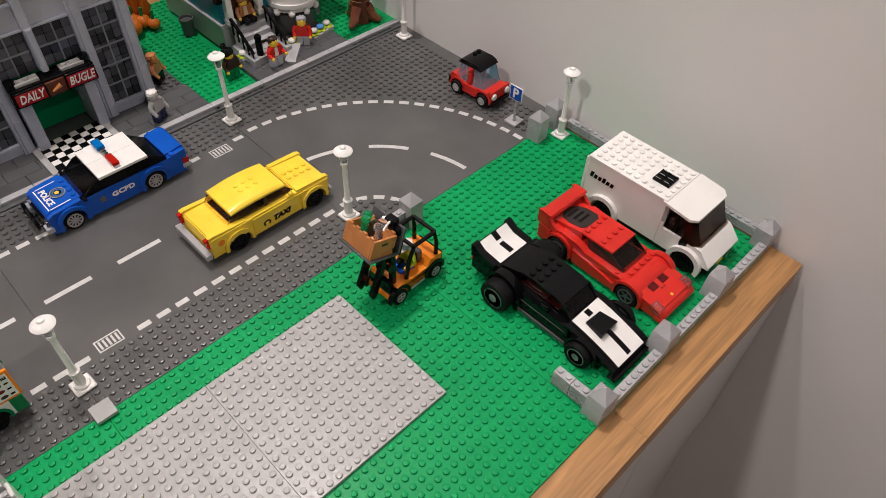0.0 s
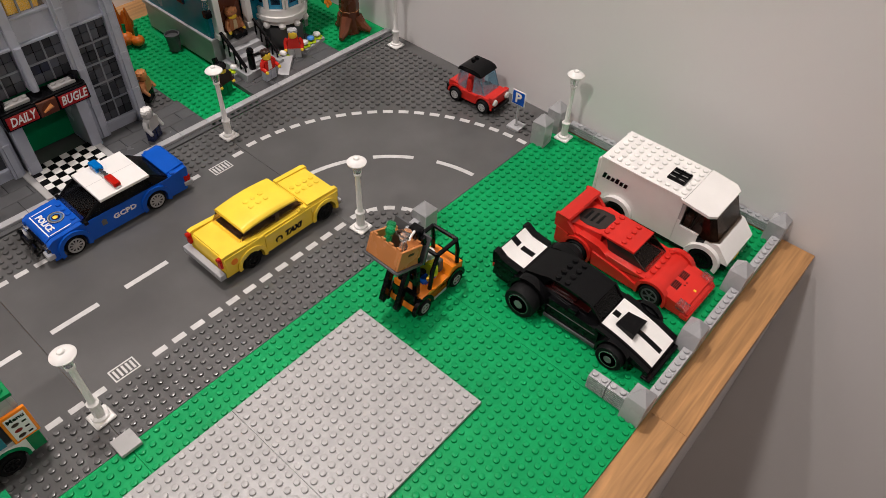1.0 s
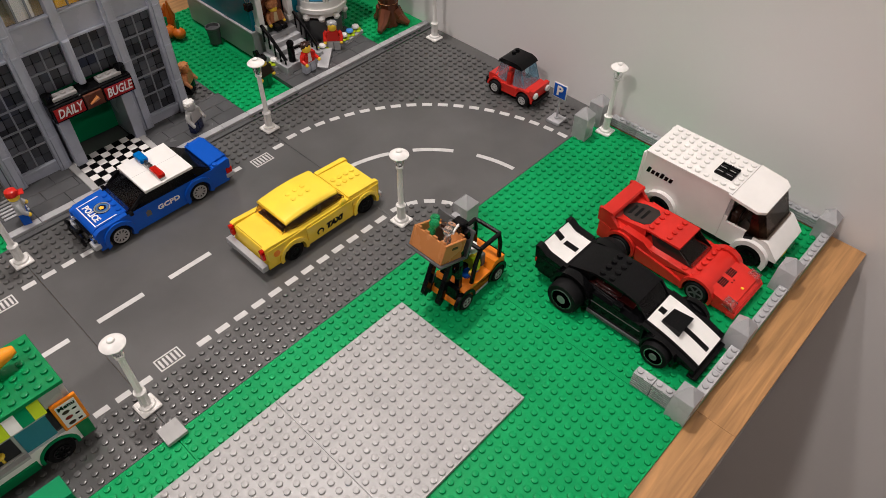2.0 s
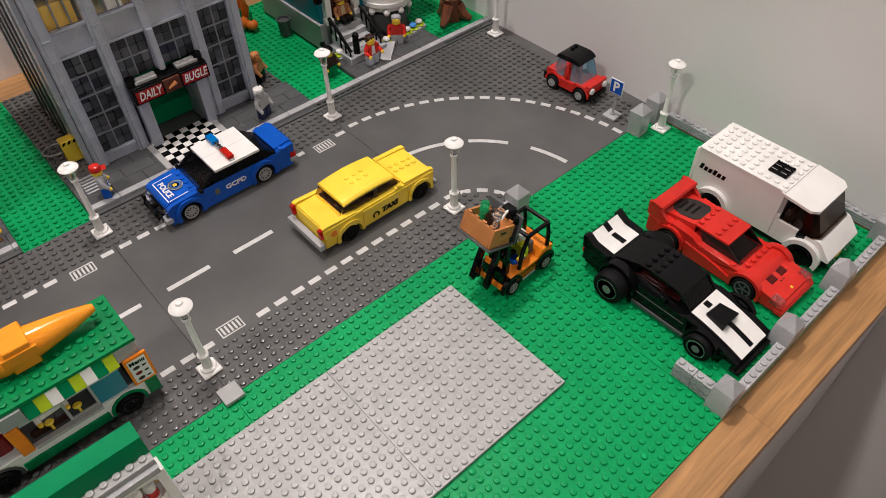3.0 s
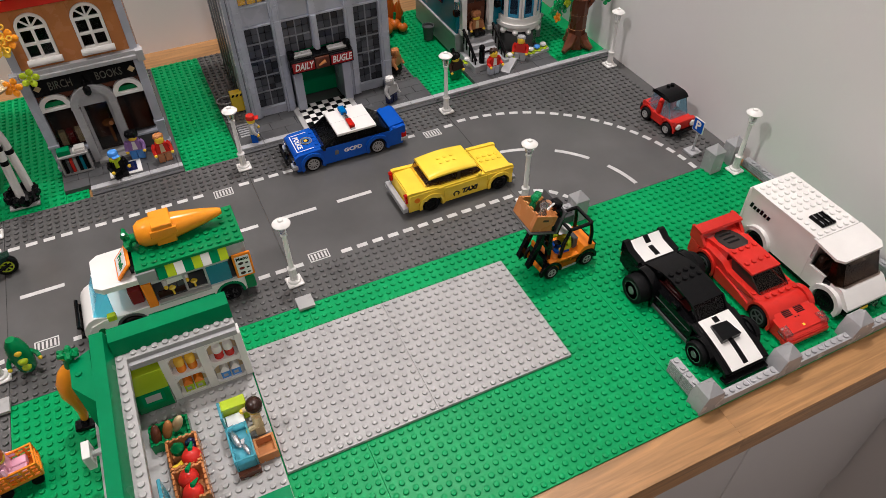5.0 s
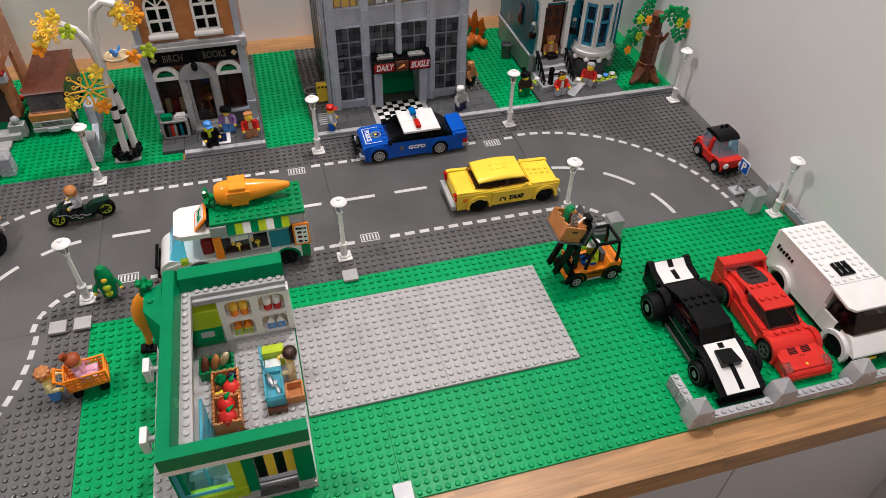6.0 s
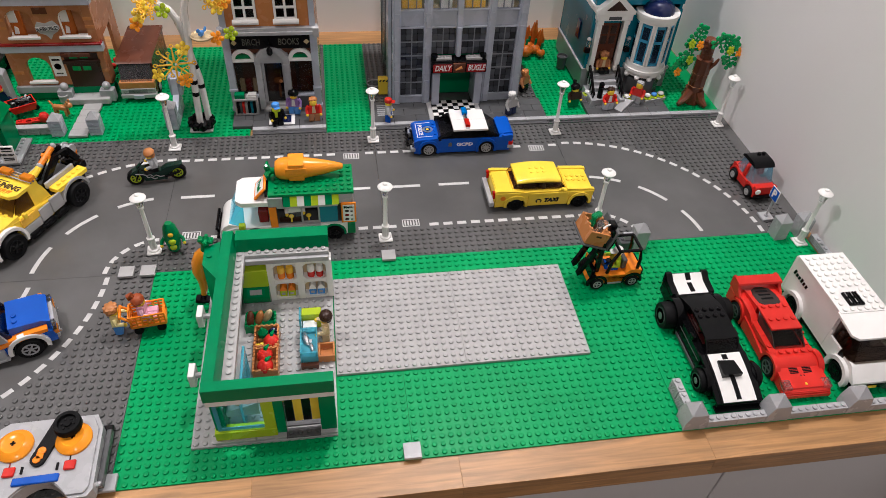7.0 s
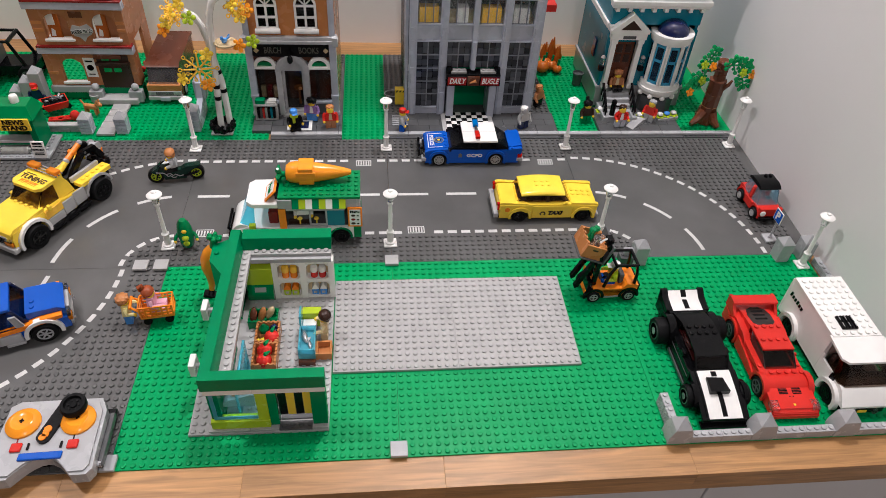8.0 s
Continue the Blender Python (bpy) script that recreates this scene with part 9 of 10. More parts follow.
Shape().box(-1.0, -0.7, 0, 1.0, 0.7, 3.2, 0.08).obj("box", YELLOW, ybx)
for k in range(3):
    Shape().prism([(-0.9 + 0.65 * k, 2.7), (-0.6 + 0.65 * k, 2.7), (-0.35 + 0.65 * k, 3.1), (-0.65 + 0.65 * k, 3.1)], -0.73, -0.69, "y").obj("stripe", BLACK, ybx)
hs = Shape()
hs.tube([(1.6 * math.cos(a), 1.2 * math.sin(a), 0.15) for a in [2 * math.pi * i / 20 for i in range(19)]], 0.12, 6)
tagged(hs.obj("hose", GREY, m=at(33.6, 79.4, 0.25)), "grey hose ring lying on the dark plate", "hose")

figure(35.0, 66.3, 0.62, 75, "toy figure with a red cap and grey-blue clothes", GREY, BLUE, hair=RED, hat=True)
figure(57.4, 66.9, 0.62, 25, "toy figure with white hair, grey top and dark legs", PALE, NAVY, skin=PALE, hair=WHITE)
figure(61.8, 75.2, 0.3, 40, "toy figure in orange-brown and black by the tower", BRICKBROWN, BLACK, skin=NOUGAT, hair=NOUGAT)
figure(70.0, 69.3, 0.3, 10, "toy figure in a dark dress with a black hat", DKBROWN, DKGREEN, hair=BLACK, big=True, smooth=True, bun=True)
figure(76.1, 67.3, 0.62, 5, "toy figure in a red jacket walking on the pavement", RED, SANDBLUE, hair=DKBROWN, shirt=WHITE, arms=(60, 60))
figure(82.4, 69.2, 0.62, -40, "toy figure in a red coat with grey hair", RED, GREY, hair=GREY)
figure(76.4, 74.4, 4.7, 0, "toy figure with ginger hair sitting on the top step", BRICKBROWN, BLACK, hair=BRICKBROWN, big=True, sit=True, shirt=TAN)
figure(15.7, 66.0, 0.62, 20, "toy figure in black with a blue helmet and lime scarf", BLACK, BLACK, hair=SKY, scarf=LIME, hat=True, arms=(60, 60))
figure(18.6, 69.6, 0.62, -10, "toy figure in a lavender top with big dark hair", LAVENDER, SKY, hair=BLACK, big=True, shirt=WHITE)
figure(22.0, 67.2, 0.62, 5, "toy figure in a red jacket with glasses and tan hair", RED, BRICKBROWN, hair=NOUGAT, shirt=TAN)


# ---- brick house at the far side ----
RUSTCLEAR = clear("rust_clear_plastic", (0.6, 0.16, 0.03), through=0.4)

def brick_house():
    t = thing("brick_house", at(-29.0, 77.6, 0.2), "orange-brown brick toy house with arched openings", "building")
    H = 24.0
    Shape().box(0.0, -0.2, 0.2, 16.0, 2.0, 2.4, 0.05).obj("foundation", DKGREEN, t, "dark green and grey base")
    Shape().box(0.0, -0.6, 1.6, 8.0, 0.2, 2.8, 0.05).obj("base_course", STONE, t)

    def storey(z0, z1, arches):
        """Wall panels between arched openings (centre, half width, sill, spring)."""
        x = 0.2
        for c, hw, zs, zt in arches:
            Shape().box(x, 0, z0, c - hw, 0.8, z1, 0.03).obj("wall_panel", BRICKBROWN, t)
            Shape().box(c - hw, 0, z0, c + hw, 0.8, zs, 0.03).obj("wall_panel", BRICKBROWN, t)
            pts = [(c - hw, z1), (c - hw, zt)] + [(c - hw * math.cos(math.pi * i / 10), zt + hw * math.sin(math.pi * i / 10)) for i in range(1, 10)] + [(c + hw, zt), (c + hw, z1)]
            Shape().prism(pts, 0, 0.8, "y").obj("arch_panel", BRICKBROWN, t)
            Shape().box(c - hw - 0.4, -0.4, zs - 0.3, c + hw + 0.4, 0.5, zs + 0.12, 0.05).obj("window_sill", WHITE, t, "white sill")
            x = c + hw
        Shape().box(x, 0, z0, 15.8, 0.8, z1, 0.03).obj("wall_panel", BRICKBROWN, t)
    storey(2.8, 9.0, ((4.7, 1.9, 3.5, 6.2),))
    storey(10.6, 17.2, ((4.3, 2.1, 11.8, 14.4), (12.3, 2.1, 11.8, 14.4)))
    storey(18.7, H, ((4.3, 2.1, 19.6, 21.4), (12.3, 2.1, 19.6, 21.4)))
    for z0, z1 in ((9.2, 10.4), (17.4, 18.7)):
        Shape().box(-0.2, -0.5, z0, 16.2, 0.9, z1, 0.05).obj("stone_band", SANDBLUE, t, "grey-blue band")
        Shape().box(-0.1, -0.6, z1, 16.1, 0.9, z1 + 0.35, 0.04).obj("band_cap", DKRED, t)
    for z in (5.0, 13.2, 14.6):
        for x0, x1 in ((0.3, 2.0), (14.3, 15.7)):
            Shape().box(x0, -0.06, z, x1, 0.05, z + 0.55, 0.02).obj("brick_course", NOUGAT, t)
    Shape().box(6.9, -0.06, 15.8, 9.1, 0.05, 16.9, 0.02).obj("keystone", BROWN, t)
    # boarded door
    Shape().box(9.3, -0.2, 2.4, 14.8, 0.4, 8.8, 0.03).obj("door", DKBROWN, t, "dark brown door")
    Shape().box(9.0, -0.6, 7.0, 15.0, -0.1, 7.6, 0.05).obj("door_board", DKBROWN, t)
    Shape().box(9.0, -0.6, 8.3, 13.8, -0.1, 9.0, 0.05).obj("door_board", BROWN, t)
    for x in (10.2, 11.9):
        for z in (5.6, 7.9):
            Shape().box(x, -0.28, z, x + 1.3, -0.18, z + 0.8, 0.02).obj("door_pane", GREEN, t, "green door light")
    Shape().box(8.4, -2.6, 0.2, 15.4, -0.2, 1.2, 0.06).obj("door_step", PALE, t)
    for x in (8.0, 15.0):
        Shape().box(x - 1.2, -1.8, 0.2, x + 1.2, -0.3, 2.4, 0.06).obj("urn_block", STONE, t)
        Shape().ball(x, -1.0, 3.0, 0.72, 12).obj("stone_ball", GREY, t, "grey stone ball")
    # curtains behind the arches
    for c in (4.3, 12.3):
        Shape().box(c - 1.9, 1.0, 11.6, c + 0.2, 1.3, 16.4, 0.1).obj("shutter", RUSTCLEAR, t, "clear rust-orange shutter")
        Shape().box(c - 0.2, 1.4, 11.6, c + 1.9, 1.6, 16.6, 0.1).obj("shutter", BRICKBROWN, t)
        Shape().box(c - 1.8, 0.85, 14.0, c - 0.5, 0.98, 16.3, 0.05).obj("broken_pane", WHITE, t, "white broken pane piece")
        Shape().prism([(c - 1.6, 12.0), (c - 0.9, 12.0), (c - 0.8, 13.0), (c - 1.3, 13.4)], 0.85, 0.98, "y").obj("broken_pane", WHITE, t, "white broken pane piece")
    # pinned prints
    k = Shape().prism([(6.5, 13.6), (7.0, 14.5), (8.2, 14.2), (9.5, 14.7), (10.3, 13.7), (9.9, 12.8), (9.0, 12.3), (8.4, 11.4), (7.8, 12.2), (6.9, 12.5)], -0.1, 0.0, "y")
    k.obj("splash_print", PALE, t, "pale printed splash")
    lettering("wall_text", "REBUILD", 0.95, at(8.4, -0.13, 13.3, rx=90) @ pose(0, 0, 0, 0, 0, 5), WHITE, t, "white outline of the letters", 0.1)
    lettering("wall_text", "REBUILD", 0.95, at(8.4, -0.2, 13.3, rx=90) @ pose(0, 0, 0, 0, 0, 5), BLACK, t, "dark printed letters", 0.0)
    Shape().box(6.9, -0.12, 4.5, 8.8, 0.0, 8.3, 0.02).obj("poster", WHITE, t, "white poster")
    Shape().lathe(7.85, -0.17, 6.4, [(0.42, 0), (0.58, 0), (0.58, 0.06), (0.42, 0.06), (0.42, 0)], 18, "y").obj("poster_mark", BLACK, t, "black printed ring")
    Shape().tube([(7.5, -0.15, 6.7), (8.2, -0.15, 6.1)], 0.07, 5).obj("poster_mark", BLACK, t)
    Shape().box(7.2, -0.15, 7.5, 8.5, -0.1, 7.8, 0.0).box(7.3, -0.15, 5.0, 8.4, -0.1, 5.2, 0.0).obj("poster_bar", BLACK, t)
    Shape().box(15.2, 0.8, 10.6, 15.8, 12.0, H, 0.03).box(15.2, 0.8, 2.4, 15.8, 3.0, 10.6, 0.03).box(15.2, 8.0, 2.4, 15.8, 12.0, 10.6, 0.03).obj("side_wall", BRICKBROWN, t)
    Shape().box(0.2, 0.8, 10.6, 0.8, 12.0, H, 0.03).obj("side_wall", BRICKBROWN, t)


brick_house()
t = thing("flowerpot", at(-21.4, 76.0, 0.22), "small pale grey toy bucket by the door", "bucket")
Shape().lathe(0, 0, 0, [(0.55, 0), (0.75, 1.5), (0.85, 1.55), (0.85, 1.75), (0.65, 1.75), (0.6, 1.4)], 14).obj("pot", PALE, t)

# ---- garden path, posts and walls ----
t = thing("garden_path", at(-17.0, 65, 0.22), "light grey flat path of tiles across the lawn", "path")
for k in range(5):
    Shape().box(-1.5 + 0.12 * k, 2.0 * k + 0.02, 0, 1.5 + 0.12 * k, 2.0 * k + 1.98, 0.4, 0.04).obj("path_tile", PALE, t)


def brick_post(x, y, h, lab="grey-blue brick post with a pyramid cap"):
    t = thing("garden_post", at(x, y, 0.22), lab, "post", "garden posts")
    n = int(h / 0.6)
    for k in range(n):
        off = 0.5 if k % 2 else 0.0
        for a, b in ((-1.0, -0.5 + off), (-0.5 + off, 1.0)):
            Shape().box(a + 0.02, -1.0, 0.6 * k, b - 0.02, 1.0, 0.6 * k + 0.56, 0.04).obj("brick", SANDBLUE, t)
    Shape().frustum(-1.02, -1.02, 1.02, 1.02, 0.6 * n, 0.6 * n + 1.1, 0.94).obj("cap", GREY, t)


brick_post(-20.2, 66.5, 3.4)
brick_post(-14.2, 66.5, 3.4)
brick_post(-1.9, 67.2, 4.2)
t = thing("garden_wall", at(-27.2, 66.3, 0.22), "low grey brick garden wall with a pale cap", "garden wall")
for k in range(2):
    for i in range(3):
        wall_brick(t, 2.0 * i + 0.02, 0, 2.0 * i + 1.98, 1.0, 0.55 * k, 0.55 * k + 0.53, STONE, 2)
Shape().box(0, -0.1, 1.1, 6.0, 1.1, 1.4, 0.05).obj("cap", PALE, t)
t = thing("slope_buttress", at(-1.4, 70.4, 0.22), "grey-blue sloping toy wall piece on the lawn", "wall piece")
Shape().prism([(-3.0, 0.0), (3.2, 0.0), (3.2, 6.4), (1.6, 6.4), (1.2, 3.6), (-3.0, 2.0)], -0.5, 0.5, "x").obj("slope", SANDBLUE, t)
Shape().frustum(-1.0, 2.0, 1.0, 4.0, 6.4, 7.4, 0.9).box(-1.0, 2.0, 3.0, 1.0, 4.0, 6.4, 0.05).obj("post_head", SANDBLUE, t)

# ---- brown van before the hedge ----
SMOKEGREY = clear("grey_smoke_clear_plastic", (0.3, 0.29, 0.3), 0.08, through=0.92)

def brown_van():
    t = thing("camper_van", at(-8.7, 82.8, 0.2, -90) @ Matrix.Diagonal((1, 0.88, 1, 1)), "brown and tan toy van with a dark windscreen", "van")
    r = 1.2
    Shape().box(-8.0, -3.4, 1.0, 5.8, 3.4, 3.4, 0.06).obj("body", BROWN, t)
    Shape().box(-8.0, -3.3, 3.4, 4.6, 3.3, 6.6, 0.06).obj("upper_body", BROWN, t)
    Shape().prism([(-8.2, 6.6), (-8.2, 7.1), (4.6, 7.1), (5.4, 6.6)], -3.5, 3.5, "y").obj("roof", BROWN, t, "flat brown roof")
    pane(t, [(6.5, 3.0, 3.7), (5.2, 2.9, 6.6), (5.2, -2.9, 6.6), (6.5, -3.0, 3.7)], SMOKEGREY, "windscreen")
    Shape().box(4.6, -3.0, 3.4, 5.0, 3.0, 6.5, 0.03).obj("dash", DKGREY, t)
    Shape().lathe(5.2, 0.9, 4.3, [(0.7, 0), (0.8, 0.1), (0.7, 0.2)], 14, "x").obj("steering_wheel", BLACK, t)
    Shape().box(5.6, -3.4, 2.5, 6.8, 3.4, 3.7, 0.08).obj("bonnet", NOUGAT, t, "tan bonnet")
    Shape().box(6.0, -3.3, 1.6, 6.9, 3.3, 2.5, 0.06).obj("grille_panel", PALE, t)
    for k in range(3):
        Shape().box(6.88, -1.8, 1.75 + 0.24 * k, 6.96, 1.8, 1.88 + 0.24 * k, 0.02).obj("grille_bar", DKGREY, t)
    for sy in (-1, 1):
        Shape().cyl(6.85, sy * 2.5, 2.05, 0.34, 0.15, 12, axis="x").obj("headlight", GLASS, t)
        for x in (-5.0, 3.6):
            wheel(t, x, sy * 3.0, r, r, 1.1, GREY, sy)
    Shape().box(6.0, -3.4, 0.8, 7.2, 3.4, 1.5, 0.06).obj("front_bumper", PALE, t)
    Shape().box(6.9, -1.0, 0.7, 7.4, 1.0, 1.4, 0.04).obj("plate_bar", SANDBLUE, t, "plain number plate")


brown_van()

# ---- white birch with yellow leaves ----
def birch():
    t = thing("tree", at(2.9, 67.0, 0.2), "white toy birch tree with yellow and orange leaves", "tree")
    k = Shape()
    for i in range(16):
        a = 2 * math.pi * i / 16
        k.tube([(1.5 * math.cos(a), 1.5 * math.sin(a), 0.3), (1.95 * math.cos(a), 1.95 * math.sin(a), 1.1 + 0.3 * (i % 2)), (1.6 * math.cos(a + 0.2), 1.6 * math.sin(a + 0.2), 1.8)], 0.36, 6, [0.4, 0.46, 0.2])
        k.ball(1.9 * math.cos(a + 0.2), 1.9 * math.sin(a + 0.2), 0.6 + 0.8 * (i % 2), 0.42, 7)
    k.cyl(0, 0, 0.2, 1.6, 0.9, 14)
    k.obj("root_ring", BLACK, t, "black leafy ring")
    Shape().box(-1.9, -1.9, 0.0, 1.9, 1.9, 0.3, 0.04).obj("tree_plate", PALE, t)
    t1 = [(-0.2, -0.5, 0.6), (0.0, -0.4, 5.0), (0.25, -0.3, 9.0), (0.6, -0.2, 15.0), (0.9, -0.2, 18.6), (1.1, -0.3, 21.4), (1.9, -0.4, 23.8), (3.3, -0.5, 24.9), (4.9, -0.6, 24.4)]
    t2 = [(1.2, 0.6, 0.6), (1.15, 0.6, 4.5), (1.05, 0.5, 9.3), (0.5, 0.3, 13.3), (0.1, 0.1, 17.4), (-0.4, 0.0, 19.6), (-1.2, -0.1, 21.2), (-2.7, -0.3, 22.2)]
    Shape().tube(t1, 0.55, 10).obj("stem", WHITE, t, "white curved stem")
    Shape().tube(t2, 0.55, 10).obj("stem", WHITE, t, "white curved stem")
    for pts, zs in ((t1, (6.4, 8.6)), (t2, (7.4, 11.0))):
        for z in zs:
            for p, q in zip(pts, pts[1:]):
                if p[2] <= z < q[2]:
                    f = (z - p[2]) / (q[2] - p[2])
                    c = [p[i] + f * (q[i] - p[i]) for i in range(3)]
                    d = [q[i] - p[i] for i in range(3)]
                    n = math.sqrt(sum(e * e for e in d))
                    Shape().tube([c, [c[i] + 0.7 * d[i] / n for i in range(3)]], 0.575, 10).obj("bark_mark", BLACK, t)

    def sprig(x, y, z, mt, rz, rx, r=2.4):
        k = Shape()
        def ring(x, y, q):
            k.tube([(x + q * math.cos(math.pi * j / 5), y + q * math.sin(math.pi * j / 5), 0) for j in range(11)], 0.11, 5)
        for i in range(8):
            a = i * math.pi / 4
            c, d = math.cos(a), math.sin(a)
            k.tube([(0.4 * c, 0.4 * d, 0), (r * c, r * d, 0)], 0.16, 5, [0.2, 0.13])
            ring((r + 0.25) * c, (r + 0.25) * d, 0.27)
            for e in (-0.42, 0.42):
                p, q = 0.66 * r * math.cos(a + e), 0.66 * r * math.sin(a + e)
                if i % 2:
                    k.tube([(0.45 * r * c, 0.45 * r * d, 0), (p, q, 0)], 0.12, 5)
                    ring(p * 1.1, q * 1.1, 0.23)
        ring(0, 0, 0.42)
        k.obj("leaf_sprig", mt, t, "yellow open leaf sprig" if mt is AMBER else "", m=at(x, y, z, rz, rx))

    def leaf(x, y, z, mt, rz, rx):
        k = Shape()
        for i in range(5):
            a = i * 2 * math.pi / 5
            c, s = math.cos(a), math.sin(a)
            k.ball(0.72 * c, 0.72 * s, 0.1, 0.44, 8, 1, 1, 0.35)
            k.ball(1.02 * c, 1.02 * s, 0.18, 0.2, 6, 1, 1, 0.5)
        k.lathe(0, 0, 0, [(0.34, 0), (0.34, 0.35), (0.2, 0.35), (0.2, 0.2)], 8)
        k.obj("leaf", mt, t, m=at(x, y, z, rz, rx))
    sprig(-1.9, -1.2, 12.6, AMBER, 8, 84, 2.7)
    sprig(-4.3, -0.6, 22.0, AMBER, 50, 62, 1.6)
    sprig(5.6, -0.8, 23.0, AMBER, -15, 70, 1.6)
    Shape().tube([(0.4, -0.3, 12.4), (-1.9, -1.2, 12.6)], 0.2, 6).obj("twig", WHITE, t)
    for x, y, z, mt in ((-4.7, -1.5, 11.0, YELLOW), (-0.7, -1.6, 9.9, CARROT), (-0.2, -1.4, 15.4, YELLOW), (-6.2, -0.9, 19.3, CARROT), (-5.5, -0.9, 20.6, YELLOW), (-4.7, -0.9, 21.9, YELLOW), (-3.1, -0.8, 23.6, YELLOW),
                        (-2.0, -0.8, 21.3, LIME), (7.2, -1.0, 22.8, CARROT), (6.1, -1.0, 21.8, YELLOW), (5.0, -1.0, 23.8, YELLOW), (5.3, -0.9, 16.8, CARROT), (7.4, -0.7, 17.4, LIME)):
        leaf(x, y, z, mt, (x * 37) % 60 - 30, 70)
    Shape().tube([(0.8, 0, 16.2), (3.0, -0.4, 16.6), (7.4, -0.6, 16.8)], 0.2, 6).lathe(3.0, -0.4, 16.5, [(1.0, 0), (1.7, 0.25), (1.9, 0.6), (1.6, 0.6), (1.2, 0.3)], 14).obj("nest", TAN, t, "tan nest on a twig")


birch()
b = Shape().ball(0, 0, 0.6, 0.62, 12, 1.3, 0.8, 0.9).ball(-0.75, 0, 1.3, 0.42, 10).prism([(0.5, 0.6), (1.7, 1.3), (1.5, 0.6)], -0.2, 0.2, "y")
tagged(b.obj("toy_bird", SKY, m=at(5.8, 66.6, 17.05, 60) @ Matrix.Diagonal((0.75, 0.75, 0.85, 1))), "small blue toy bird sitting in the nest", "bird")

# ---- newspaper kiosk ----
def kiosk():
    t = thing("news_kiosk", at(-32.7, 58.0, 0.2), "dark green toy newspaper kiosk with a yellow sign", "kiosk")
    Shape().box(0, 0, 0, 8.6, 7.0, 0.4, 0.04).studs(0, 0, 8, 2, 0.4).studs(7, 2, 1, 5, 0.4).obj("floor_plate", STONE, t)
    Shape().box(0.4, 6.0, 0.4, 6.8, 6.8, 6.2, 0.04).obj("back_wall", DKGREEN, t)
    Shape().box(6.0, 2.2, 0.4, 7.0, 6.8, 6.2, 0.04).obj("side_wall", DKGREEN, t)
    Shape().box(0.4, 2.4, 0.4, 6.0, 3.2, 2.0, 0.04).obj("counter_front", DKGREEN, t)
    Shape().box(0.2, 2.0, 2.0, 6.2, 4.0, 2.4, 0.04).obj("counter_top", GREY, t)
    Shape().frustum(-0.2, 1.8, 7.4, 7.2, 6.4, 8.4, (0.9, 1.2, 0.9, 1.2)).obj("roof", MIDGREEN, t, "green hipped roof")
    Shape().lathe(4.4, 4.5, 8.4, [(0.7, 0), (0.7, 0.9), (0.55, 1.2), (0.3, 1.3)], 14).obj("roof_knob", WHITE, t, "white roof knob")
    Shape().box(2.0, 1.45, 4.7, 6.8, 1.75, 6.9, 0.04).obj("sign_board", YELLOW, t, "yellow sign board")
    lettering("sign_text", "NEWS", 1.2, at(4.4, 1.4, 6.32, rx=90), BLACK, t, "black letters", 0.05)
    lettering("sign_text", "STAND", 1.2, at(4.4, 1.4, 5.27, rx=90), BLACK, t, "black letters", 0.05)
    Shape().box(0.4, 1.0, 0.4, 5.4, 2.2, 1.6, 0.05).obj("paper_box", GLASS, t, "clear newspaper box")
    Shape().box(0.8, 1.2, 0.5, 5.0, 2.0, 1.1, 0.03).obj("papers", WHITE, t)


kiosk()
w = thing("poster_stand", at(-25.3, 58.0, 0.62, 0, -8), "white poster board with black print on the kiosk floor", "poster")
Shape().box(-1.0, -0.15, 0, 1.0, 0.15, 3.0, 0.04).obj("board", WHITE, w)
lettering("poster_text", "REWARD!", 0.42, at(0, -0.18, 1.55, rx=90), BLACK, w, "black letters", 0.02)
for z, q in ((2.5, 0.3), (2.1, 0.16), (0.9, 0.16), (0.6, 0.16)):
    Shape().box(-0.75, -0.18, z, 0.75, -0.14, z + q, 0.0).obj("print_bar", BLACK, w)

# ---- things in the far garden ----
dog = Shape().box(-1.3, -0.45, 1.0, 1.2, 0.45, 1.9, 0.2).ball(-1.7, 0, 2.1, 0.6, 10, 1.2, 0.8, 0.9).tube([(1.1, 0, 1.7), (1.7, 0, 2.6)], 0.18, 6)
for x in (-1.0, 0.9):
    for y in (-0.3, 0.3):
        dog.box(x - 0.2, y - 0.18, 0, x + 0.2, y + 0.18, 1.1, 0.06)
dog.box(-1.9, -0.45, 2.5, -1.6, -0.2, 3.1, 0.08).box(-1.9, 0.2, 2.5, -1.6, 0.45, 3.1, 0.08)
tagged(dog.obj("toy_dog", NOUGAT, m=at(-21.0, 72.0, 0.42, 165)), "small tan toy dog standing on the lawn", "toy dog")
wb = thing("wheelbarrow", at(-27.2, 72.8, 0.42, 30), "red toy wheelbarrow filled with grey tools", "wheelbarrow")
Shape().frustum(-1.7, -1.2, 1.7, 1.2, 0.9, 2.3, (-0.6, -0.4, -0.4, -0.4)).obj("tub", RED, wb)
Shape().box(-2.0, -1.4, 2.0, 2.0, 1.4, 2.34, 0.1).obj("tub_filling", BLACK, wb, "dark load")
Shape().lathe(1.9, -0.2, 0.55, [(0.5, 0), (0.55, 0.1), (0.55, 0.3), (0.5, 0.4)], 12, "y").obj("wheel", RUBBER, wb)
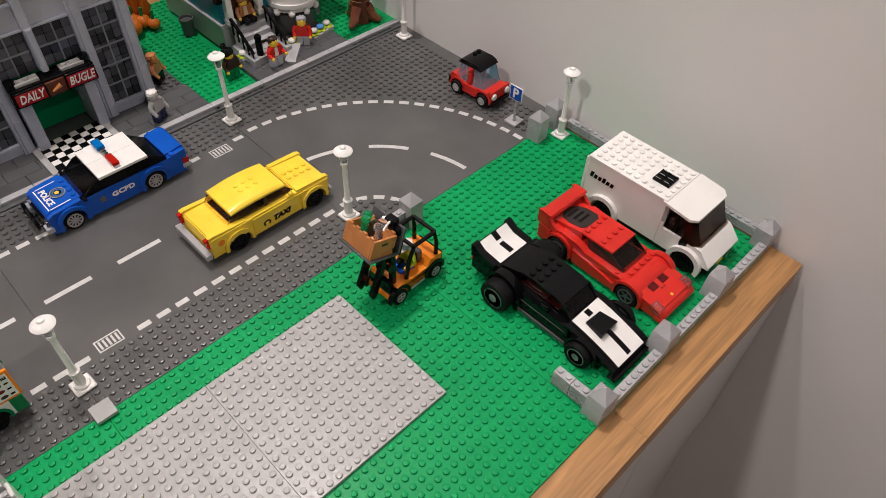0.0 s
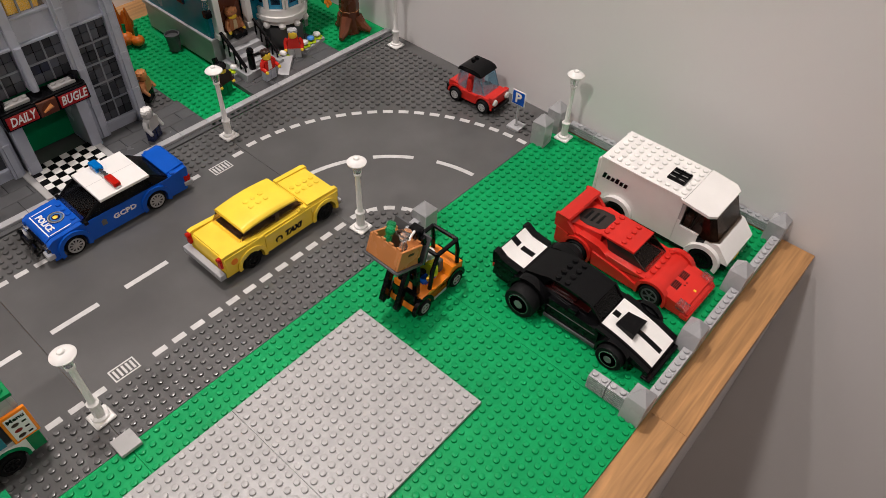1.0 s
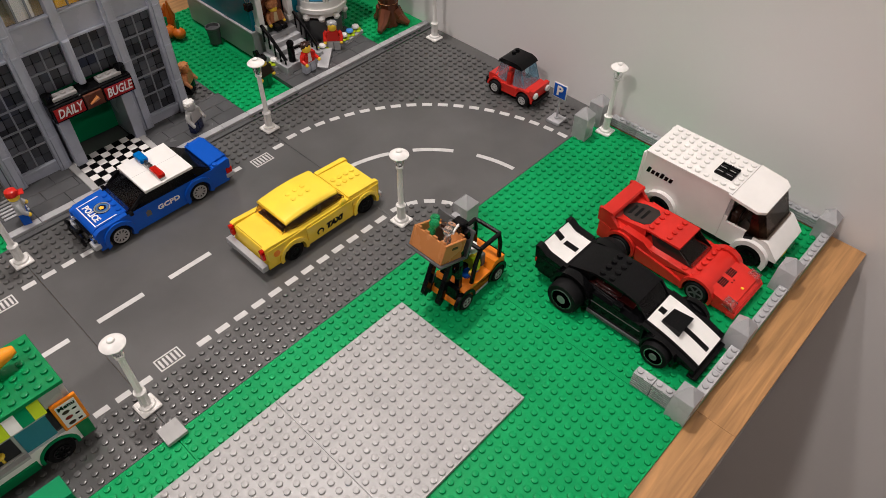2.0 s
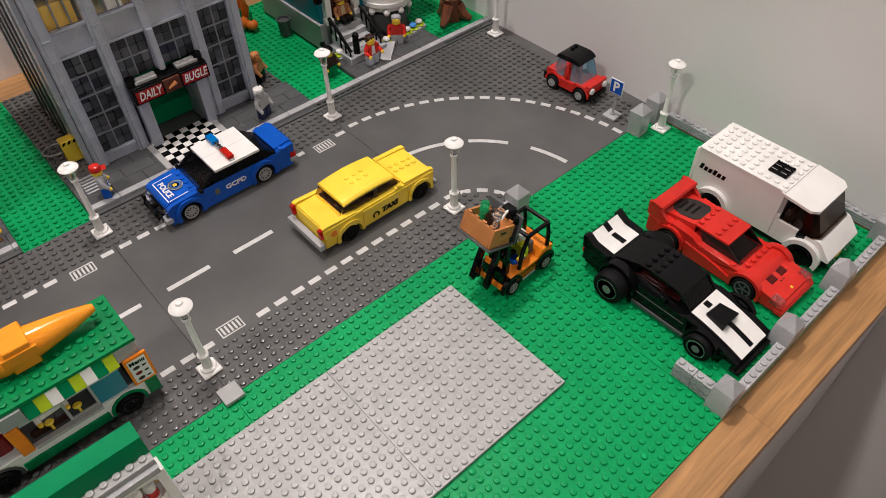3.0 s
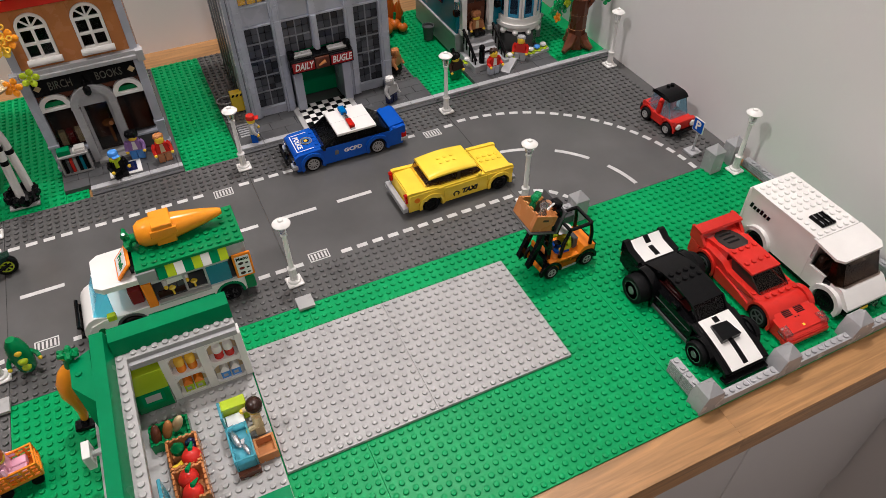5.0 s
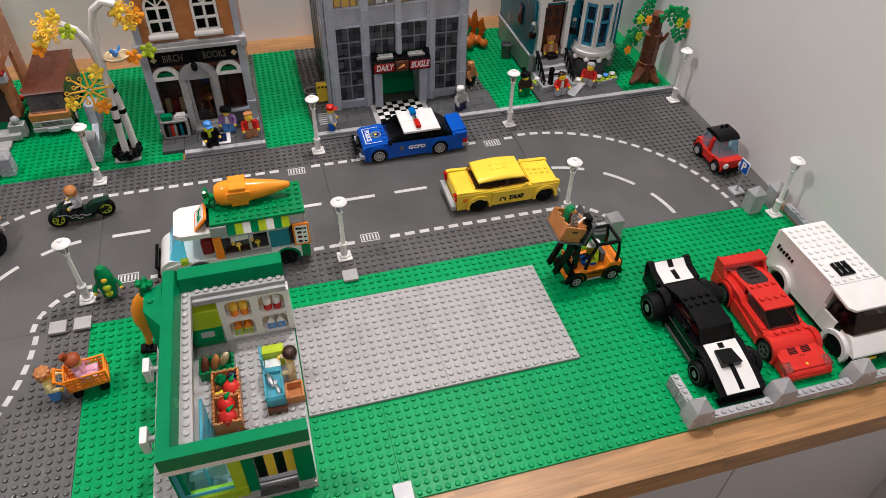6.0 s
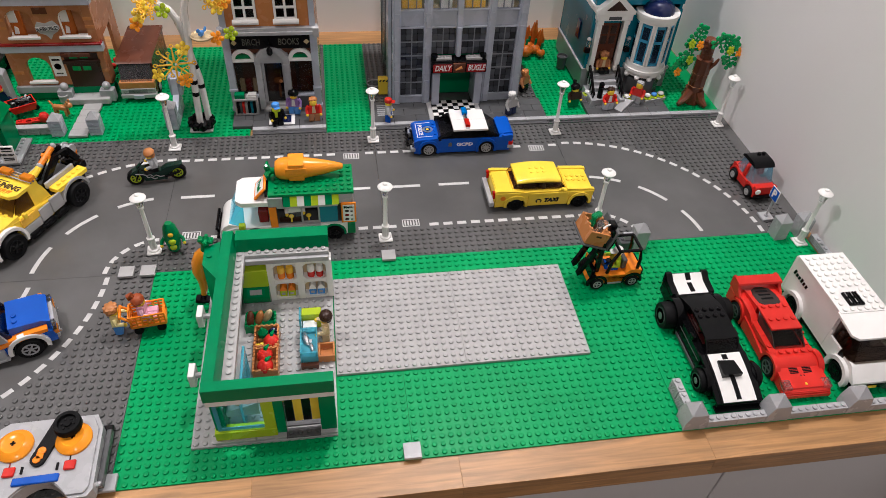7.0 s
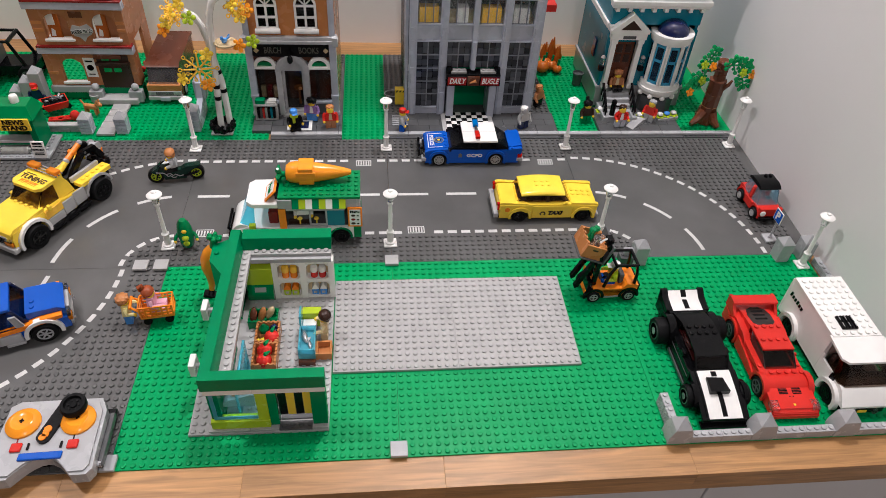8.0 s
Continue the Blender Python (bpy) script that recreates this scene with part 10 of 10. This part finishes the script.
for k in range(11):
    a = 2.4 * k
    x, y = 0.9 * math.cos(a), 0.5 * math.sin(1.7 * a)
    Shape().tube([(x - 0.7 * math.cos(3 * a), y - 0.6 * math.sin(3 * a), 2.2 + 0.05 * k), (x + 0.7 * math.cos(3 * a), y + 0.6 * math.sin(3 * a), 2.75 + 0.06 * (k % 4))], 0.17, 6).obj("tool", (GREY, BLACK, CHROME, DKGREY)[k % 4], wb)
for y in (-0.7, 0.7):
    Shape().tube([(-1.6, y, 1.2), (-3.0, y, 1.8)], 0.15, 6).obj("handle", BLACK, wb)
for x, y, mt in ((-26.6, 69.8, RED), (-25.1, 70.2, RED)):
    s = Shape().box(-1.2, -0.6, 0, 1.2, 0.6, 0.4, 0.05).studs(-1, -0.5, 2, 1, 0.4)
    tagged(s.obj("loose_plate", mt, m=at(x, y, 0.42, 10)), "loose red toy plate on the lawn", "toy plate", "loose red pieces")
s = Shape().lathe(0, 0, 0, [(0.75, 0), (0.85, 0.5), (0.8, 1.0), (0.5, 1.4), (0.2, 1.5)], 14)
tagged(s.obj("toy_helmet", RED, m=at(-23.4, 70.4, 0.42)), "red toy helmet lying on the lawn", "helmet")
figure(-30.9, 75.0, 0.42, 20, "toy worker with a red helmet in dark blue", NAVY, NAVY, hair=RED, hat=True)
t = thing("grey_steps", at(-33.6, 76.0, 0.42), "light grey stepped toy wall with pointed caps", "wall piece")
for i in range(3):
    Shape().box(2.1 * i - 2, -1.0, 0, 2.1 * i, 1.0, 2.6 + 1.8 * i, 0.05).obj("block", STONE, t)
    Shape().frustum(2.1 * i - 2, -1.0, 2.1 * i, 1.0, 2.6 + 1.8 * i, 3.7 + 1.8 * i, 0.9).obj("cap", GREY, t)
bg = thing("buggy", at(-39.0, 85.5, 0.42), "black toy buggy with a tube frame on the lawn", "buggy")
for sy in (-1, 1):
    Shape().tube([(-3.0, sy * 2.6, 3.0), (-2.4, sy * 2.4, 8.2), (2.2, sy * 2.4, 8.2), (4.0, sy * 2.6, 3.4)], 0.35, 8).obj("frame_tube", BLACK, bg)
    for x in (-3.4, 4.2):
        wheel(bg, x, sy * 3.0, 1.8, 1.8, 1.4, DKGREY, sy)
for x in (-2.4, 2.2):
    Shape().tube([(x, -2.4, 8.2), (x, 2.4, 8.2)], 0.35, 8).obj("cross_tube", BLACK, bg)
Shape().box(-4.6, -2.4, 1.4, 5.4, 2.4, 3.4, 0.15).obj("body", BLACK, bg)
Shape().box(-2.0, -1.8, 3.4, -0.8, 1.8, 6.0, 0.15).obj("seat", DKGREY, bg)
for x, y, mt in ((-13.4, 84.0, RED), (-13.0, 87.0, ORANGE), (-13.6, 90.0, RED)):
    s = thing("flower_bush", at(x, y, 0.42), "green toy bush with red and orange flowers", "bush", "bushes beside the brick house")
    for k in range(8):
        a = k * 0.8
        Shape().ball(0.9 * math.cos(a), 0.9 * math.sin(a), 1.0 + 0.5 * (k % 4), 0.6, 8, 1, 1, 0.6).obj("leaf", MIDGREEN, s)
        Shape().ball(1.1 * math.cos(a + 0.4), 1.1 * math.sin(a + 0.4), 2.0 + 0.6 * (k % 3), 0.45, 8).obj("blossom", mt, s)
